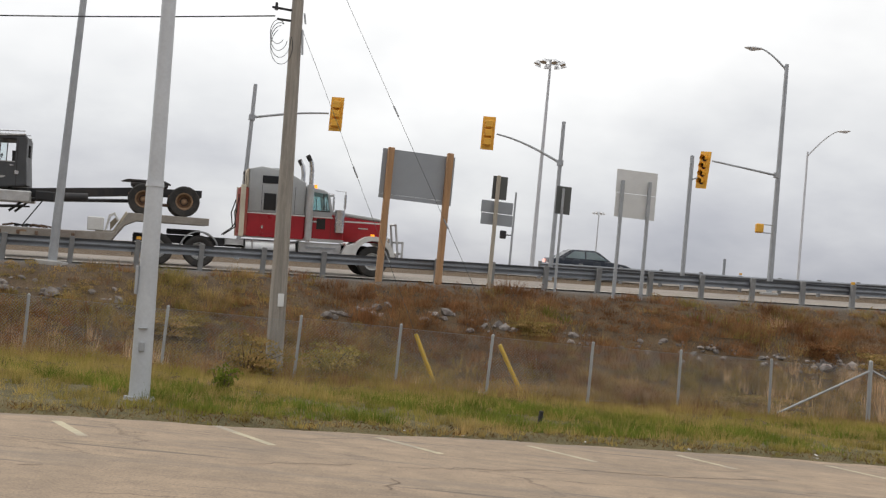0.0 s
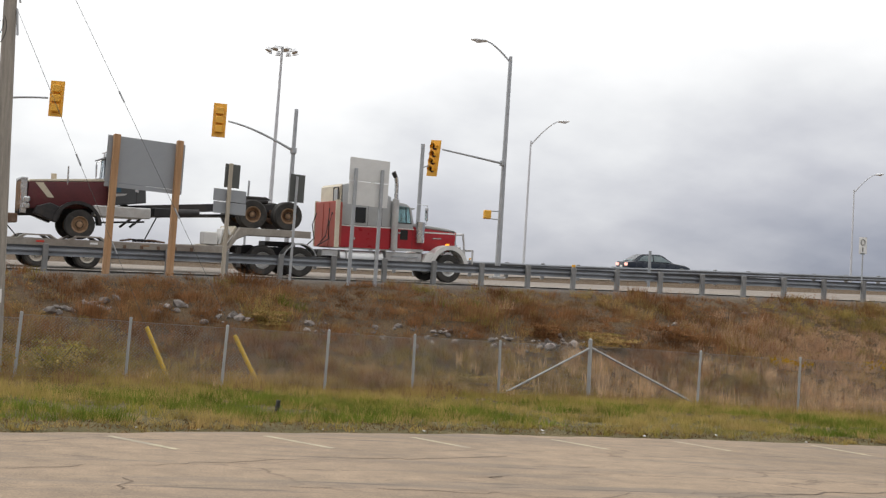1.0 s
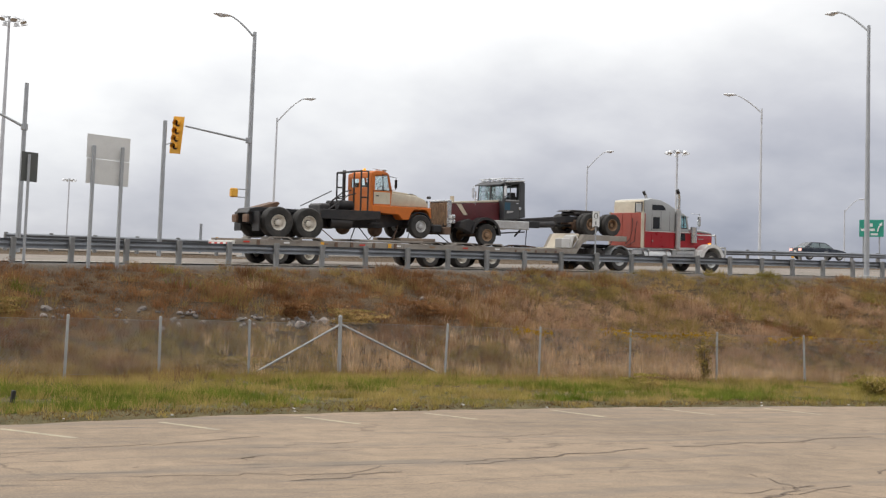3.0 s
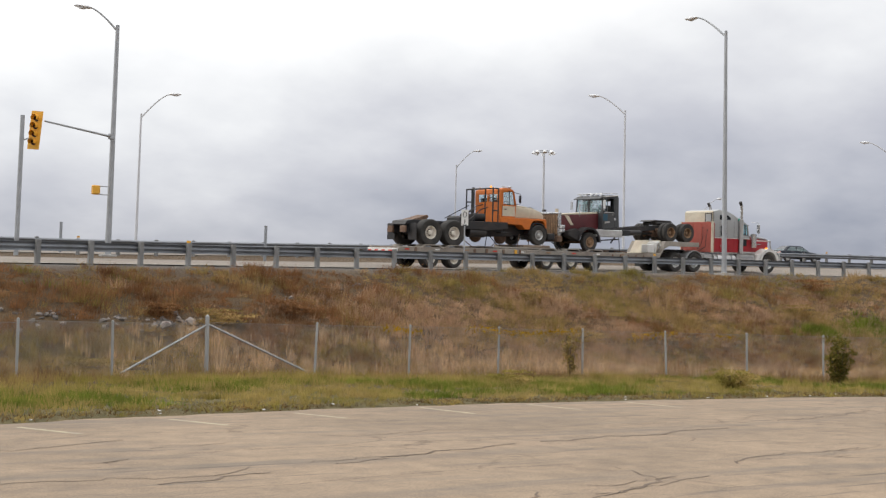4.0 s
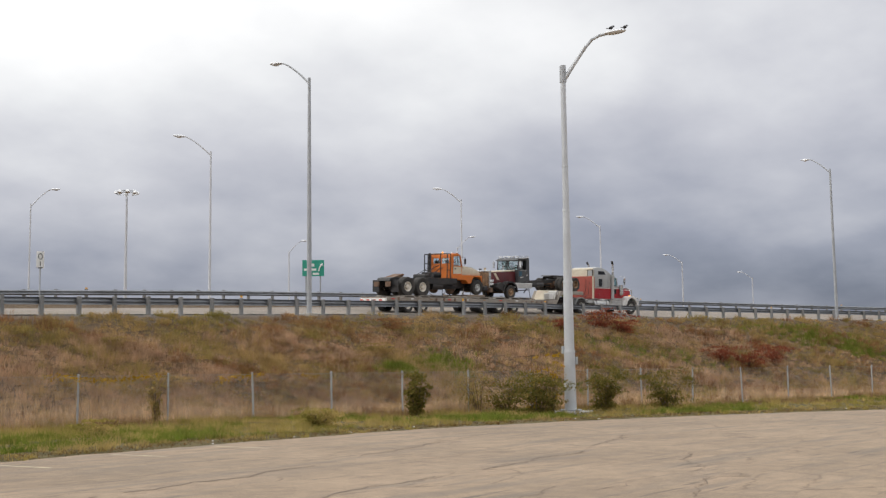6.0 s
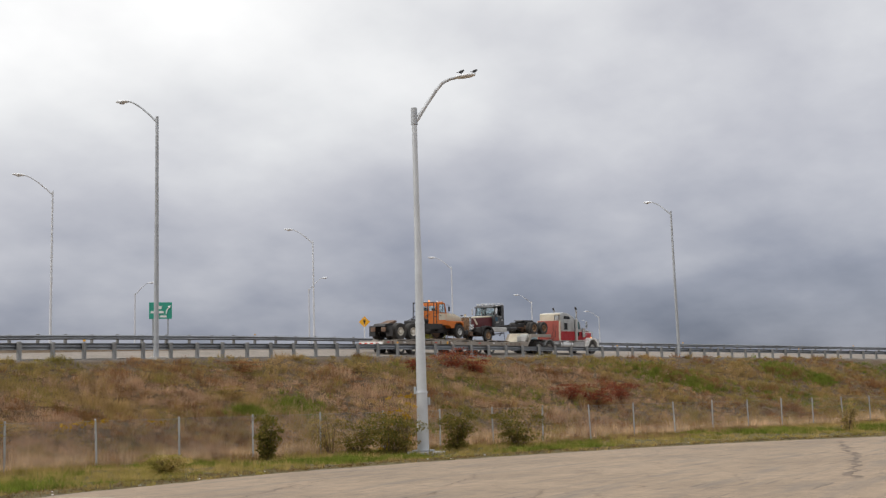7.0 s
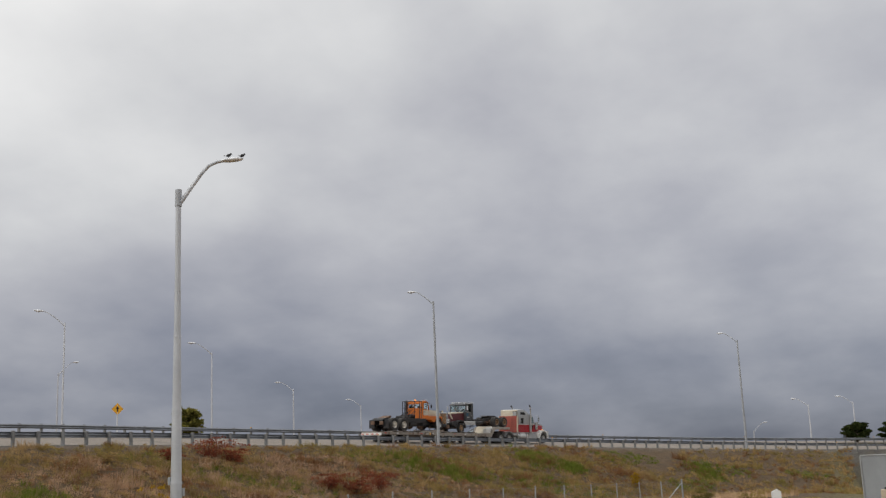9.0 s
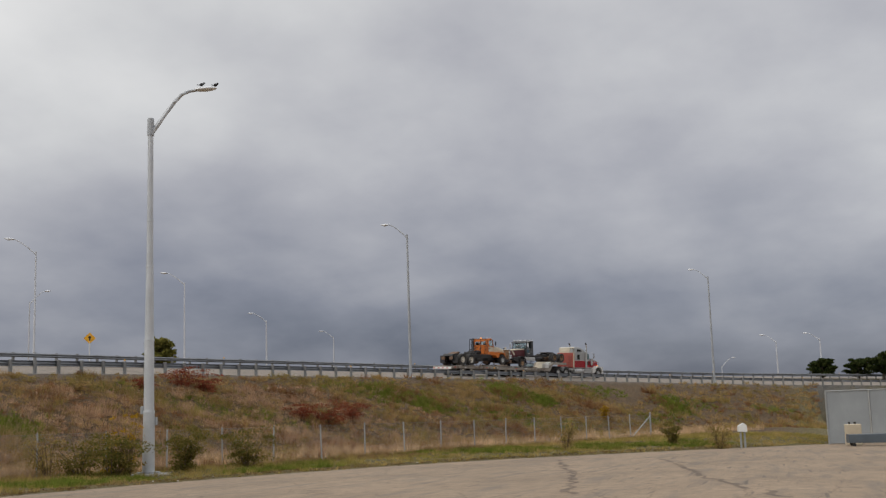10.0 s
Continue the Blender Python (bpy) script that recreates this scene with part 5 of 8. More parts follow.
def cab_fittings(cab, x_seat, x_wheel, z):
    """Two seats and a steering wheel, seen through the glass."""
    for yy in (-0.5, 0.5):
        slabbed("seat", cab, SEAT, [(x_seat - 0.08, z - 0.3), (x_seat - 0.10, z + 0.34), (x_seat + 0.03, z + 0.34), (x_seat + 0.10, z - 0.3)], yy - 0.24, yy + 0.24, 0.03)
    bm = bmesh.new()
    bend(bm, [(x_wheel + 0.09 * math.sin(k * math.tau / 14), -0.5 + 0.22 * math.cos(k * math.tau / 14), z + 0.02 + 0.20 * math.sin(k * math.tau / 14)) for k in range(15)], 0.016, 6)
    part("steering_wheel", bm, SEAT, cab)


SPINNING = []
SIDES = (-1, 1)


def build_tractor():
    t = thing("truck_tractor", "red and light grey long-nose truck tractor driving with a sleeper cab", "truck")
    for s in SIDES:
        boxed("frame_rail", t, BLACK, -6.5, 1.9, s * 0.43 - 0.04, s * 0.43 + 0.04, 0.72, 1.0, 0.01)
    # nose
    hood = slabbed("hood", t, RED, [(-0.06, 1.12), (1.82, 1.15), (1.86, 1.86), (-0.06, 2.02)], -0.66, 0.66, 0.05)
    slabbed("hood_top", hood, GREY_PAINT, [(-0.06, 2.025), (1.86, 1.865), (1.84, 1.95), (1.5, 2.02), (-0.06, 2.16)], -0.62, 0.62, 0.05, "light grey hood top")
    for s in SIDES:
        boxed("side_stripe", hood, WHITE_PAINT, 0.36, 1.8, s * 0.663, s * 0.668, 1.80, 1.85, 0)
    gr = boxed("grille", t, CHROME, 1.88, 1.97, -0.46, 0.46, 1.0, 1.93, 0.02, "chrome grille")
    for k in range(9):
        boxed("bar", gr, BLACK, 1.972, 1.978, -0.40 + k * 0.095, -0.36 + k * 0.095, 1.08, 1.86, 0)
    boxed("bumper", t, CHROME, 2.05, 2.22, -1.2, 1.2, 0.48, 0.90, 0.05, "chrome bumper")
    guard = tubed("grille_guard", t, ALLOY, (2.42, -1.0, 0.85), (2.42, 1.0, 0.85), 0.045)
    for yy in (-1.0, -0.45, 0.45, 1.0):
        tubed("guard_upright", guard, ALLOY, (2.42, yy, 0.5), (2.42 if abs(yy) > 0.9 else 2.25, yy, 1.25 if abs(yy) > 0.9 else 1.85), 0.04)
    for zz, ww in ((1.23, 1.0), (1.83, 0.45)):
        tubed("guard_bar", guard, ALLOY, (2.40 if ww > 0.9 else 2.25, -ww, zz), (2.40 if ww > 0.9 else 2.25, ww, zz), 0.04)
    for s in SIDES:
        bm = bmesh.new()
        arch(bm, 1.38, 0.62, 0.60, 0.76, s * 0.60, s * 1.24, -8, 172)
        part("front_fender", bm, WHITE_PAINT, t, "pale grey fender", True)
        slabbed("fender_skirt", t, WHITE_PAINT, [(0.76, 0.62), (0.80, 1.02), (0.72, 1.10), (0.46, 1.02), (0.30, 0.74), (0.30, 0.55), (0.74, 0.55)], s * 0.80, s * 1.2, 0.03)
        hl = boxed("headlight", t, CHROME, 1.90, 2.04, s * 0.62 - 0.14, s * 0.62 + 0.14, 1.16, 1.38, 0.04)
        boxed("lens", hl, LAMP_GLASS, 2.042, 2.05, s * 0.62 - 0.11, s * 0.62 + 0.11, 1.19, 1.35, 0.01)
        boxed("turn_signal", t, AMBER, 1.30, 1.42, s * 1.0 - 0.05, s * 1.0 + 0.05, 1.37, 1.44, 0.01)
        tubed("air_cleaner", t, CHROME, (0.18, s * 1.12, 1.42), (0.18, s * 1.12, 2.18), 0.17, n=18, label="chrome air cleaner")
        bm = bmesh.new()
        bend(bm, [(-0.86, s * 1.18, 1.05), (-0.86, s * 1.18, 2.0), (-0.86, s * 1.18, 3.45), (-0.89, s * 1.19, 3.70), (-0.99, s * 1.22, 3.88)], 0.078, 12)
        ex = part("exhaust_stack", bm, CHROME, t, "chrome exhaust stack", True)
        tubed("heat_shield", ex, ALLOY, (-0.86, s * 1.18, 1.10), (-0.86, s * 1.18, 2.95), 0.125, n=14)
        tubed("exhaust_tip", ex, BLACK, (-0.93, s * 1.205, 3.76), (-1.03, s * 1.23, 3.93), 0.083, 0.080)
        bm = bmesh.new()
        bend(bm, [(0.22, s * 1.08, 2.08), (0.30, s * 1.36, 2.10), (0.30, s * 1.38, 2.80), (0.0, s * 1.12, 2.84)], 0.018, 6)
        mr = part("mirror_bracket", bm, CHROME, t)
        boxed("mirror", mr, CHROME, 0.27, 0.33, s * 1.36 - 0.10, s * 1.36 + 0.10, 2.22, 2.72, 0.02)
    # cab
    cab = slabbed("cab_lower", t, RED, [(0.34, 1.12), (0.34, 1.60), (-0.06, 1.92), (-1.0, 1.92), (-1.0, 1.12)], -1.05, 1.05, 0.02, "red lower cab")
    up_ = slabbed("cab_upper", t, GREY_PAINT, [(-0.06, 1.925), (-0.065, 2.13), (-1.0, 2.10), (-1.0, 1.925)], -1.03, 1.03, 0.02, "light grey upper cab")
    slabbed("cab_roof", up_, GREY_PAINT, [(-0.19, 2.66), (-0.24, 2.76), (-0.38, 2.83), (-1.0, 2.92), (-1.0, 2.72)], -1.0, 1.0, 0.05)
    boxed("roof_visor", up_, GREY_PAINT, -0.26, -0.02, -0.98, 0.98, 2.64, 2.69, 0.01)
    pane("windscreen", up_, TINTED_GLASS, ((-0.075, -0.92, 2.12), (-0.075, 0.92, 2.12), (-0.195, 0.90, 2.68), (-0.195, -0.90, 2.68)))
    boxed("windscreen_post", up_, BLACK, -0.15, -0.10, -0.02, 0.02, 2.12, 2.68, 0.004)
    # added dark sheet: stands in for the unlit sleeper interior behind the seats
    boxed("cab_back", up_, SEAT, -1.0, -0.97, -0.98, 0.98, 2.08, 2.74, 0)
    cab_fittings(up_, -0.80, -0.34, 2.10)
    for s in SIDES:
        slabbed("pillar", up_, GREY_PAINT, [(-0.05, 2.11), (-0.18, 2.70), (-0.26, 2.70), (-0.15, 2.11)], *sorted((s * 0.95, s * 1.03)), 0.01)
        slabbed("pillar", up_, GREY_PAINT, [(-0.82, 2.09), (-0.82, 2.75), (-1.0, 2.75), (-1.0, 2.09)], *sorted((s * 0.95, s * 1.03)), 0.01)
        slabbed("window_bar", up_, BLACK, [(-0.33, 2.11), (-0.37, 2.70), (-0.40, 2.70), (-0.36, 2.11)], *sorted((s * 0.995, s * 1.025)), 0)
        slabbed("side_window", up_, TINTED_GLASS, [(-0.14, 2.11), (-0.25, 2.70), (-0.83, 2.74), (-0.83, 2.10)], *sorted((s * 1.0, s * 1.01)), 0)
        slabbed("window_sill", up_, BLACK, [(-0.14, 2.09), (-0.14, 2.13), (-0.83, 2.13), (-0.83, 2.09)], *sorted((s * 1.0, s * 1.038)), 0)
        slabbed("door_seam", cab, BLACK, [(-0.10, 1.16), (-0.09, 1.16), (-0.09, 1.90), (-0.10, 1.90)], *sorted((s * 1.051, s * 1.055)), 0)
        slabbed("door_seam", cab, BLACK, [(-0.90, 1.16), (-0.885, 1.16), (-0.885, 1.90), (-0.90, 1.90)], *sorted((s * 1.051, s * 1.055)), 0)
        boxed("door_vent_window", cab, DARK_GLASS, -0.58, -0.28, s * 1.052, s * 1.058, 1.50, 1.86, 0)
        boxed("door_handle", cab, CHROME, -0.72, -0.58, s * 1.052, s * 1.075, 1.72, 1.77, 0.005)
        boxed("stripe", cab, WHITE_PAINT, -2.9, -0.06, s * 1.122, s * 1.128, 1.885, 1.925, 0, "white stripe")
        boxed("sill_trim", cab, ALLOY, -2.95, 0.36, s * 1.050, s * 1.070, 1.08, 1.18, 0.004)
    # sleeper
    sl = slabbed("sleeper_lower", t, RED, [(-1.005, 1.12), (-1.005, 1.92), (-2.9, 1.92), (-2.9, 1.12)], -1.12, 1.12, 0.02, "red lower sleeper")
    su = slabbed("sleeper_upper", t, GREY_PAINT, [(-1.005, 1.925), (-1.005, 3.02), (-1.45, 3.24), (-1.9, 3.40), (-2.5, 3.46), (-2.9, 3.36), (-2.9, 1.925)], -1.12, 1.12, 0.06,
                 "light grey sleeper with dark windows")
    for s in SIDES:
        slabbed("upper_window", su, DARK_GLASS, [(-1.62, 2.92), (-1.68, 3.06), (-1.86, 3.16), (-2.46, 3.16), (-2.46, 2.90)], s * 1.122, s * 1.132, 0)
        boxed("lower_window", su, DARK_GLASS, -2.38, -1.98, s * 1.122, s * 1.132, 2.02, 2.58, 0.004)
        boxed("locker_door", sl, RED, -2.45, -1.35, s * 1.122, s * 1.130, 1.25, 1.78, 0.004)
        boxed("latch", sl, CHROME, -2.42, -2.36, s * 1.131, s * 1.150, 1.42, 1.50, 0.004)
        # black filler painted as the shade in the gap behind the sleeper
        boxed("rear_fairing", t, BLACK, -3.02, -2.91, s * 1.05 - 0.05, s * 1.05 + 0.05, 1.15, 2.75, 0.02)
    back = boxed("sleeper_back", t, FADED_RED, -3.12, -3.02, -1.22, 1.22, 1.10, 2.76, 0.02, "faded salmon-red back wall")
    for yy in (-0.4, 0.25):
        boxed("rib", back, FADED_RED, -3.14, -3.12, yy - 0.02, yy + 0.02, 1.15, 2.7, 0.004)
    bm = bmesh.new()
    bend(bm, [(-3.16, -0.55, 2.5), (-3.22, -0.62, 1.9), (-3.25, -0.5, 1.5), (-3.4, -0.35, 1.25)], 0.02, 6)
    part("air_hose", bm, BLACK, back)
    slabbed("roof_cap_back", t, CREAM_PAINT, [(-2.905, 1.2), (-3.0, 1.2), (-2.98, 3.30), (-2.905, 3.38)], -1.06, 1.06, 0.02, "cream roof back panel")
    for yy in (-1.1, -0.62):
        tubed("rack_post", back, BLACK, (-3.06, yy, 2.72), (-3.06, yy, 3.24), 0.022)
    tubed("rack_bar", back, BLACK, (-3.06, -1.1, 3.24), (-3.06, -0.62, 3.24), 0.022)
    boxed("rack_panel", back, GREY_PAINT, -3.07, -3.05, -1.06, -0.66, 2.80, 3.18, 0.004)
    for s in SIDES:
        boxed("edge_trim", back, CREAM_PAINT, -3.15, -2.99, s * 1.19 - 0.035, s * 1.19 + 0.035, 1.10, 2.80, 0.01)
        boxed("side_face", back, FADED_RED, -3.02, -2.90, *sorted((s * 1.13, s * 1.20)), 1.14, 2.72, 0.01)
        bm = bmesh.new()
        bend(bm, [(-3.17, s * 0.9, 2.35), (-3.30, s * 0.95, 1.9), (-3.24, s * 0.85, 1.4), (-3.6, s * 0.6, 1.12)], 0.022, 6)
        part("air_hose", bm, BLACK, back)
        for xx in (-1.36, -1.90, -2.46):
            boxed("panel_seam", su, BLACK, xx, xx + 0.012, *sorted((s * 1.1215, s * 1.1245)), 1.94, 2.86, 0)
        for xx in (-2.7, -1.6):
            boxed("tank_strap", t, CHROME, xx, xx + 0.05, *sorted((s * 0.88, s * 1.225)), 0.40, 1.03, 0.01)
        boxed("hood_badge", hood, CHROME, 0.9, 1.25, *sorted((s * 0.663, s * 0.672)), 1.60, 1.64, 0)
        slabbed("hood_seam", hood, BLACK, [(0.36, 1.2), (0.372, 1.2), (0.372, 1.98), (0.36, 1.98)], *sorted((s * 0.661, s * 0.665)), 0)
    boxed("roof_hatch", t, GREY_PAINT, -2.1, -1.7, -0.3, 0.3, 3.42, 3.49, 0.02)
    tubed("beacon", t, AMBER, (-0.62, -0.55, 2.84), (-0.62, -0.55, 3.0), 0.07, 0.055)
    tubed("beacon", t, AMBER, (-0.62, 0.55, 2.84), (-0.62, 0.55, 3.0), 0.07, 0.055)
    for k in range(3):
        boxed("clearance_lamp", t, AMBER, -0.48, -0.42, -0.3 + 0.3 * k - 0.05, -0.3 + 0.3 * k + 0.05, 2.80, 2.86, 0.005)
    # tanks, steps, rear
    for s in SIDES:
        tubed("fuel_tank", t, ALLOY, (-2.9, s * 0.90, 0.72), (-1.25, s * 0.90, 0.72), 0.31, n=20, label="aluminium fuel tank")
        st = boxed("step_box", t, ALLOY, -1.15, 0.28, s * 0.65, s * 1.12, 0.50, 1.04, 0.03)
        for zz in (0.62, 0.86):
            boxed("step", st, GALV, -0.9, 0.1, s * 1.12, s * 1.18, zz, zz + 0.03, 0.004)
        bm = bmesh.new()
        arch(bm, -4.38, 0.54, 0.60, 0.64, s * 0.62, s * 1.22, 20, 170)
        part("rear_fender", bm, GREY_PAINT, t, "", True)
        boxed("deck_plate", t, ALLOY, -3.55, -2.95, s * 0.55, s * 1.05, 0.80, 1.0, 0.02)
        boxed("mud_flap", t, BLACK, -6.5, -6.48, s * 0.6, s * 1.2, 0.25, 0.95, 0.004)
    boxed("fifth_wheel", t, BLACK, -5.45, -4.35, -0.45, 0.45, 1.02, 1.2, 0.03)
    for xx in (1.38, -4.38, -5.72):
        tubed("axle", t, BLACK, (xx, -0.8, 0.52), (xx, 0.8, 0.52), 0.08)
    for s in SIDES:
        SPINNING.append((wheel(t, 1.38, s * 1.03, 0.52, 0.52, 0.30, ALLOY, out=s), 0.52))
        for xx in (-4.38, -5.72):
            SPINNING.append((wheel(t, xx, s * 0.93, 0.52, 0.52, 0.58, ALLOY, out=s), 0.52))
    return t


def build_trailer():
    t = thing("lowbed_trailer", "worn grey-beige lowbed trailer with gooseneck and rear booster", "trailer")
    for s in SIDES:
        y0, y1 = sorted((s * 0.95, s * 1.27))
        slabbed("gooseneck_beam", t, TRAILER, [(-4.15, 1.36), (-4.15, 1.60), (-6.70, 1.62), (-7.10, 0.96), (-8.3, 0.94), (-8.3, 0.60), (-7.25, 0.60), (-6.80, 1.20), (-6.45, 1.36)], y0, y1, 0.02)
        boxed("deck_beam", t, TRAILER, -16.2, -8.29, *sorted((s * 1.10, s * 1.27)), 0.64, 0.93, 0.02)
        boxed("booster_beam", t, TRAILER, -23.5, -15.9, *sorted((s * 1.08, s * 1.25)), 0.70, 0.95, 0.02)
        for xx in (-11.7, -13.25, -14.85, -20.40, -21.70):
            slabbed("wheel_arch", t, TRAILER, [(xx - 0.62, 0.90), (xx - 0.38, 1.06), (xx + 0.38, 1.06), (xx + 0.62, 0.90), (xx + 0.55, 0.86), (xx + 0.34, 1.01), (xx - 0.34, 1.01), (xx - 0.55, 0.86)],
                    *sorted((s * 0.62, s * 1.285)), 0.0)
        boxed("tail_lamp", t, HEADLIGHT, -23.56, -23.52, s * 0.95 - 0.12, s * 0.95 + 0.12, 0.74, 0.84, 0.01)
        for k in range(5):
            boxed("tie_ring", t, RUSTY, -10.6 + k * 0.55, -10.5 + k * 0.55, *sorted((s * 1.28, s * 1.31)), 0.72, 0.84, 0.01)
    boxed("gooseneck_plate", t, TRAILER, -6.7, -4.2, -0.94, 0.94, 1.50, 1.585, 0.01)
    boxed("rear_bumper", t, WHITE_PAINT, -23.62, -23.5, -1.2, 1.2, 0.62, 0.86, 0.02)
    for k in range(8):
        boxed("tape", t, RED_TAPE if k % 2 else WHITE_SIGN, -23.627, -23.621, -1.16 + k * 0.29, -0.89 + k * 0.29, 0.70, 0.78, 0)
    for s in SIDES:
        for k in range(9):
            boxed("side_marker", t, (RED_TAPE, WHITE_SIGN, RIM_RUST)[k % 3], -23.2 + k * 1.65, -22.95 + k * 1.65, *sorted((s * 1.272, s * 1.278)), 0.80, 0.86, 0)
        for xx in (-16.6, -17.6, -18.6, -19.3, -22.6):
            boxed("stake_pocket", t, RUSTY, xx - 0.06, xx + 0.06, *sorted((s * 1.25, s * 1.30)), 0.72, 0.93, 0.008)
    boxed("tool_chest", t, WHITE_PAINT, -7.95, -7.45, -1.18, -0.70, 0.98, 1.42, 0.03, "battered white tool chest")
    slabbed("bent_sheet", t, WHITE_PAINT, [(-7.42, 1.0), (-7.30, 1.52), (-7.12, 1.60), (-6.98, 1.36), (-7.05, 1.34), (-7.15, 1.52), (-7.25, 1.46), (-7.36, 1.0)], -1.20, -0.5, 0.01)
    boxed("spine", t, TRAILER, -15.9, -7.9, -0.35, 0.35, 0.55, 0.82, 0.02)
    boxed("spine", t, TRAILER, -23.4, -15.9, -0.35, 0.35, 0.55, 0.84, 0.02)
    bm = bmesh.new()
    box(bm, -0.10, 0.10, -1.06, 1.06, -0.03, 0.03, 0.008)
    plank = mesh_of(bm, "deck_plank", DECK)
    for k in range(70):
        xx = -8.4 - k * 0.215
        if xx < -23.3:
            break
        o = new("deck_plank", plank)
        o.parent = t
        o.matrix_basis = pose(xx, 0, 0.89 + random.uniform(-0.006, 0.006), 0, 0, random.uniform(-0.4, 0.4))
    slabbed("slope_plate", t, CREAM_PAINT, [(-7.7, 0.95), (-7.7, 0.98), (-7.16, 1.01), (-6.78, 1.66), (-6.72, 1.60), (-7.09, 0.97)], -0.94, 0.94, 0.01, "battered cream sloping plate")
    slabbed("chest_flap", t, CREAM_PAINT, [(-7.24, 1.0), (-7.0, 1.34), (-7.06, 1.50), (-7.26, 1.26)], -0.9, -0.7, 0.01)
    # chains and dunnage lying on the deck
    for k in range(9):
        bm = bmesh.new()
        a = random.uniform(-10.8, -9.6)
        bend(bm, [(a, random.uniform(-1, 0), 0.97), (a + 0.3, random.uniform(-1, 0), 1.03), (a + 0.7, random.uniform(-1, 0), 0.97)], 0.03, 6)
        part("chain", bm, BLACK if k % 2 else RUSTY, t)
    for a, b in (((-16.9, -1.1, 0.98), (-16.2, -0.7, 1.45)), ((-16.0, -1.15, 0.98), (-15.6, -0.7, 1.5)), ((-18.6, -1.1, 0.98), (-18.1, -0.6, 1.6)), ((-17.7, -1.1, 0.98), (-18.0, -0.6, 1.6)),
                 ((-13.9, -1.2, 0.98), (-14.3, -0.6, 1.5)), ((-9.9, -1.1, 1.0), (-9.4, -0.5, 1.8))):
        tubed("chain", t, BLACK, a, b, 0.022, n=6)
    boxed("ramp_plate", t, TRAILER, -18.2, -14.6, -1.2, 1.2, 0.97, 1.06, 0.02)
    boxed("timber", t, DECK, -16.3, -14.6, -1.15, -0.75, 1.06, 1.18, 0.02)
    boxed("timber", t, DECK, -16.3, -14.6, 0.75, 1.15, 1.06, 1.18, 0.02)
    boxed("marker_plate", t, YELLOW, -16.95, -16.80, -1.30, -1.275, 0.74, 0.92, 0.0)
    for xx in (-11.7, -13.25, -14.85, -20.40, -21.70):
        tubed("axle", t, BLACK, (xx, -0.8, 0.42), (xx, 0.8, 0.42), 0.07)
        for s in SIDES:
            SPINNING.append((wheel(t, xx, s * 0.95, 0.42, 0.42, 0.55, RIM_WHITE, out=s), 0.42))
    return t


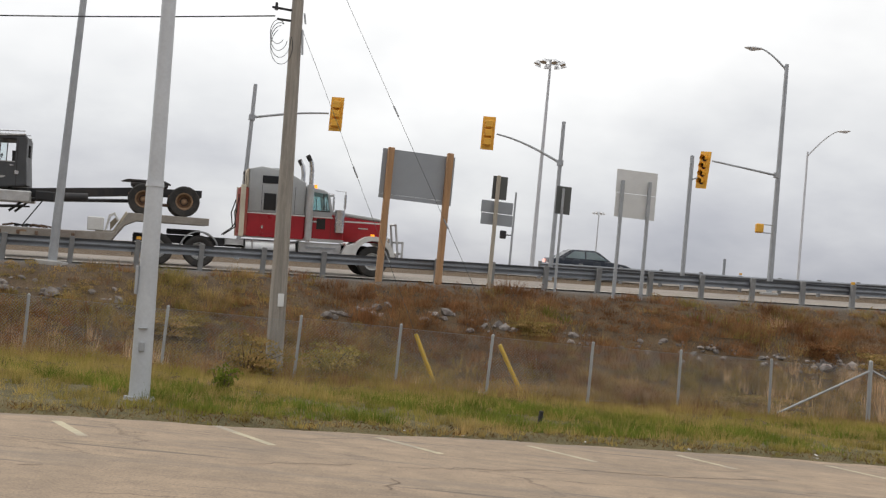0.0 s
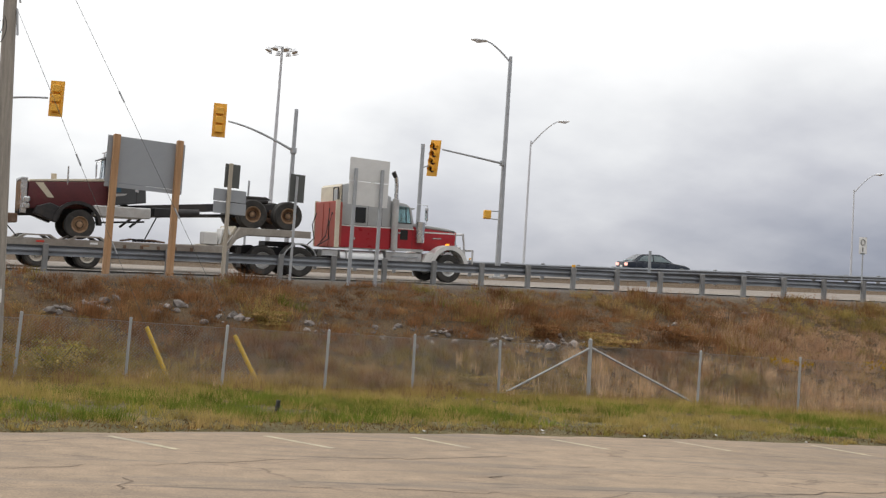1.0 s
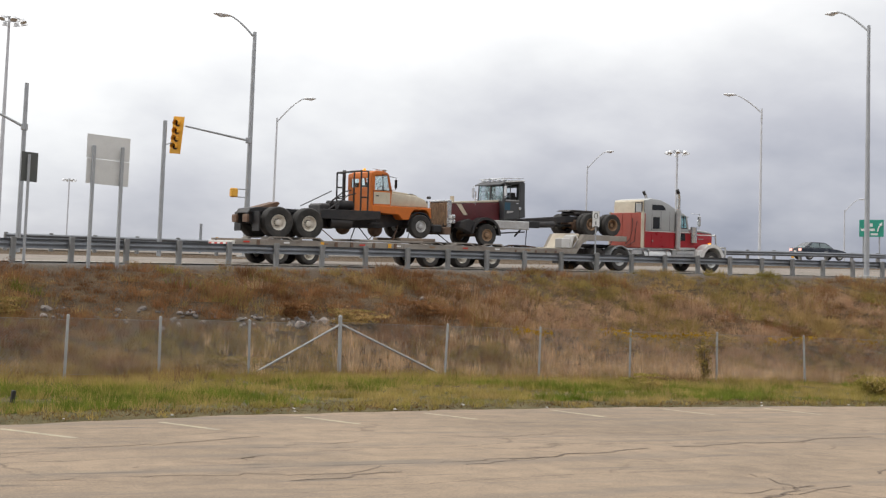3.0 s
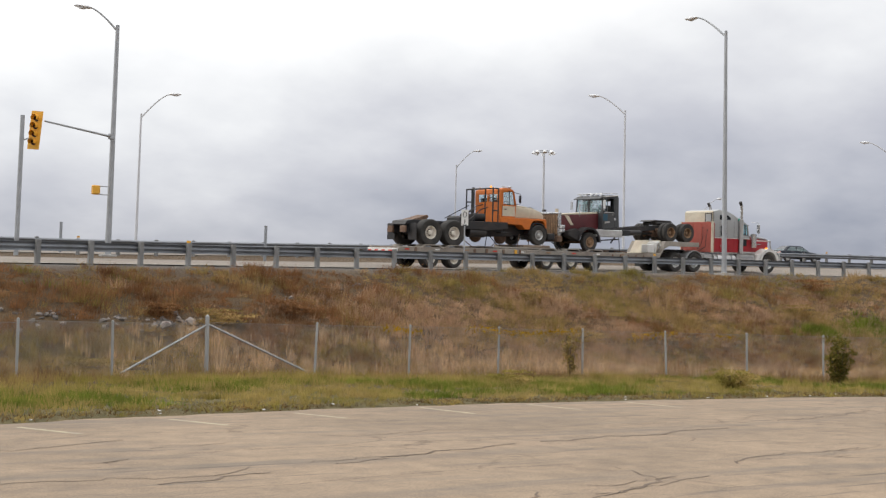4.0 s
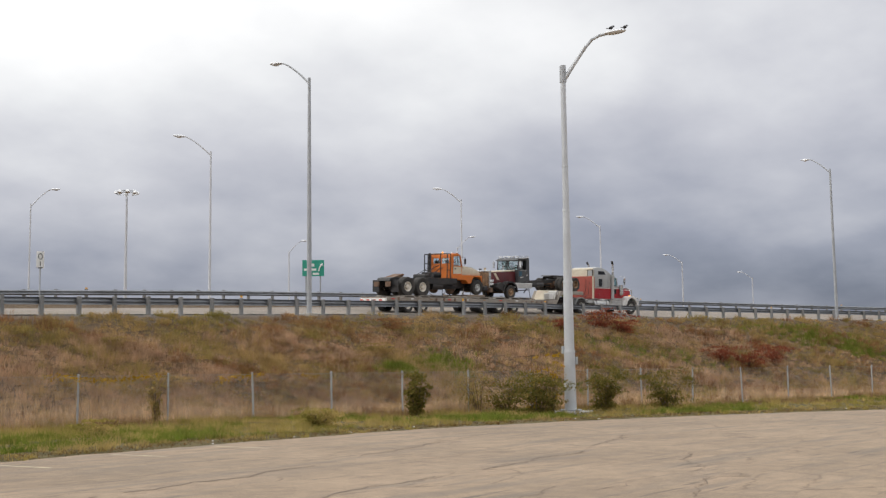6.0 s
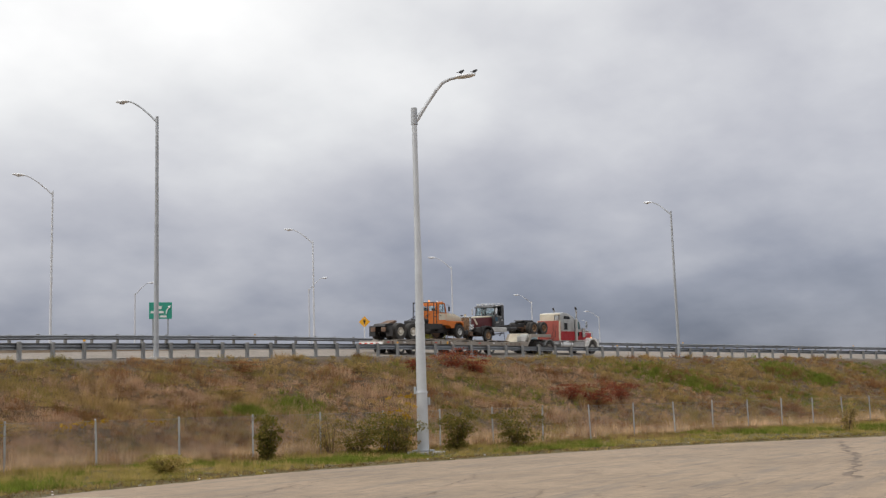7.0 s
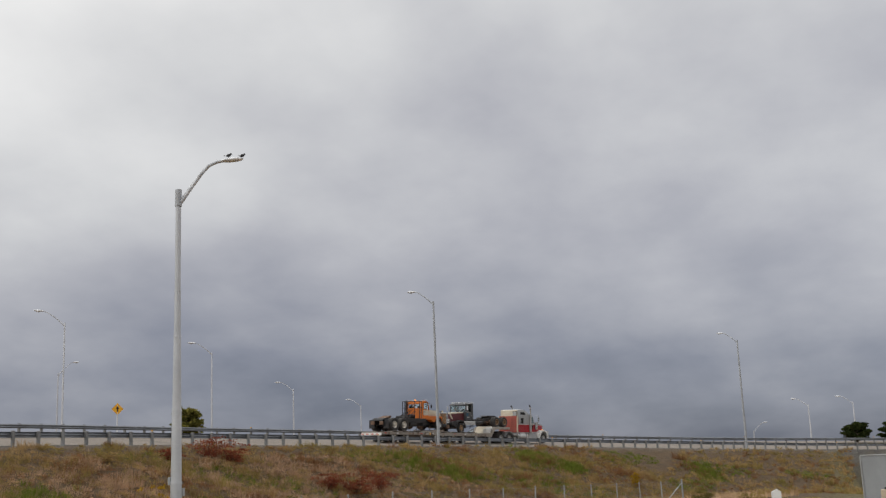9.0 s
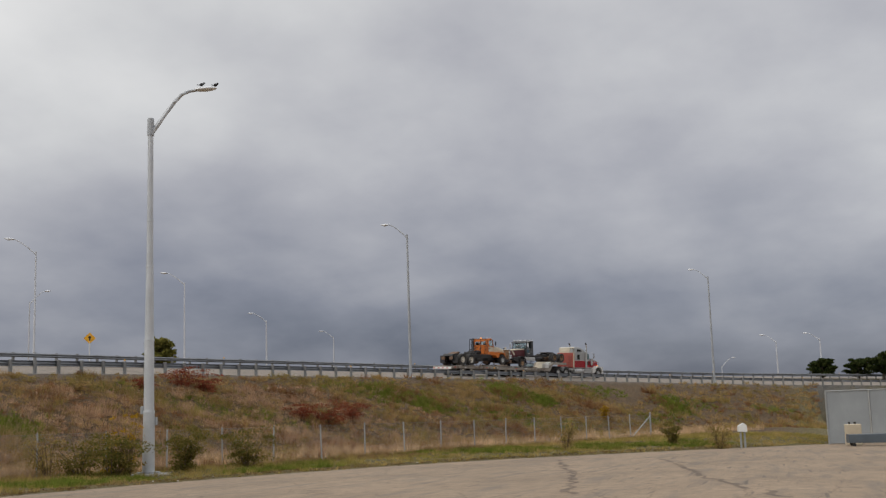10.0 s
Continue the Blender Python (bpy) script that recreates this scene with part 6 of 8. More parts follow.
def build_dark_truck():
    t = thing("old_tractor_truck", "old charcoal and maroon day-cab truck chained backwards on the trailer", "truck")
    for s in SIDES:
        slabbed("frame_rail", t, BLACK, [(-13.8, 1.62), (-13.8, 1.86), (-9.5, 2.22), (-6.6, 2.46), (-4.4, 2.52), (-4.4, 2.28), (-6.6, 2.20), (-9.5, 1.94)], *sorted((s * 0.40, s * 0.48)), 0.01)
    for xx in (-12.5, -10.4, -8.6, -7.3, -5.5):
        boxed("cross_member", t, BLACK, xx - 0.06, xx + 0.06, -0.42, 0.42, 1.85 + (xx + 13) * 0.06, 2.02 + (xx + 13) * 0.06, 0.01)
    # nose
    hood = slabbed("hood", t, MAROON, [(-11.05, 1.98), (-11.05, 2.88), (-13.55, 2.72), (-13.58, 1.85)], -0.72, 0.72, 0.06, "faded maroon hood")
    slabbed("hood_top", hood, CREAM_PAINT, [(-11.1, 2.885), (-13.55, 2.725), (-13.5, 2.80), (-11.1, 2.98)], -0.68, 0.68, 0.02, "cream hood top")
    for s in SIDES:
        bm = bmesh.new()
        slab(bm, [(-13.35, 2.72), (-13.1, 2.72), (-12.75, 2.25), (-12.95, 2.25)], s * 0.722, s * 0.732)
        part("hood_flash", bm, CREAM_PAINT, hood)
    gr = boxed("grille", t, RUSTY, -13.75, -13.6, -0.72, 0.72, 1.70, 2.80, 0.04, "tall tarnished grille")
    for k in range(10):
        boxed("bar", gr, RIM_RUST, -13.785, -13.75, -0.66 + k * 0.137, -0.59 + k * 0.137, 1.78, 2.72, 0.004)
    boxed("bumper", t, RUSTY, -14.2, -13.88, -1.2, 1.2, 1.38, 1.68, 0.03, "rusty steel bumper")
    for s in SIDES:
        bm = bmesh.new()
        arch(bm, -12.05, 1.42, 0.66, 0.76, s * 0.60, s * 1.18, 0, 175)
        part("front_fender", bm, BLACK, t, "", True)
        slabbed("fender_nose", t, BLACK, [(-12.62, 1.55), (-12.5, 1.92), (-12.9, 2.08), (-13.3, 1.95), (-13.4, 1.72), (-12.7, 1.45)], *sorted((s * 0.6, s * 1.1)), 0.03)
        for zz in (1.86, 2.06):
            hl = boxed("headlight", t, CHROME, -13.70, -13.50, s * 0.86 - 0.10, s * 0.86 + 0.10, zz, zz + 0.17, 0.03)
            boxed("lens", hl, LAMP_GLASS, -13.712, -13.702, s * 0.86 - 0.08, s * 0.86 + 0.08, zz + 0.02, zz + 0.15, 0)
        boxed("side_tank", t, ALLOY, -11.55, -9.72, *sorted((s * 0.62, s * 1.12)), 1.72, 2.08, 0.03, "dull aluminium side tank")
        tubed("step_bar", t, BLACK, (-11.4, s * 1.0, 1.52), (-9.9, s * 1.0, 1.62), 0.03)
        tubed("hanger", t, BLACK, (-9.7, s * 0.8, 1.98), (-10.35, s * 0.9, 1.42), 0.04)
    cab = slabbed("cab", t, CHARCOAL, [(-11.02, 2.1), (-11.09, 2.96), (-9.91, 3.0), (-9.86, 2.25)], -1.0, 1.0, 0.04, "charcoal cab")
    slabbed("cab_roof", cab, CHARCOAL, [(-11.06, 3.66), (-11.0, 3.78), (-10.8, 3.84), (-10.1, 3.88), (-9.95, 3.80), (-9.93, 3.70)], -0.99, 0.99, 0.04)
    slabbed("roof_visor", cab, CHARCOAL, [(-10.98, 3.70), (-11.26, 3.62), (-11.26, 3.66), (-10.98, 3.78)], -0.98, 0.98, 0.0)
    for y0, y1 in ((-0.90, -0.03), (0.03, 0.90)):
        pane("windscreen", cab, CLEAR_GLASS, ((-11.085, y0, 2.96), (-11.085, y1, 2.96), (-11.035, y1, 3.68), (-11.035, y0, 3.68)))
    boxed("windscreen_divider", cab, CHARCOAL, -11.10, -11.03, -0.03, 0.03, 2.95, 3.68, 0.0)
    for y0, y1, z0, z1 in ((-0.95, -0.42, 2.96, 3.74), (0.42, 0.95, 2.96, 3.74), (-0.42, 0.42, 2.96, 3.18), (-0.42, 0.42, 3.58, 3.74)):
        boxed("back_wall", cab, CHARCOAL, -9.97, -9.92, y0, y1, z0, z1, 0)
    cab_fittings(cab, -10.28, -10.78, 3.0)
    for s in SIDES:
        slabbed("pillar", cab, CHARCOAL, [(-11.09, 2.95), (-11.04, 3.70), (-10.96, 3.70), (-11.0, 2.95)], *sorted((s * 0.92, s * 1.0)), 0.01)
        slabbed("vent_bar", cab, CHARCOAL, [(-10.74, 2.95), (-10.72, 3.72), (-10.69, 3.72), (-10.71, 2.95)], *sorted((s * 0.97, s * 1.0)), 0)
        slabbed("pillar", cab, CHARCOAL, [(-10.26, 2.95), (-10.24, 3.74), (-9.94, 3.76), (-9.92, 2.95)], *sorted((s * 0.93, s * 1.0)), 0.01)
        slabbed("vent_window", cab, CLEAR_GLASS, [(-11.0, 2.97), (-10.95, 3.69), (-10.73, 3.70), (-10.74, 2.97)], *sorted((s * 0.98, s * 0.988)), 0)
        slabbed("door_seam", cab, BLACK, [(-10.98, 2.2), (-10.96, 2.2), (-10.93, 3.66), (-10.95, 3.66)], *sorted((s * 1.001, s * 1.006)), 0)
        slabbed("door_seam", cab, BLACK, [(-10.20, 2.2), (-10.18, 2.2), (-10.18, 3.66), (-10.20, 3.66)], *sorted((s * 1.001, s * 1.006)), 0)
        boxed("paint_patch", cab, BLUE_PATCH, -11.0, -10.70, *sorted((s * 1.002, s * 1.007)), 2.55, 2.88, 0)
        boxed("fuel_cap", cab, CHROME, -10.25, -10.12, *sorted((s * 1.002, s * 1.02)), 2.58, 2.70, 0.005)
    for k in range(5):
        boxed("roof_lamp", cab, CHROME, -11.0, -10.82, -0.8 + 0.4 * k - 0.08, -0.8 + 0.4 * k + 0.08, 3.76, 3.90, 0.03)
    for s in SIDES:
        tubed("drip_rail", cab, ALLOY, (-11.0, s * 1.0, 3.76), (-9.97, s * 1.0, 3.86), 0.03)
        boxed("window_trim", cab, ALLOY, -10.96, -10.26, *sorted((s * 1.001, s * 1.016)), 2.96, 2.99, 0)
    tubed("horn", cab, CHROME, (-10.9, 0.35, 3.93), (-10.35, 0.35, 3.93), 0.05, 0.03)
    tubed("roof_bar", cab, CHROME, (-11.02, -0.95, 3.92), (-11.02, 0.95, 3.92), 0.022)
    for s in SIDES:
        tubed("roof_bar", cab, CHROME, (-11.02, s * 0.95, 3.92), (-10.0, s * 0.95, 3.97), 0.02)
        bm = bmesh.new()
        bend(bm, [(-11.05, s * 1.0, 3.05), (-11.16, s * 1.22, 3.05), (-11.16, s * 1.24, 3.62), (-11.02, s * 1.0, 3.66)], 0.016, 6)
        mr = part("mirror_bracket", bm, CHROME, t)
        boxed("mirror", mr, CHROME, -11.18, -11.14, s * 1.24 - 0.09, s * 1.24 + 0.09, 3.12, 3.56, 0.015)
        boxed("grille_side", t, CHROME, -13.78, -13.58, s * 0.72 - 0.04, s * 0.72 + 0.04, 1.70, 2.80, 0.02)
        boxed("door_handle", cab, CHROME, -10.40, -10.28, *sorted((s * 1.002, s * 1.03)), 2.84, 2.88, 0.005)
        slabbed("paint_scuff", cab, ALLOY, [(-10.90, 2.40), (-10.55, 2.46), (-10.50, 2.52), (-10.86, 2.50)], *sorted((s * 1.0015, s * 1.0045)), 0)
        boxed("battery_box", t, BLACK, -9.6, -9.0, *sorted((s * 0.52, s * 0.95)), 1.82, 2.12, 0.03)
        tubed("brake_chamber", t, RUSTY, (-5.9, s * 0.35, 2.35), (-5.6, s * 0.35, 2.42), 0.10)
        boxed("torque_rod", t, RUSTY, -6.2, -5.0, s * 0.62 - 0.04, s * 0.62 + 0.04, 1.92, 2.0, 0.01)
    boxed("grille_crown", t, CHROME, -13.79, -13.57, -0.76, 0.76, 2.78, 2.86, 0.02, "chrome grille crown")
    tubed("mirror_arm", t, CHROME, (-12.35, -0.70, 2.70), (-12.35, -0.72, 3.30), 0.025)
    tubed("air_intake", t, CREAM_PAINT, (-12.6, 0.75, 2.6), (-12.6, 0.75, 3.1), 0.09)
    # running gear
    boxed("fifth_wheel", t, BLACK, -6.7, -5.5, -0.5, 0.5, 2.50, 2.66, 0.05)
    slabbed("fifth_wheel_plate", t, BLACK, [(-7.0, 2.66), (-6.8, 2.74), (-5.6, 2.74), (-5.4, 2.64)], -0.48, 0.48, 0.02)
    tubed("air_tank", t, BLACK, (-8.9, -0.62, 1.98), (-8.0, -0.62, 2.02), 0.14)
    tubed("drive_shaft", t, BLACK, (-10.5, 0, 1.8), (-6.2, 0, 2.05), 0.06)
    for xx, zz in ((-6.26, 2.09), (-4.98, 2.10)):
        tubed("axle", t, RUSTY, (xx, -0.85, zz), (xx, 0.85, zz), 0.12)
        bm = bmesh.new()
        bmesh.ops.create_uvsphere(bm, u_segments=12, v_segments=8, radius=0.26, matrix=Matrix.Translation((xx, 0, zz)))
        part("differential", bm, RUSTY, t, smooth=True)
        boxed("spring_pack", t, RUSTY, xx - 0.5, xx + 0.5, -0.62, -0.50, zz + 0.08, zz + 0.20, 0.02)
        boxed("spring_pack", t, RUSTY, xx - 0.5, xx + 0.5, 0.50, 0.62, zz + 0.08, zz + 0.20, 0.02)
        for s in SIDES:
            wheel(t, xx, s * 0.78, zz, 0.50, 0.27, RIM_RUST, out=s)
            wheel(t, xx, s * 1.08, zz, 0.50, 0.27, RIM_RUST, out=s, deep=True)
    tubed("front_axle", t, RUSTY, (-11.97, -0.85, 1.42), (-11.97, 0.85, 1.42), 0.07)
    for s in SIDES:
        wheel(t, -11.97, s * 1.0, 1.42, 0.48, 0.28, RIM_RUST, out=s)
    return t


def build_orange_truck():
    t = thing("old_tractor_truck", "old orange and white heavy truck chained on the trailer's rear", "truck")
    for s in SIDES:
        slabbed("frame_rail", t, BLACK, [(-22.85, 1.55), (-22.85, 1.95), (-21.5, 2.02), (-14.9, 2.15), (-14.9, 1.82), (-17.0, 1.55), (-20.0, 1.50)], *sorted((s * 0.40, s * 0.52)), 0.01)
    slabbed("side_box", t, BLACK, [(-20.0, 1.84), (-20.0, 2.20), (-17.3, 2.22), (-17.3, 1.90), (-18.4, 1.80)], -1.08, -0.55, 0.02)
    slabbed("side_box", t, BLACK, [(-20.0, 1.84), (-20.0, 2.20), (-17.3, 2.22), (-17.3, 1.90), (-18.4, 1.80)], 0.55, 1.08, 0.02)
    for s in SIDES:
        tubed("fuel_tank", t, BLACK, (-19.5, s * 0.82, 1.70), (-18.55, s * 0.82, 1.70), 0.24, n=16)
        boxed("step", t, BLACK, -17.7, -17.2, *sorted((s * 0.7, s * 1.05)), 1.70, 1.76, 0.01)
        boxed("step_hanger", t, BLACK, -17.5, -17.44, *sorted((s * 0.98, s * 1.02)), 1.70, 2.0, 0.005)
        tubed("tie_chain", t, RUSTY, (-16.2, s * 0.6, 1.7), (-16.7, s * 1.05, 1.02), 0.02, n=6)
        tubed("tie_chain", t, RUSTY, (-19.9, s * 0.5, 1.6), (-19.4, s * 1.05, 1.02), 0.02, n=6)
    hood = slabbed("hood", t, CREAM_PAINT, [(-16.9, 2.46), (-16.9, 3.02), (-15.5, 2.92), (-15.1, 2.80), (-14.93, 2.62), (-14.92, 2.46)], -0.90, 0.90, 0.07, "cream-white hood side")
    slabbed("hood_top", hood, ORANGE, [(-16.9, 3.025), (-15.5, 2.925), (-15.2, 2.85), (-15.4, 2.96), (-15.9, 3.05), (-16.9, 3.14)], -0.42, 0.42, 0.03, "orange hood top")
    slabbed("hood_crown", hood, CREAM_PAINT, [(-16.9, 3.022), (-15.5, 2.922), (-15.2, 2.84), (-15.4, 2.94), (-15.9, 3.03), (-16.9, 3.12)], -0.74, 0.74, 0.05, "cream hood top")
    slabbed("fender_panel", hood, ORANGE, [(-17.7, 2.16), (-17.7, 2.455), (-14.90, 2.455), (-14.86, 2.02), (-14.95, 2.02), (-14.99, 2.22), (-15.12, 2.35), (-15.68, 2.35), (-15.84, 2.20), (-15.95, 1.92), (-16.25, 1.92), (-16.45, 2.12)],
            -1.06, 1.06, 0.03, "orange fender")
    for s in SIDES:
        slabbed("hood_vent", hood, SIGN_DARK, [(-16.3, 2.70), (-15.7, 2.78), (-15.55, 2.72), (-16.2, 2.62)], *sorted((s * 0.882, s * 0.892)), 0)
        boxed("hood_latch", hood, BLACK, -16.9, -16.8, *sorted((s * 0.882, s * 0.90)), 2.76, 2.82, 0.004)
        boxed("turn_lamp", hood, BLACK, -14.98, -14.86, *sorted((s * 0.80, s * 1.0)), 2.84, 2.94, 0.02)
        bm = bmesh.new()
        arch(bm, -15.40, 1.67, 0.56, 0.60, s * 0.66, s * 1.05, 5, 175)
        part("wheel_liner", bm, BLACK, t, "", True)
    boxed("grille", t, BLACK, -14.90, -14.82, -0.7, 0.7, 2.05, 2.75, 0.03)
    boxed("bumper", t, BLACK, -14.80, -14.35, -1.1, 1.1, 1.45, 1.78, 0.04, "black steel bumper")
    cab = slabbed("cab", t, ORANGE, [(-17.70, 2.16), (-17.72, 3.06), (-16.74, 3.06), (-16.82, 2.16)], -1.0, 1.0, 0.04, "faded orange cab")
    slabbed("cab_roof", cab, ORANGE, [(-17.74, 3.62), (-17.72, 3.78), (-17.5, 3.86), (-17.2, 3.86), (-16.96, 3.80), (-16.90, 3.70)], -0.99, 0.99, 0.05)
    slabbed("door_band", cab, CREAM_PAINT, [(-17.60, 2.52), (-17.60, 3.0), (-16.84, 3.0), (-16.84, 2.52)], -1.008, 1.008, 0.0)
    pane("windscreen", cab, CLEAR_GLASS, ((-16.755, -0.90, 3.06), (-16.755, 0.90, 3.06), (-16.93, 0.88, 3.72), (-16.93, -0.88, 3.72)))
    cab_fittings(cab, -17.52, -17.08, 3.06)
    for y0, y1, z0, z1 in ((-0.95, -0.74, 3.04, 3.70), (0.74, 0.95, 3.04, 3.70), (-0.74, 0.74, 3.04, 3.20), (-0.74, 0.74, 3.56, 3.70), (-0.05, 0.05, 3.2, 3.56)):
        boxed("back_wall", cab, ORANGE, -17.73, -17.68, y0, y1, z0, z1, 0)
    for yy in (-0.74, 0.05):
        boxed("rear_window", cab, CLEAR_GLASS, -17.712, -17.704, yy, yy + 0.69, 3.20, 3.56, 0.0)
    for s in SIDES:
        slabbed("pillar", cab, ORANGE, [(-16.74, 3.05), (-16.92, 3.74), (-17.0, 3.74), (-16.84, 3.05)], *sorted((s * 0.93, s * 1.0)), 0.01)
        slabbed("pillar", cab, ORANGE, [(-17.56, 3.05), (-17.56, 3.78), (-17.73, 3.74), (-17.73, 3.05)], *sorted((s * 0.93, s * 1.0)), 0.01)
        slabbed("vent_bar", cab, BLACK, [(-17.14, 3.05), (-17.20, 3.74), (-17.23, 3.74), (-17.17, 3.05)], *sorted((s * 0.975, s * 1.0)), 0)
        slabbed("side_window", cab, CLEAR_GLASS, [(-17.55, 3.05), (-17.55, 3.75), (-16.98, 3.73), (-16.83, 3.05)], *sorted((s * 0.975, s * 0.983)), 0)
        slabbed("door_seam", cab, MAROON, [(-17.63, 2.25), (-17.63, 3.05), (-17.61, 3.05), (-17.61, 2.25)], *sorted((s * 1.002, s * 1.009)), 0)
        boxed("door_handle", cab, BLACK, -17.50, -17.38, *sorted((s * 1.009, s * 1.035)), 2.82, 2.87, 0.005)
        bm = bmesh.new()
        bend(bm, [(-16.85, s * 1.0, 3.1), (-16.70, s * 1.2, 3.12), (-16.70, s * 1.2, 3.6), (-16.92, s * 1.0, 3.66)], 0.016, 6)
        mr = part("mirror_bracket", bm, BLACK, t)
        boxed("mirror", mr, BLACK, -16.72, -16.68, s * 1.2 - 0.08, s * 1.2 + 0.08, 3.18, 3.52, 0.01)
        tubed("roof_rail", cab, CHROME, (-17.60, s * 0.9, 3.93), (-16.98, s * 0.9, 3.90), 0.018)
    for yy in (-0.8, -0.3, 0.3, 0.8):
        boxed("roof_lamp", cab, CHROME, -17.12, -16.95, yy - 0.06, yy + 0.06, 3.85, 3.96, 0.03)
    tubed("beacon", cab, AMBER, (-17.4, 0.2, 3.86), (-17.4, 0.2, 4.0), 0.06, 0.05)
    # headache rack and gear behind the cab
    rack = tubed("rack", t, BLACK, (-18.22, -1.05, 3.80), (-18.22, 1.05, 3.80), 0.04)
    for yy in (-1.05, -0.45, 0.45, 1.05):
        tubed("rack_upright", rack, BLACK, (-18.22, yy, 2.1), (-18.22, yy, 3.80), 0.035)
    for s in SIDES:
        for zz in (3.80, 3.2, 2.75):
            tubed("rack_rail", rack, BLACK, (-18.22, s * 1.05, zz), (-17.90, s * 1.05, zz), 0.03)
        tubed("rack_upright", rack, BLACK, (-17.90, s * 1.05, 2.1), (-17.90, s * 1.05, 3.82), 0.035)
        tubed("air_tank", t, BLACK, (-18.95, s * 0.42, 2.42), (-18.3, s * 0.42, 2.42), 0.19)
        boxed("mud_flap", t, BLACK, -22.65, -22.6, *sorted((s * 0.55, s * 1.2)), 1.25, 2.0, 0.01)
        boxed("rear_lamp_box", t, RUSTY, -22.95, -22.85, *sorted((s * 0.30, s * 0.75)), 1.58, 1.88, 0.02)
    tubed("exhaust_pipe", t, BLACK, (-18.05, 0.75, 2.2), (-18.05, 0.75, 3.9), 0.07)
    tubed("stowed_bar", t, BLACK, (-20.6, -0.5, 2.3), (-19.3, -0.6, 2.95), 0.02)
    boxed("winch", t, BLACK, -19.75, -19.3, -0.6, 0.6, 2.1, 2.45, 0.08)
    for yy, zz in ((-0.7, 2.9), (-0.3, 3.05), (0.2, 2.85)):
        bm = bmesh.new()
        bend(bm, [(-18.25, yy, zz), (-18.6, yy + 0.05, zz - 0.1), (-19.1, yy, zz - 0.45), (-19.5, yy - 0.05, 2.2)], 0.025, 6)
        part("hose", bm, BLACK, t)
    slabbed("fifth_wheel_plate", t, RUSTY, [(-22.45, 2.12), (-22.3, 2.20), (-21.55, 2.42), (-21.45, 2.36), (-21.6, 2.18)], -0.45, 0.45, 0.02)
    slabbed("rear_deck", t, BLACK, [(-22.85, 1.95), (-22.75, 2.12), (-22.4, 2.18), (-20.3, 2.15), (-20.3, 2.02)], -0.6, 0.6, 0.02)
    tubed("drive_shaft", t, RUSTY, (-17.2, 0, 1.6), (-20.5, 0, 1.54), 0.07)
    for xx, zz in ((-17.0, 1.5), (-18.5, 1.55)):
        bm = bmesh.new()
        bmesh.ops.create_uvsphere(bm, u_segments=10, v_segments=6, radius=0.32, matrix=Matrix.Translation((xx, -0.1, zz)))
        part("gearbox", bm, RUSTY, t, smooth=True)
    for xx in (-20.54, -21.84):
        tubed("axle", t, BLACK, (xx, -0.85, 1.54), (xx, 0.85, 1.54), 0.13)
        for s in SIDES:
            wheel(t, xx, s * 0.98, 1.60, 0.61, 0.55, RIM_WHITE, out=s, rr=0.50)
    tubed("front_axle", t, BLACK, (-15.4, -0.85, 1.67), (-15.4, 0.85, 1.67), 0.08)
    for s in SIDES:
        wheel(t, -15.4, s * 1.0, 1.67, 0.49, 0.30, ALLOY, out=s, rr=0.5)
    return t


def build_car():
    t = thing("sedan_car", "dark navy four-door sedan driving on the far road", "car")
    slabbed("body", t, NAVY, [(-2.18, 0.30), (-2.22, 0.62), (-2.16, 0.96), (-1.75, 1.01), (-1.2, 0.98), (0.85, 0.95), (1.7, 0.84), (2.05, 0.70), (2.14, 0.45), (2.08, 0.26)], -0.9, 0.9, 0.09)
    gh = bmesh.new()
    ring0 = [gh.verts.new(c) for c in ((-1.85, -0.82, 1.0), (1.0, -0.82, 0.92), (1.0, 0.82, 0.92), (-1.85, 0.82, 1.0))]
    ring1 = [gh.verts.new(c) for c in ((-1.12, -0.62, 1.46), (0.22, -0.62, 1.46), (0.22, 0.62, 1.46), (-1.12, 0.62, 1.46))]
    for k in range(4):
        gh.faces.new((ring0[k], ring0[(k + 1) % 4], ring1[(k + 1) % 4], ring1[k]))
    gh.faces.new(ring1)
    bmesh.ops.bevel(gh, geom=gh.edges[:], offset=0.09, segments=3, affect="EDGES")
    cabin = part("cabin", gh, NAVY, t, smooth=True)
    for s in SIDES:
        for pts in ([(-1.50, 1.03), (-1.02, 1.37), (-0.45, 1.38), (-0.45, 1.01)], [(-0.38, 1.01), (-0.38, 1.38), (0.12, 1.37), (0.72, 0.99)]):
            bm = bmesh.new()
            a = [bm.verts.new((x, s * (0.848 - (z - 0.95) * 0.41), z)) for x, z in pts]
            bm.faces.new(a)
            bmesh.ops.solidify(bm, geom=bm.faces[:], thickness=0.01)
            part("side_window", bm, PALE_GLASS, cabin)
        boxed("tail_lamp", t, HEADLIGHT, -2.235, -2.15, s * 0.66 - 0.18, s * 0.66 + 0.18, 0.72, 0.90, 0.01)
        for xx in (-1.4, 1.42):
            wheel(t, xx, s * 0.80, 0.33, 0.33, 0.22, ALLOY, out=s, rr=0.62)
    bm = bmesh.new()
    a = [bm.verts.new(c) for c in ((-1.80, -0.72, 1.045), (-1.80, 0.72, 1.045), (-1.06, 0.55, 1.425), (-1.06, -0.55, 1.425))]
    bm.faces.new(a)
    bmesh.ops.solidify(bm, geom=bm.faces[:], thickness=0.012)
    part("rear_window", bm, PALE_GLASS, cabin)
    boxed("number_plate", t, WHITE_SIGN, -2.235, -2.222, -0.18, 0.18, 0.62, 0.74, 0)
    return t


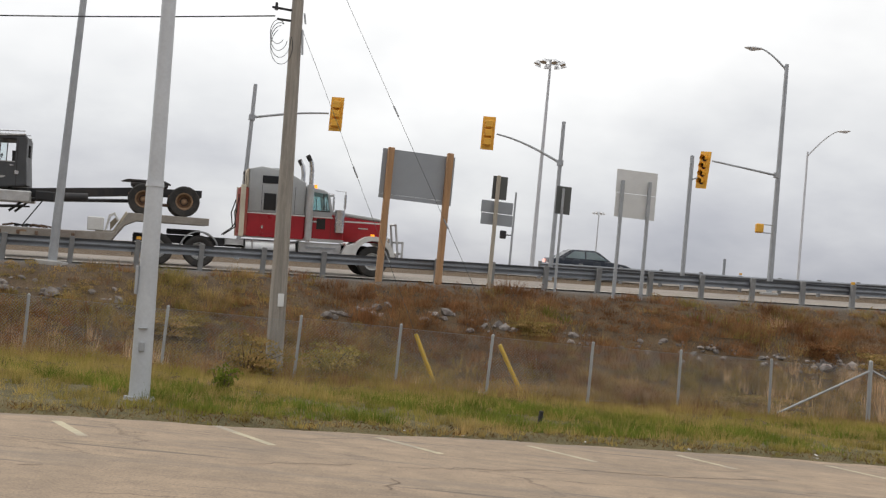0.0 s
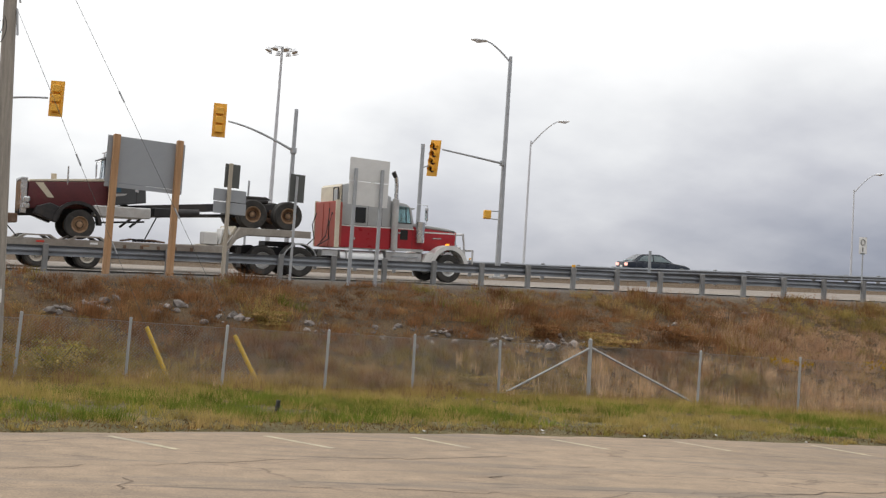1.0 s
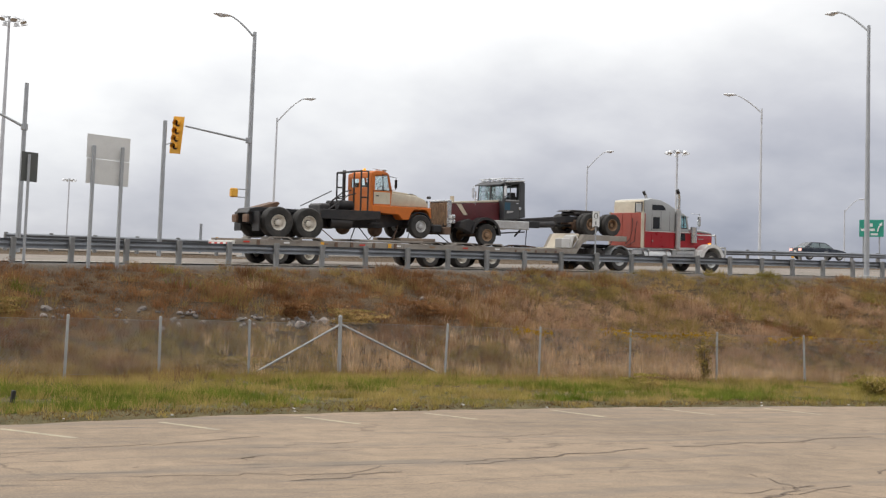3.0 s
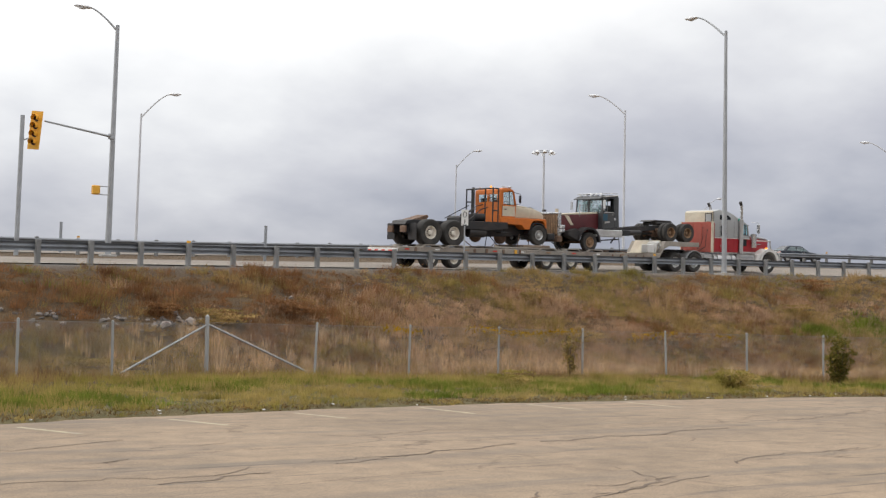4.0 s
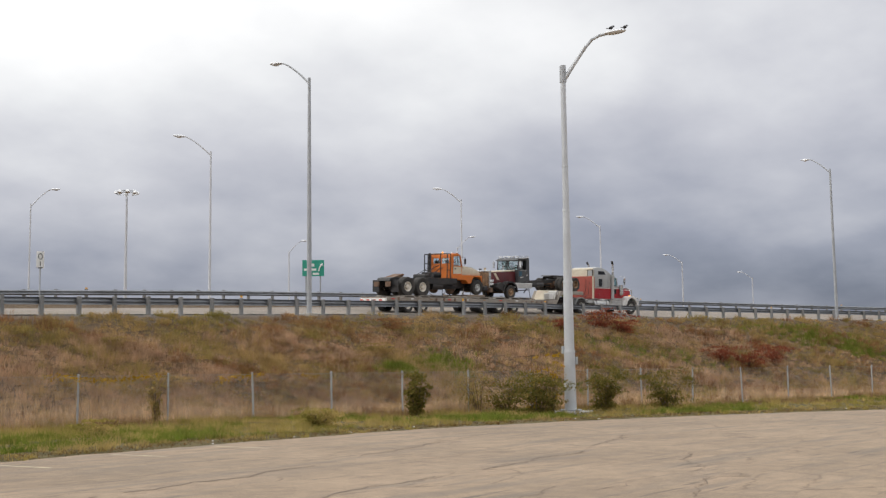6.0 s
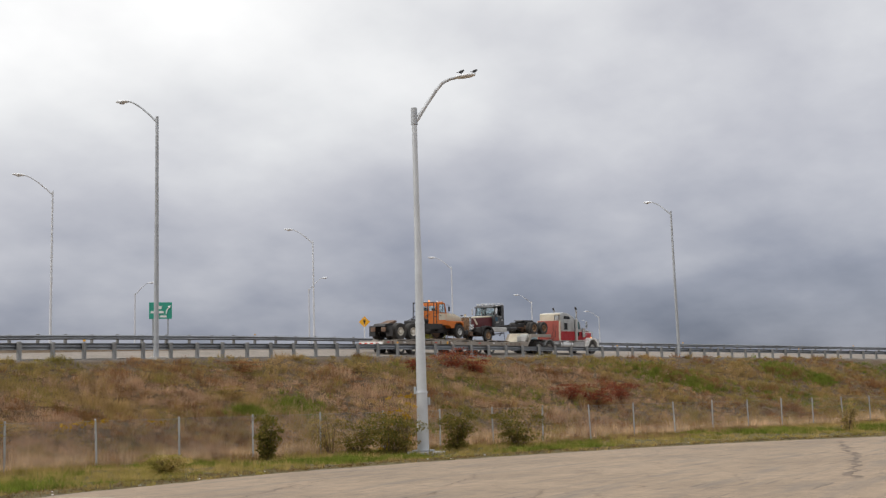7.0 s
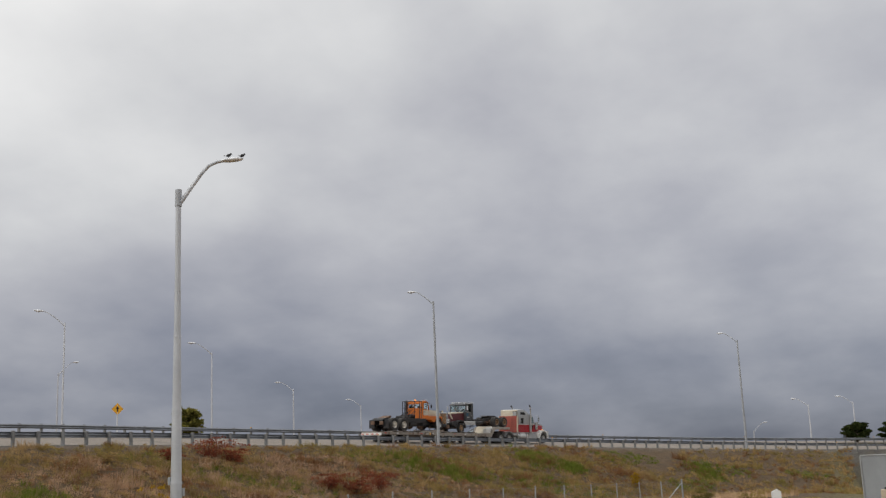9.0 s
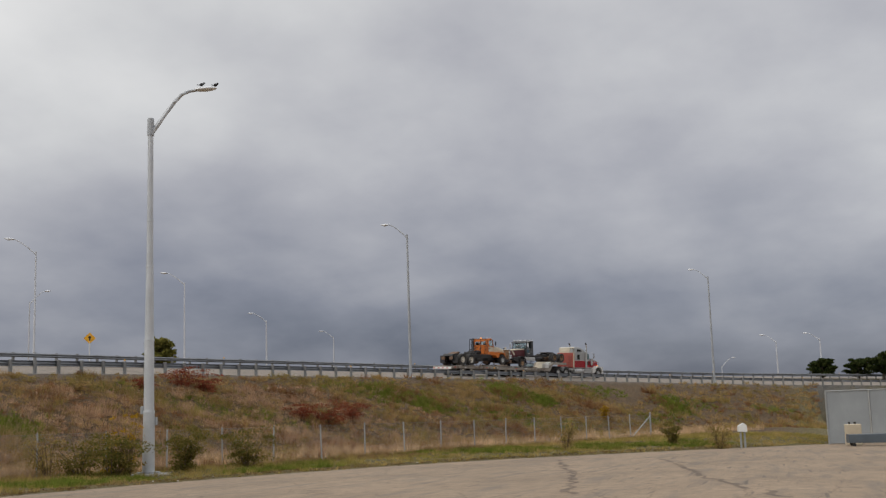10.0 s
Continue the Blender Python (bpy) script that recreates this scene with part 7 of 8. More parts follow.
tractor = build_tractor()
trailer = build_trailer()
dark_truck = build_dark_truck()
orange_truck = build_orange_truck()
car = build_car()

# ---- plants, rocks and litter ----


def plant_material(name, stops, patch=0.45, patch_scale=0.5, thin=0.3):
    """Leaf colours by tuft, drifting slowly over the ground; light shines through thin blades."""
    mt = bpy.data.materials.new(name)
    mt.use_nodes = True
    add, join = nodes_of(mt.node_tree)
    out, both = add("ShaderNodeOutputMaterial"), add("ShaderNodeMixShader")
    face, through_leaf = add("ShaderNodeBsdfDiffuse"), add("ShaderNodeBsdfTranslucent")
    both.inputs[0].default_value = thin
    join(face.outputs[0], both.inputs[1])
    join(through_leaf.outputs[0], both.inputs[2])
    join(both.outputs[0], out.inputs[0])
    tone, tc = add("ShaderNodeAttribute"), add("ShaderNodeTexCoord")
    tone.attribute_name = "tone"
    n = add("ShaderNodeTexNoise", Scale=patch_scale, Detail=4.0, Roughness=0.6)
    join(tc.outputs["Object"], n.inputs["Vector"])
    v = op(add, join, "ADD", op(add, join, "MULTIPLY", tone.outputs["Fac"], 1 - patch),
           op(add, join, "MULTIPLY", op(add, join, "MULTIPLY_ADD", n.outputs[0], 2.2, -0.6), patch), clamp=True)
    r = ramp(add("ShaderNodeValToRGB"), stops)
    join(v, r.inputs[0])
    n2 = add("ShaderNodeTexNoise", Scale=1.5, Detail=4.0, Roughness=0.6)
    join(tc.outputs["Object"], n2.inputs["Vector"])
    shade = ramp(add("ShaderNodeValToRGB"), [(0.34, (0.66, 0.66, 0.67)), (0.5, (1.0, 1.0, 1.0)), (0.66, (1.3, 1.28, 1.25))])
    join(n2.outputs[0], shade.inputs[0])
    c = mix(add, join, 1.0, r.outputs[0], shade.outputs[0], "MULTIPLY")
    join(c, face.inputs[0])
    join(c, through_leaf.inputs[0])
    return mt


LAWN = plant_material("verge_grass", [(0.0, (0.17, 0.19, 0.034)), (0.3, (0.29, 0.255, 0.062)), (0.55, (0.42, 0.32, 0.11)), (1.0, (0.52, 0.36, 0.17))], patch=0.75, patch_scale=0.45)
DRY = plant_material("dry_grass", [(0.0, (0.40, 0.26, 0.14)), (0.4, (0.59, 0.41, 0.245)), (0.75, (0.74, 0.54, 0.35)), (1.0, (0.54, 0.42, 0.18))], patch=0.5)
RUSTW = plant_material("rust_weeds", [(0.0, (0.11, 0.06, 0.034)), (0.3, (0.22, 0.11, 0.052)), (0.6, (0.31, 0.16, 0.075)), (1.0, (0.33, 0.235, 0.115))], patch=0.6, patch_scale=0.6)
OLIVE = plant_material("olive_weeds", [(0.0, (0.21, 0.19, 0.05)), (0.35, (0.32, 0.25, 0.085)), (0.65, (0.41, 0.275, 0.12)), (1.0, (0.50, 0.345, 0.175))], patch=0.65, patch_scale=0.3)
FRESH = plant_material("fresh_green_weeds", [(0.0, (0.11, 0.16, 0.022)), (0.6, (0.18, 0.22, 0.038)), (1.0, (0.28, 0.27, 0.07))], patch=0.4)
BUSH = plant_material("bush_leaves", [(0.0, (0.085, 0.09, 0.022)), (0.5, (0.165, 0.15, 0.04)), (0.8, (0.26, 0.19, 0.06)), (1.0, (0.36, 0.22, 0.08))], patch=0.2)
STEMS = plant_material("dry_stems", [(0.0, (0.29, 0.18, 0.11)), (0.4, (0.45, 0.295, 0.19)), (0.75, (0.57, 0.39, 0.25)), (1.0, (0.42, 0.32, 0.13))], patch=0.5, patch_scale=0.6)
FOOT = plant_material("fence_foot_weeds", [(0.0, (0.16, 0.10, 0.055)), (0.4, (0.28, 0.175, 0.09)), (0.7, (0.38, 0.255, 0.135)), (1.0, (0.23, 0.205, 0.06))], patch=0.55, patch_scale=0.5)
DEAD = plant_material("dead_leaves", [(0.0, (0.10, 0.06, 0.028)), (0.6, (0.19, 0.115, 0.05)), (1.0, (0.30, 0.19, 0.08))], patch=0.4, patch_scale=0.8)
SUMAC = plant_material("sumac_leaves", [(0.0, (0.15, 0.045, 0.030)), (0.5, (0.27, 0.075, 0.045)), (1.0, (0.33, 0.13, 0.06))], patch=0.2)
BLOOM = plant_material("yellow_blooms", [(0.0, (0.34, 0.19, 0.02)), (1.0, (0.52, 0.33, 0.03))], patch=0.1)
TREE_LEAF = plant_material("tree_leaves", [(0.0, (0.02, 0.035, 0.012)), (0.6, (0.045, 0.06, 0.02)), (1.0, (0.09, 0.09, 0.03))], patch=0.2)
TREE_AUTUMN = plant_material("autumn_tree_leaves", [(0.0, (0.10, 0.11, 0.03)), (0.6, (0.21, 0.20, 0.05)), (1.0, (0.32, 0.24, 0.07))], patch=0.2)
BARK = material("bark", (0.12, 0.095, 0.07), 0.9, 0, 0.25, 4, 0.4, 30)
STEM = material("brown_stem", (0.13, 0.09, 0.055), 0.85, 0, 0.2, 6, 0.1, 30)
LITTER = material("white_litter", (0.75, 0.74, 0.72), 0.7, 0, 0.05, 6, 0.0, 30)


def tri_mesh(name, V, mat, tone=None):
    """Loose triangles from an array of shape (n, 3, 3), each with a tone for its colour."""
    n = len(V)
    if tone is None:
        tone = np.random.default_rng(n).random(n)
    me = bpy.data.meshes.new(name)
    me.vertices.add(3 * n)
    me.loops.add(3 * n)
    me.polygons.add(n)
    me.vertices.foreach_set("co", np.ascontiguousarray(V, np.float32).reshape(-1))
    me.loops.foreach_set("vertex_index", np.arange(3 * n, dtype=np.int32))
    me.polygons.foreach_set("loop_start", np.arange(0, 3 * n, 3, dtype=np.int32))
    me.update(calc_edges=True)
    me.attributes.new("tone", "FLOAT", "FACE").data.foreach_set("value", np.ascontiguousarray(tone, np.float32))
    me.materials.append(mat)
    return me


def tufts(rng, x, y, z, h, spread, n, w, droop=0.45):
    """Fans of n fine blades about each point; the blades of a tuft share a tone."""
    k = len(x)
    h, spread, w = (np.broadcast_to(np.asarray(q, float), (k,))[:, None] for q in (h, spread, w))
    a, q = rng.uniform(0, math.tau, (k, n)), np.sqrt(rng.random((k, n)))
    out = np.stack([np.cos(a), np.sin(a)], -1)
    base = np.concatenate([np.stack([x, y], -1)[:, None, :] + out * (q * spread)[..., None] * 0.8, np.broadcast_to(z[:, None, None] - 0.03, (k, n, 1))], -1)
    H = h * rng.uniform(0.45, 1.1, (k, n)) * (1.1 - 0.45 * q)
    lean = rng.uniform(0.0, 1.0, (k, n)) * droop * H
    tip = base + np.concatenate([out * lean[..., None] + rng.normal(0, 0.10, (k, n, 2)) * H[..., None], H[..., None]], -1)
    b = rng.uniform(0, math.tau, (k, n))
    side = np.stack([np.cos(b), np.sin(b), 0 * b], -1) * (w * rng.uniform(0.6, 1.5, (k, n)) / 2)[..., None]
    tone = np.clip(rng.random((k, 1)) + rng.normal(0, 0.12, (k, n)), 0, 1)
    return np.stack([base - side, base + side, tip], 2).reshape(-1, 3, 3), tone.reshape(-1)


def blades(rng, x, y, z, h, w, lean=0.35):
    """Upright tapering blades, one triangle each."""
    n = len(x)
    a = rng.uniform(0, math.tau, n)
    l = rng.normal(0, lean, (2, n)) * h
    base = np.stack([x, y, z - 0.02], -1)
    side = np.stack([np.cos(a) * w / 2, np.sin(a) * w / 2, 0 * a], -1)
    tip = base + np.stack([l[0], l[1], h], -1)
    return np.stack([base - side, base + side, tip], 1)


def leaf_cloud(rng, c, size, n, leaf):
    """Small leaves scattered in lumpy mounds round centres c with half-sizes."""
    k = len(c)
    d = rng.normal(0, 1, (k, n, 3))
    d /= np.linalg.norm(d, axis=2, keepdims=True)
    d[:, :, 2] = np.abs(d[:, :, 2])
    rad = rng.uniform(0.25, 1.0, (k, n, 1)) ** 0.5
    p = c[:, None, :] + d * rad * size[:, None, :]
    p = p.reshape(-1, 3)
    m = len(p)
    u = rng.normal(0, 1, (m, 3))
    u /= np.linalg.norm(u, axis=1, keepdims=True)
    v = np.cross(u, rng.normal(0, 1, (m, 3)))
    v /= np.linalg.norm(v, axis=1, keepdims=True) + 1e-9
    L = leaf * rng.uniform(0.6, 1.5, (m, 1))
    return np.stack([p - u * L * 0.5, p + u * L * 0.5 , p + v * L * 0.9], 1)


def clumps(rng, x, y, z, size, n, leaf):
    """Leafy mounds about each point; the leaves of a mound share a tone."""
    k = len(x)
    half = np.stack([size * rng.uniform(0.8, 1.3, k), size * rng.uniform(0.8, 1.3, k), size * rng.uniform(0.6, 1.3, k)], -1)
    tone = np.clip(rng.random((k, 1)) + rng.normal(0, 0.10, (k, n)), 0, 1)
    return leaf_cloud(rng, np.stack([x, y, z], -1), half, n, leaf), tone.reshape(-1)


def scatter(rng, n, x0, x1, y0, y1, keep):
    x, y = rng.uniform(x0, x1, n), rng.uniform(y0, y1, n)
    z, s, r = ground_z(x, y)
    past = y - edge_y(x)
    ok = keep(x, y, s, r, past)
    return x[ok], y[ok], z[ok], r[ok], past[ok]


FENCE_ALL = np.array(FENCE + FENCE_RIGHT + [(200.0, -34.0)])


def fence_y(x):
    return np.interp(x, FENCE_ALL[:, 0], FENCE_ALL[:, 1])


def patch(x, y, scale, seed):
    return 0.5 + 0.5 * np.tanh(1.6 * lumps(x, y, scale, scale * 1.3, seed))


# heaps of rubble laid bare on the slope: bearing, distance right of the ramp's line, stones, spread
RUBBLE = ((-20.5, 9.4, 20, 0.9), (-18.5, 9.7, 22, 1.0), (-16.2, 10.0, 14, 0.9), (-4.5, 10.2, 10, 0.7), (-3.0, 10.0, 14, 0.6), (0.5, 10.4, 12, 0.6), (3.0, 10.8, 16, 0.8), (7.4, 10.9, 14, 0.8),
          (11.0, 11.2, 14, 0.9), (13.0, 11.5, 18, 0.9), (16.4, 11.6, 18, 0.8), (18.8, 11.8, 24, 0.9), (20.6, 12.0, 22, 0.8), (22.0, 12.2, 12, 0.8), (25.0, 10.6, 5, 0.8), (27.6, 9.6, 6, 0.5))
RUBBLE = [(b, r - 1.1, n, w) for b, r, n, w in RUBBLE]
HEAPS = np.array([tuple(road_side(b, r)[0])[:2] for b, r, _, _ in RUBBLE])


def bare(x, y):
    """Where rubble shows between the plants."""
    d = np.min(np.hypot(x[:, None] - HEAPS[None, :, 0], (y[:, None] - HEAPS[None, :, 1])), axis=1)
    return (d < 0.3 + 0.45 * patch(x, y, 1.4, 51)) & (lumps(x, y, 3.1, 3.7, 53) > -0.75)


def build_plants():
    rng = np.random.default_rng(42)
    stuff = []

    def collect(name, label, mat, pieces):
        V, T = [], []
        for q in pieces:
            v, t = q if isinstance(q, tuple) else (q, rng.random(len(q)))
            V.append(v)
            T.append(t)
        stuff.append((name, label, np.concatenate(V), mat, np.concatenate(T)))

    # verge grass between lot and fence, in soft tufts, shorter towards the lot
    P = []
    for n, xa, xb, m, ww in ((52000, -16, 26, 16, 0.012), (40000, 26, 84, 12, 0.02)):
        x, y, z, r, past = scatter(rng, n, xa, xb, -8, 31, lambda x, y, s, r, p: (p > 0.12 + 0.5 * patch(x, y, 1.3, 1)) & (y < fence_y(x) + 0.3))
        h = (0.07 + 0.16 * patch(x, y, 1.1, 4) + 0.10 * np.clip(past / 6, 0, 1)) * rng.uniform(0.7, 1.3, len(x))
        P.append(tufts(rng, x, y, z, h, 0.10, m, ww, 0.7))
    collect("verge_grass", "short green and yellowing grass along the lot", LAWN, P)
    # dead leaves where the lot breaks off
    x, y, z, r, past = scatter(rng, 420000, -14, 70, -2, 24, lambda x, y, s, r, p: (p > -0.05 - 0.1 * patch(x, y, 1.9, 3)) & (p < 0.75 + 0.6 * patch(x, y, 0.8, 17)))
    collect("dead_leaves", "dark brown dead leaves along the broken lot edge", DEAD, [blades(rng, x, y, z + 0.01, rng.uniform(0.015, 0.07, len(x)), 0.022 * rng.uniform(0.5, 1.5, len(x)), 1.2)])
    # tall pale grass behind the fence and in the ditch
    P = []
    for n, xa, xb, m, ww in ((26000, -20, 40, 22, 0.013), (16000, 40, 100, 18, 0.024)):
        x, y, z, r, past = scatter(rng, n, xa, xb, 2, 44, lambda x, y, s, r, p: (y > fence_y(x) - 0.4 * patch(x, y, 0.9, 7)) & (r > 11.0) & (p > 1.5) & ~bare(x, y)
                                   & (y < fence_y(x) + 3.4) & (rng.random(len(x)) < np.where(x > 11.5, np.where(x > 45, 0.45, 0.8) + 0.4 * patch(x, y, 0.28, 3), 0.22 * patch(x, y, 0.4, 3))))
        h = (0.45 + 0.42 * patch(x, y, 0.55, 9) * np.where(x > 9, 1.0, 0.6)) * rng.uniform(0.75, 1.2, len(x))
        P.append(tufts(rng, x, y, z, h, 0.16, m, ww, 0.22))
    collect("dry_grass", "tall tan dry grass round the fence", DRY, P)
    # dull brown weeds along the foot of the fence
    x, y, z, r, past = scatter(rng, 46000, -18, 80, 2, 34, lambda x, y, s, r, p: (np.abs(y - fence_y(x) + 0.45) < 0.5 + 0.6 * patch(x, y, 0.7, 19)) & (p > 2))
    P = [tufts(rng, x, y, z, (0.16 + 0.34 * patch(x, y, 0.9, 23)) * rng.uniform(0.6, 1.2, len(x)), 0.2, 26, np.where(x > 40, 0.02, 0.013), 0.5)]
    collect("fence_weeds", "brown and olive weeds along the fence foot", FOOT, P)

    # slope: rust on the upper bank past the utility pole, olive elsewhere, pinkish dry stems further on
    def rusty(x, y, s, r):
        core = np.clip((s + 3) / 6, 0, 1) * np.clip((29 - s) / 9, 0, 1) * np.clip((12.5 - r) / 2.0, 0, 1)
        far = 0.15 * np.clip((s - 60) / 15, 0, 1)
        return np.clip(0.10 + 0.9 * core + far + 0.9 * (patch(x, y, 0.35, 21) - 0.5), 0.03, 1)

    def stemmy(x, y, s, r):
        return np.clip((s - 14) / 10, 0, 1) * np.clip((95 - s) / 25, 0, 1) * np.clip((r - 8) / 2, 0, 1) * (0.3 + 0.8 * patch(x, y, 0.3, 41))

    for name, label, mat, seed, cond in (("rust_weeds", "rust-brown autumn weeds covering the embankment", RUSTW, 21, rusty),
                                         ("olive_weeds", "olive and tan weeds on the embankment", OLIVE, 33, lambda x, y, s, r: (1.02 - rusty(x, y, s, r)) * (1 - 0.6 * np.clip(stemmy(x, y, s, r), 0, 1))),
                                         ("dry_stems", "pinkish brown dry weed stems on the bank", STEMS, 47, stemmy)):
        P = []
        for n, xa, xb, m, ww, size in ((44000, -24, 45, 26, 0.015, 1.0), (34000, 45, 110, 20, 0.024, 1.1), (16000, 110, 205, 16, 0.045, 1.3)):
            ya, yb = (14, 46) if xa < 40 else (-14, 44) if xa < 100 else (-50, 14)
            x, y, z, r, past = scatter(rng, n, xa, xb, ya, yb, lambda x, y, s, r, p: (r > 6.5 + 0.7 * patch(x, y, 1.1, 2)) & (r < 24) & (y > fence_y(x) + 0.1) & (p > 2) & ~bare(x, y)
                                       & (rng.random(len(x)) < cond(x, y, s, r)))
            h = (0.16 + 0.40 * patch(x, y, 0.8, seed) ** 1.3) * rng.uniform(0.6, 1.25, len(x)) * np.where(r < 8.5, 0.7, 1.0) * size
            P.append(tufts(rng, x, y, z, h, 0.22 * size, m, ww, 0.6))
            # sprawling mounds among them
            k = rng.random(len(x)) < 0.10 * patch(x, y, 0.6, seed + 5)
            P.append(tufts(rng, x[k], y[k], z[k], h[k] * 1.35 + 0.12, 0.5 * size, m * 3, ww, 0.9))
            k = rng.random(len(x)) < (0.22 if name == "dry_stems" else 0.42) * (0.4 + 0.6 * patch(x, y, 0.9, seed + 9))
            P.append(clumps(rng, x[k], y[k], z[k], h[k] * 0.75 + 0.06, 34, 0.034 * (ww / 0.015) ** 0.7))
        collect(name, label, mat, P)
    # greener weeds: patches high on the slope and lush lumps on the verge
    P = []
    x, y, z, r, past = scatter(rng, 60000, -16, 150, -20, 46, lambda x, y, s, r, p: (r > 8) & (r < 17) & (y > fence_y(x)) & (patch(x, y, 0.16, 5) * patch(x, y, 0.33, 8) > np.where(x > 45, 0.62, 0.78)))
    P.append(tufts(rng, x, y, z, rng.uniform(0.25, 0.5, len(x)), 0.2, 22, 0.024, 0.8))
    x, y, z, r, past = scatter(rng, 110000, -16, 70, -8, 31, lambda x, y, s, r, p: (p > 1.0) & (p < 6.5) & (y < fence_y(x) - 0.4) & (patch(x, y, 0.42, 12) * (0.6 + 0.4 * patch(x, y, 1.6, 31)) > 0.46))
    P.append(tufts(rng, x, y, z, (0.14 + 0.18 * patch(x, y, 1.5, 61)) * rng.uniform(0.7, 1.2, len(x)), 0.13, 16, np.where(x > 26, 0.024, 0.016), 0.9))
    for b, r, w in ((53.0, 12.6, 1.2), (50.6, 13.0, 0.7), (70.6, 10.0, 1.7), (72.6, 12.2, 1.3), (76.6, 9.8, 2.0), (78.2, 11.5, 1.2), (84.6, 13.0, 1.8)):
        p, _, _ = road_side(b, r)
        k = int(170 * w)
        x, y = p.x + rng.normal(0, 0.75 * w, k), p.y + rng.normal(0, 0.45 * w, k)
        P.append(tufts(rng, x, y, ground_z(x, y)[0], rng.uniform(0.3, 0.6, k), 0.2, 22, 0.03, 0.8))
    collect("green_weeds", "fresh green weed patches on verge and slope", FRESH, P)
    # yellow vine along the top of the fence
    t = rng.uniform(16.5, 28.5, 900)
    yy = fence_y(t) + rng.normal(0, 0.06, 900)
    zz = 1.52 + 0.06 * np.sin(t * 1.7) + rng.normal(0, 0.03, 900) - rng.exponential(0.04, 900)
    keep = (patch(t, yy, 1.1, 6) > 0.3)
    c = np.stack([t, yy, zz], -1)[keep]
    collect("yellow_vine", "thin yellow vine along the fence top", BLOOM, [leaf_cloud(rng, c, np.full((len(c), 3), 0.05), 2, 0.05)])
    for name, label, V, mat, tone in stuff:
        tagged(new(name, tri_mesh(name, V, mat, tone)), label, "plants", kind="stuff")


build_plants()


def shrub(x, y, z, w, h, mat, label, seed, leaf=0.09, n=26, blooms=0, name="shrub", group="shrubs by the fence"):
    """Stems that fan out, with leaves in uneven tufts along them."""
    rng = np.random.default_rng(seed)
    ob = thing(name, label, name, pose(x, y, z), group)
    bm = bmesh.new()
    tips = []
    for k in range(11):
        a = rng.uniform(0, math.tau)
        sp = rng.uniform(0.15, 0.5) * w
        top = Vector((math.cos(a) * sp, math.sin(a) * sp, h * rng.uniform(0.55, 0.95)))
        mid = top * 0.5 + Vector((0, 0, 0.08 * h))
        bend(bm, [(top.x * 0.1, top.y * 0.1, -0.05), mid, top], [0.02, 0.014, 0.006], 5)
        for u in (0.2, 0.45, 0.7, 1.0):
            tips.append(Vector((0, 0, 0)).lerp(top, u) + Vector(rng.normal(0, 0.06 * w, 3)))
    tagged(part("woody_base", bm, STEM, ob), kind="stuff")
    c = np.array([tuple(p) for p in tips])
    c[:, 2] = np.clip(c[:, 2], 0.05 * h, h)
    size = rng.uniform(0.14, 0.27, (len(c), 1)) * np.array([[w, w, h * 0.75]])
    o = new("leaves", tri_mesh("leaves", leaf_cloud(rng, c - np.array([0, 0, 0.06 * h]), size, n, leaf), mat))
    o.parent = ob
    if blooms:
        c2 = c[rng.choice(len(c), blooms)] + np.array([0, 0, 0.12 * h])
        o = new("blooms", tri_mesh("blooms", leaf_cloud(rng, c2, np.full((len(c2), 3), 0.12), 16, 0.06), BLOOM))
        o.parent = ob
        tagged(o, kind="stuff")
    return ob


def shrub_at(bearing, dist, w, h, mat, label, seed, **kw):
    x, y = plan(bearing, dist)
    return shrub(x, y, height_at(x, y), w, h, mat, label, seed, **kw)


shrub_at(51.5, 39.6, 1.0, 1.5, BUSH, "dark green bush beside a fence post", 1, n=80, leaf=0.06)
shrub_at(54.6, 43.0, 2.1, 1.8, OLIVE, "tall loose grey-green weed bush at the fence", 2, n=42, leaf=0.05)
shrub_at(57.4, 42.0, 2.5, 1.5, BUSH, "dark bush with yellow blooms by the lamp post", 3, blooms=10, n=110, leaf=0.06)
shrub_at(58.2, 42.4, 1.0, 2.1, OLIVE, "tall weeds topped with yellow blooms", 4, blooms=26, n=22, leaf=0.06)
shrub_at(60.7, 44.6, 1.8, 1.7, BUSH, "dark green bush behind the lamp post", 5, n=85, leaf=0.06)
shrub_at(63.8, 47.5, 2.4, 1.7, BUSH, "brownish green bush in the fence", 6, n=80, leaf=0.06)
shrub_at(56.0, 43.2, 2.2, 1.25, BUSH, "low brown bush in the fence", 7, n=60, leaf=0.055)
shrub_at(38.9, 36.2, 0.7, 1.5, OLIVE, "thin brown weed bush in the fence", 8, n=16, leaf=0.06)
shrub_at(46.7, 33.0, 1.5, 0.5, LAWN, "low yellow-green weed clump on the verge", 9, n=70, leaf=0.045)
shrub_at(36.0, 30.0, 1.3, 0.4, LAWN, "low yellow-green weed clump by the fence", 10, n=60, leaf=0.045)
shrub_at(-10.0, 20.0, 0.45, 0.5, FRESH, "upright green weed on the verge", 11, n=18, leaf=0.04)
shrub_at(-9.0, 25.6, 1.6, 0.9, OLIVE, "dull olive bush under the utility pole", 12, n=60, leaf=0.05)
shrub_at(-5.0, 26.2, 1.5, 0.8, LAWN, "yellow-green bush behind the fence", 13, n=60, leaf=0.05)
shrub_at(79.3, 62.0, 1.2, 1.5, OLIVE, "thin brown shrub at the lot edge", 15, n=16, leaf=0.08)
shrub_at(84.4, 68.0, 1.2, 1.3, BUSH, "brown bush by the fence end", 16, n=55, leaf=0.06)
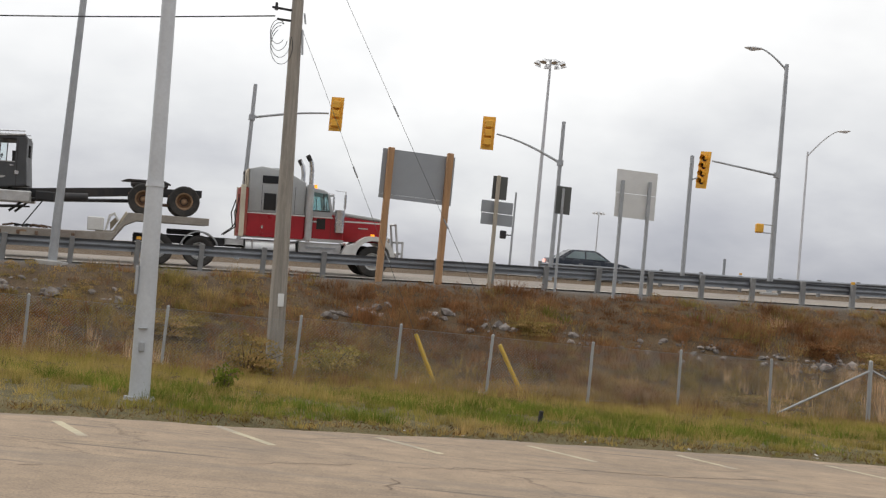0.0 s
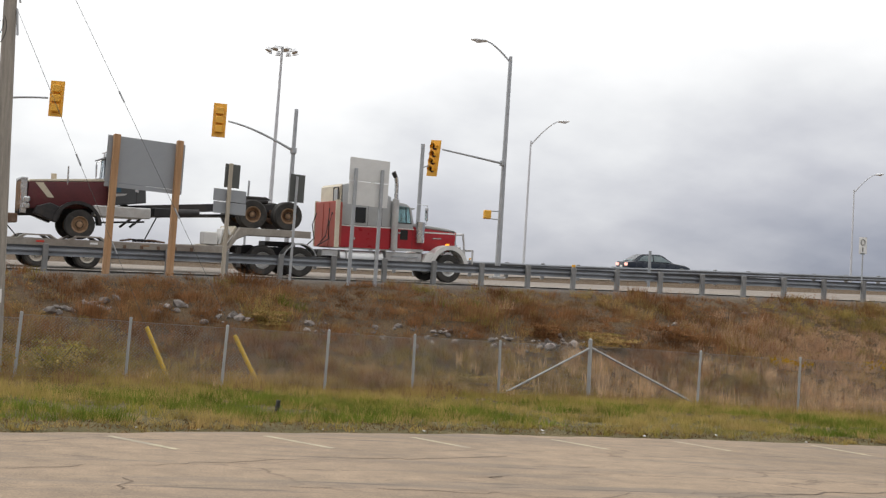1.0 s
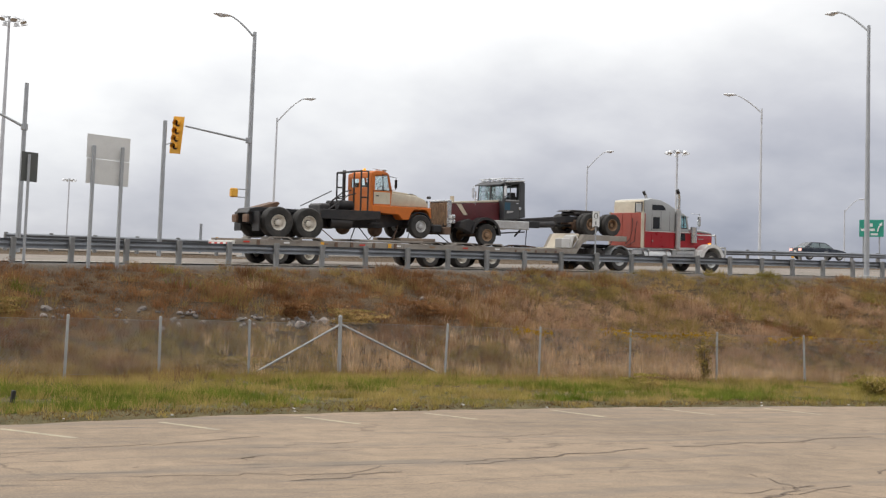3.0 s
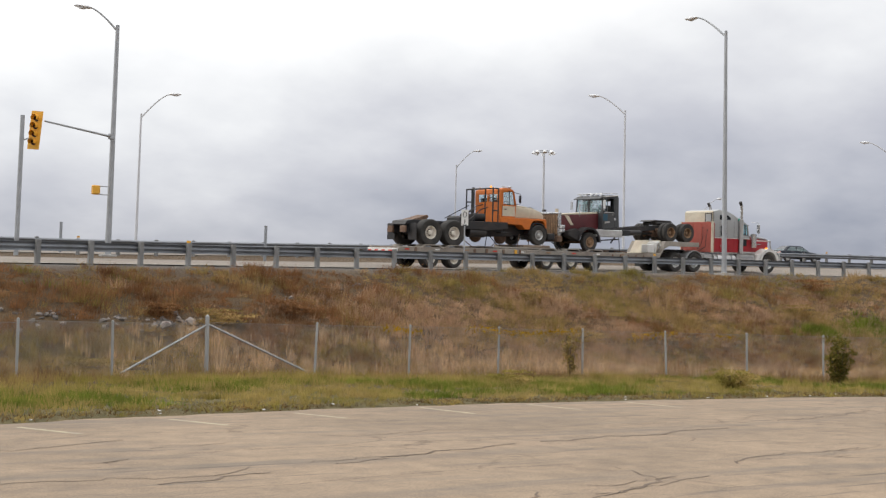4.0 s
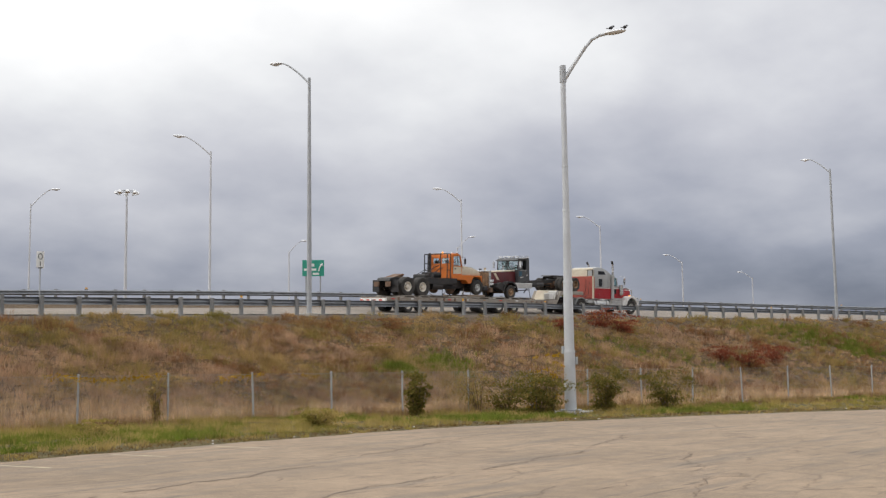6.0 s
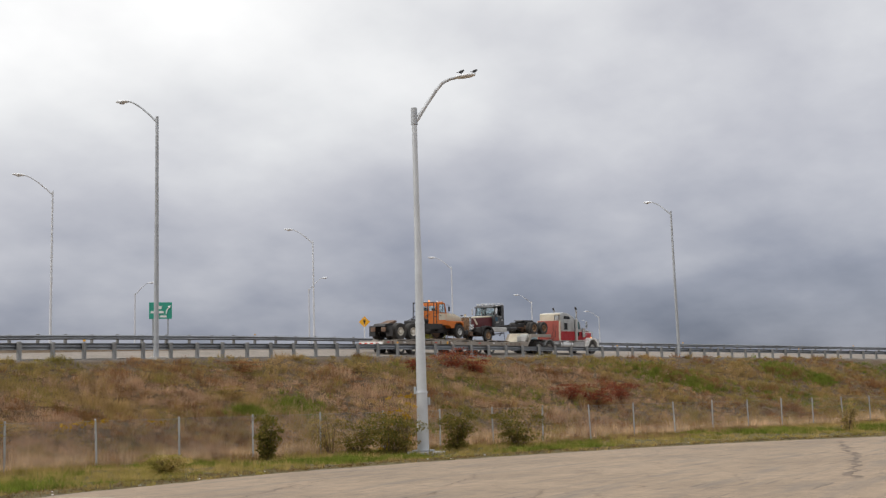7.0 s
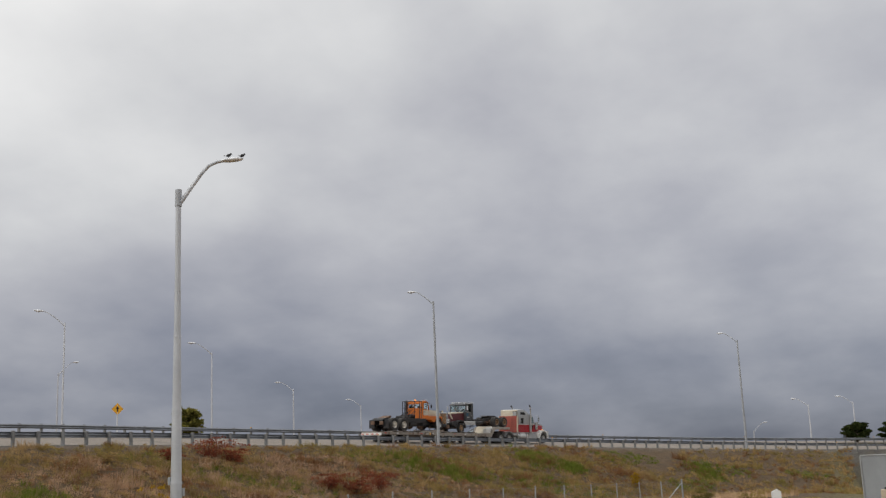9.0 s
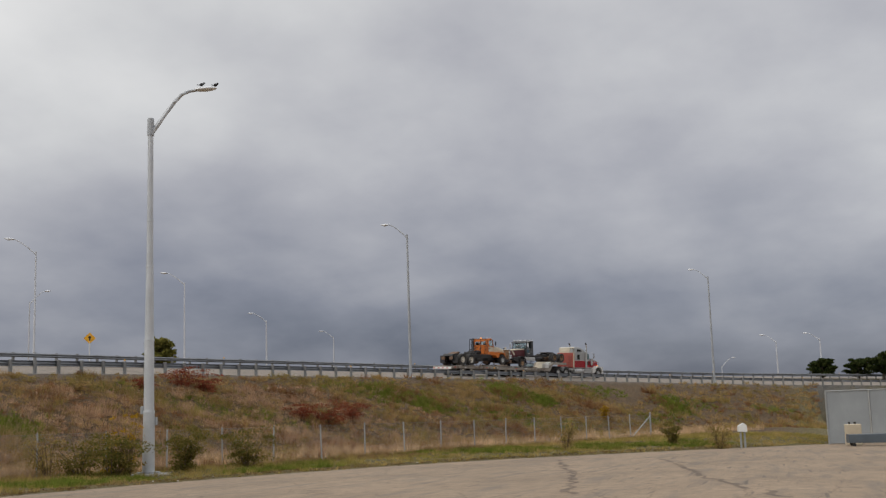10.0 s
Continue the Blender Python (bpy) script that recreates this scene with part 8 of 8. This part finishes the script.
shrub_at(86.7, 66.5, 1.7, 1.6, OLIVE, "olive bush at the fence's end", 17, n=30, leaf=0.08)
for b, r, w, h, sd in ((60.6, 8.6, 2.4, 1.3, 31), (61.8, 9.4, 2.2, 1.2, 32), (67.6, 14.5, 2.2, 1.3, 33), (68.8, 14.0, 2.4, 1.4, 34), (66.4, 13.5, 1.5, 0.9, 35), (59.0, 9.0, 1.5, 0.8, 36)):
    p, _, _ = road_side(b, r)
    shrub(p.x, p.y, height_at(p.x, p.y), w * 1.2, h * 0.95, SUMAC, "dark red sumac shrub on the slope", sd, n=48, leaf=0.07, group="sumac on the slope")
p, _, _ = road_side(81.2, 15.5)
shrub(p.x, p.y, height_at(p.x, p.y), 1.0, 1.2, BLOOM, "small yellow bush on the slope", 41, n=20)

# low mounds of weeds along the slope
rng = np.random.default_rng(8)
for k in range(12):
    s, r = rng.uniform(-12, 60), rng.uniform(8.2, 15)
    p, _ = place(s, r)
    if p.y < fence_y(p.x) + 1.0:
        continue
    mat = (OLIVE, OLIVE, RUSTW, OLIVE)[k % 4]
    shrub(p.x, p.y, height_at(p.x, p.y), rng.uniform(1.2, 2.8), rng.uniform(0.3, 0.55), mat, "rust-brown weed clump on the slope" if mat is RUSTW else "dull olive and tan weed clump on the slope",
          100 + k, n=60, leaf=0.05, name="weed_clump", group="weed clumps on the slope")


def rock(rng, size):
    bm = bmesh.new()
    bmesh.ops.create_icosphere(bm, subdivisions=1, radius=1.0)
    off = Vector(rng.uniform(-9, 9, 3))
    for v in bm.verts:
        f = 1 + 0.75 * noise.noise(v.co * 1.6 + off)
        v.co = Vector((v.co.x * f * size, v.co.y * f * size * 0.8, v.co.z * f * size * 0.55))
    return bm


rng = np.random.default_rng(77)
rock_meshes = [mesh_of(rock(rng, 1.0), "rock", ROCK) for _ in range(6)]
for b, r, n, spread in RUBBLE:
    for k in range(int(n * 1.15)):
        p, _, s = road_side(b + rng.normal(0, 0.7), r + rng.normal(0, 0.34 * spread))
        sz = float(np.clip(rng.lognormal(-2.55, 0.55), 0.045, 0.28))
        o = new("rock", rock_meshes[int(rng.integers(6))])
        o.matrix_basis = pose(p.x, p.y, height_at(p.x, p.y) + sz * 0.12, *rng.uniform(-25, 25, 2), rng.uniform(0, 360)) @ Matrix.Scale(sz, 4)
        tagged(o, "pale grey rock lying among weeds on the slope", "rock", "rocks on the slope")

# scraps of litter along the lot's edge
for k in range(22):
    x = float(rng.uniform(-4, 60))
    y = float(edge_y(x)) + float(rng.uniform(-0.15, 0.5))
    bm = bmesh.new()
    vs = [bm.verts.new((rng.uniform(0.03, 0.08) * math.cos(a), rng.uniform(0.03, 0.07) * math.sin(a), rng.uniform(0.0, 0.05))) for a in np.arange(0, 6.2, 0.9)]
    f = bm.faces.new(vs)
    bmesh.ops.solidify(bm, geom=[f], thickness=0.012)
    o = new("litter", mesh_of(bm, "litter", LITTER))
    o.matrix_basis = pose(x, y, max(height_at(x, y), float(lot_z(x))) + 0.012, 0, 0, rng.uniform(0, 360)) @ Matrix.Scale(float(rng.uniform(0.4, 0.9)), 4)
    tagged(o, "small scrap of white litter at the lot's edge", "litter", "litter")
x, y = 1.95, 19.7
bm = bmesh.new()
box(bm, -0.03, 0.03, -0.03, 0.03, -0.1, 0.24, 0.006)
o = new("stake", mesh_of(bm, "stake", BLACK))
o.matrix_basis = pose(x, y, height_at(x, y), 4, 3, 20)
tagged(o, "short dark stake in the verge grass", "stake")


def tree(bearing, dist, top_el, width, mat, label, seed):
    rng = np.random.default_rng(seed)
    x, y = plan(bearing, dist)
    z = height_at(x, y)
    H = up_to(top_el, dist) - z
    ob = thing("tree", label, "tree", pose(x, y, z), "far trees")
    bm = bmesh.new()
    bend(bm, [(0, 0, -0.3), (0.1, 0, H * 0.3), (0.0, 0.1, H * 0.75)], [0.28, 0.2, 0.07], 8)
    c = []
    for k in range(30):
        a, u = rng.uniform(0, math.tau), rng.uniform(0.08, 0.78)
        L = width * rng.uniform(0.2, 0.5) * (1.2 - 1.1 * abs(u - 0.4))
        tip = Vector((math.cos(a) * L, math.sin(a) * L, H * (u + rng.uniform(0.05, 0.18))))
        bend(bm, [(0, 0, H * u * 0.8), Vector((0, 0, H * u * 0.8)).lerp(tip, 0.5) + Vector((0, 0, 0.2)), tip], [0.08, 0.05, 0.02], 5)
        for q in (0.5, 0.8, 1.0):
            c.append(tuple(Vector((0, 0, H * u * 0.8)).lerp(tip, q)))
    part("trunk", bm, BARK, ob)
    c = np.array(c)
    size = rng.uniform(0.10, 0.20, (len(c), 1)) * np.array([[width, width, H * 0.55]])
    o = new("crown", tri_mesh("crown", leaf_cloud(rng, c, size, 90, 0.24), mat))
    o.parent = ob
    return ob


tree(91.6, 185.0, 2.35, 3.8, TREE_LEAF, "dark round tree beyond the ramp", 1)
tree(93.2, 190.0, 2.35, 3.8, TREE_LEAF, "dark round tree beyond the ramp", 2)
tree(94.3, 185.0, 2.6, 5.2, TREE_LEAF, "large dark tree beyond the ramp", 3)
tree(95.4, 195.0, 2.3, 4.2, TREE_LEAF, "dark round tree beyond the ramp", 4)
tree(59.6, 140.0, 4.45, 3.6, TREE_AUTUMN, "small yellowing green tree beyond the rail", 5)

# ---- what moves ----
SPEED = 13.388


LANE_S = [-30, -10, 10, 30, 50, 70, 95, 140]
LANE_R = [0.29, 1.01, 1.70, 1.14, -0.19, -1.51, -2.77, -5.6]


def lane(s):
    """How far right of the ramp's line the truck keeps; it drifts over to the left."""
    return float(sum(np.interp(s + d, LANE_S, LANE_R) for d in (-6, -3, 0, 3, 6)) / 5)


def ride(s, back, front, r=None):
    """The pose on the ramp of a thing whose local x is the distance along it from s, held at two points."""
    a = place(s + back, lane(s + back) if r is None else r)[0]
    b = place(s + front, lane(s + front) if r is None else r)[0]
    d = (b - a).normalized()
    yaw, pitch = math.degrees(math.atan2(d.y, d.x)), -math.degrees(math.asin(d.z))
    h = math.radians(yaw)
    m = pose(0, 0, 0, 0, pitch, yaw)
    o = a - (m @ Vector((back, 0, 0)))
    return Matrix.Translation(o + Vector((0, 0, 0.014))) @ m @ pose(0, 0, 0, 3.1)


def truck_s(t):
    return SPEED * t - 0.3 + float(sum(np.interp(t + d, SHIFT_T, SHIFT_S) for d in (-0.4, -0.2, 0, 0.2, 0.4)) / 5)


SHIFT_T = [-0.5, 0.0, 0.5, 1.0, 1.5, 2.1, 3.4, 5.0, 7.5, 10.0, 10.5]
SHIFT_S = [1.1, 0.62, 0.25, -0.05, -0.2, -0.25, 0.15, 1.8, 3.35, 6.4, 7.0]
CAR_T = [0.0, 0.5, 1.0, 2.0, 3.5, 4.0, 5.0, 6.0, 7.5, 9.0, 10.0]
CAR_S = [15.2, 25.4, 35.5, 54.7, 75.9, 80.8, 91.0, 103.1, 122.3, 141.8, 154.0]
CAR_R = [-15.0, -18.5, -21.0, -27.0, -30.0, -30.0, -30.0, -30.0, -30.0, -30.0, -30.0]


def motions():
    steps = [k * 0.25 for k in range(41)]
    walk(tractor, [(t, ride(truck_s(t), -4.9, 1.55)) for t in steps])
    for load, fore in ((trailer, 0.0), (dark_truck, 0.0), (orange_truck, 0.08)):
        walk(load, [(t, ride(truck_s(t), -17.5, -4.9) @ pose(fore, 0, 0)) for t in steps])
    walk(car, [(t, ride(at, -1.4, 1.4, off)) for t, at, off in zip(CAR_T, CAR_S, CAR_R)])
    # wheels turn with the road that passes under them
    for ob, radius in SPINNING:
        p = ob.location.copy()
        rows = []
        for k in range(301):
            t = k / 30
            turn = math.degrees(truck_s(t) / radius) % 360
            rows.append((t, pose(p.x, p.y, p.z, 0, turn, 0)))
        walk(ob, rows)


motions()
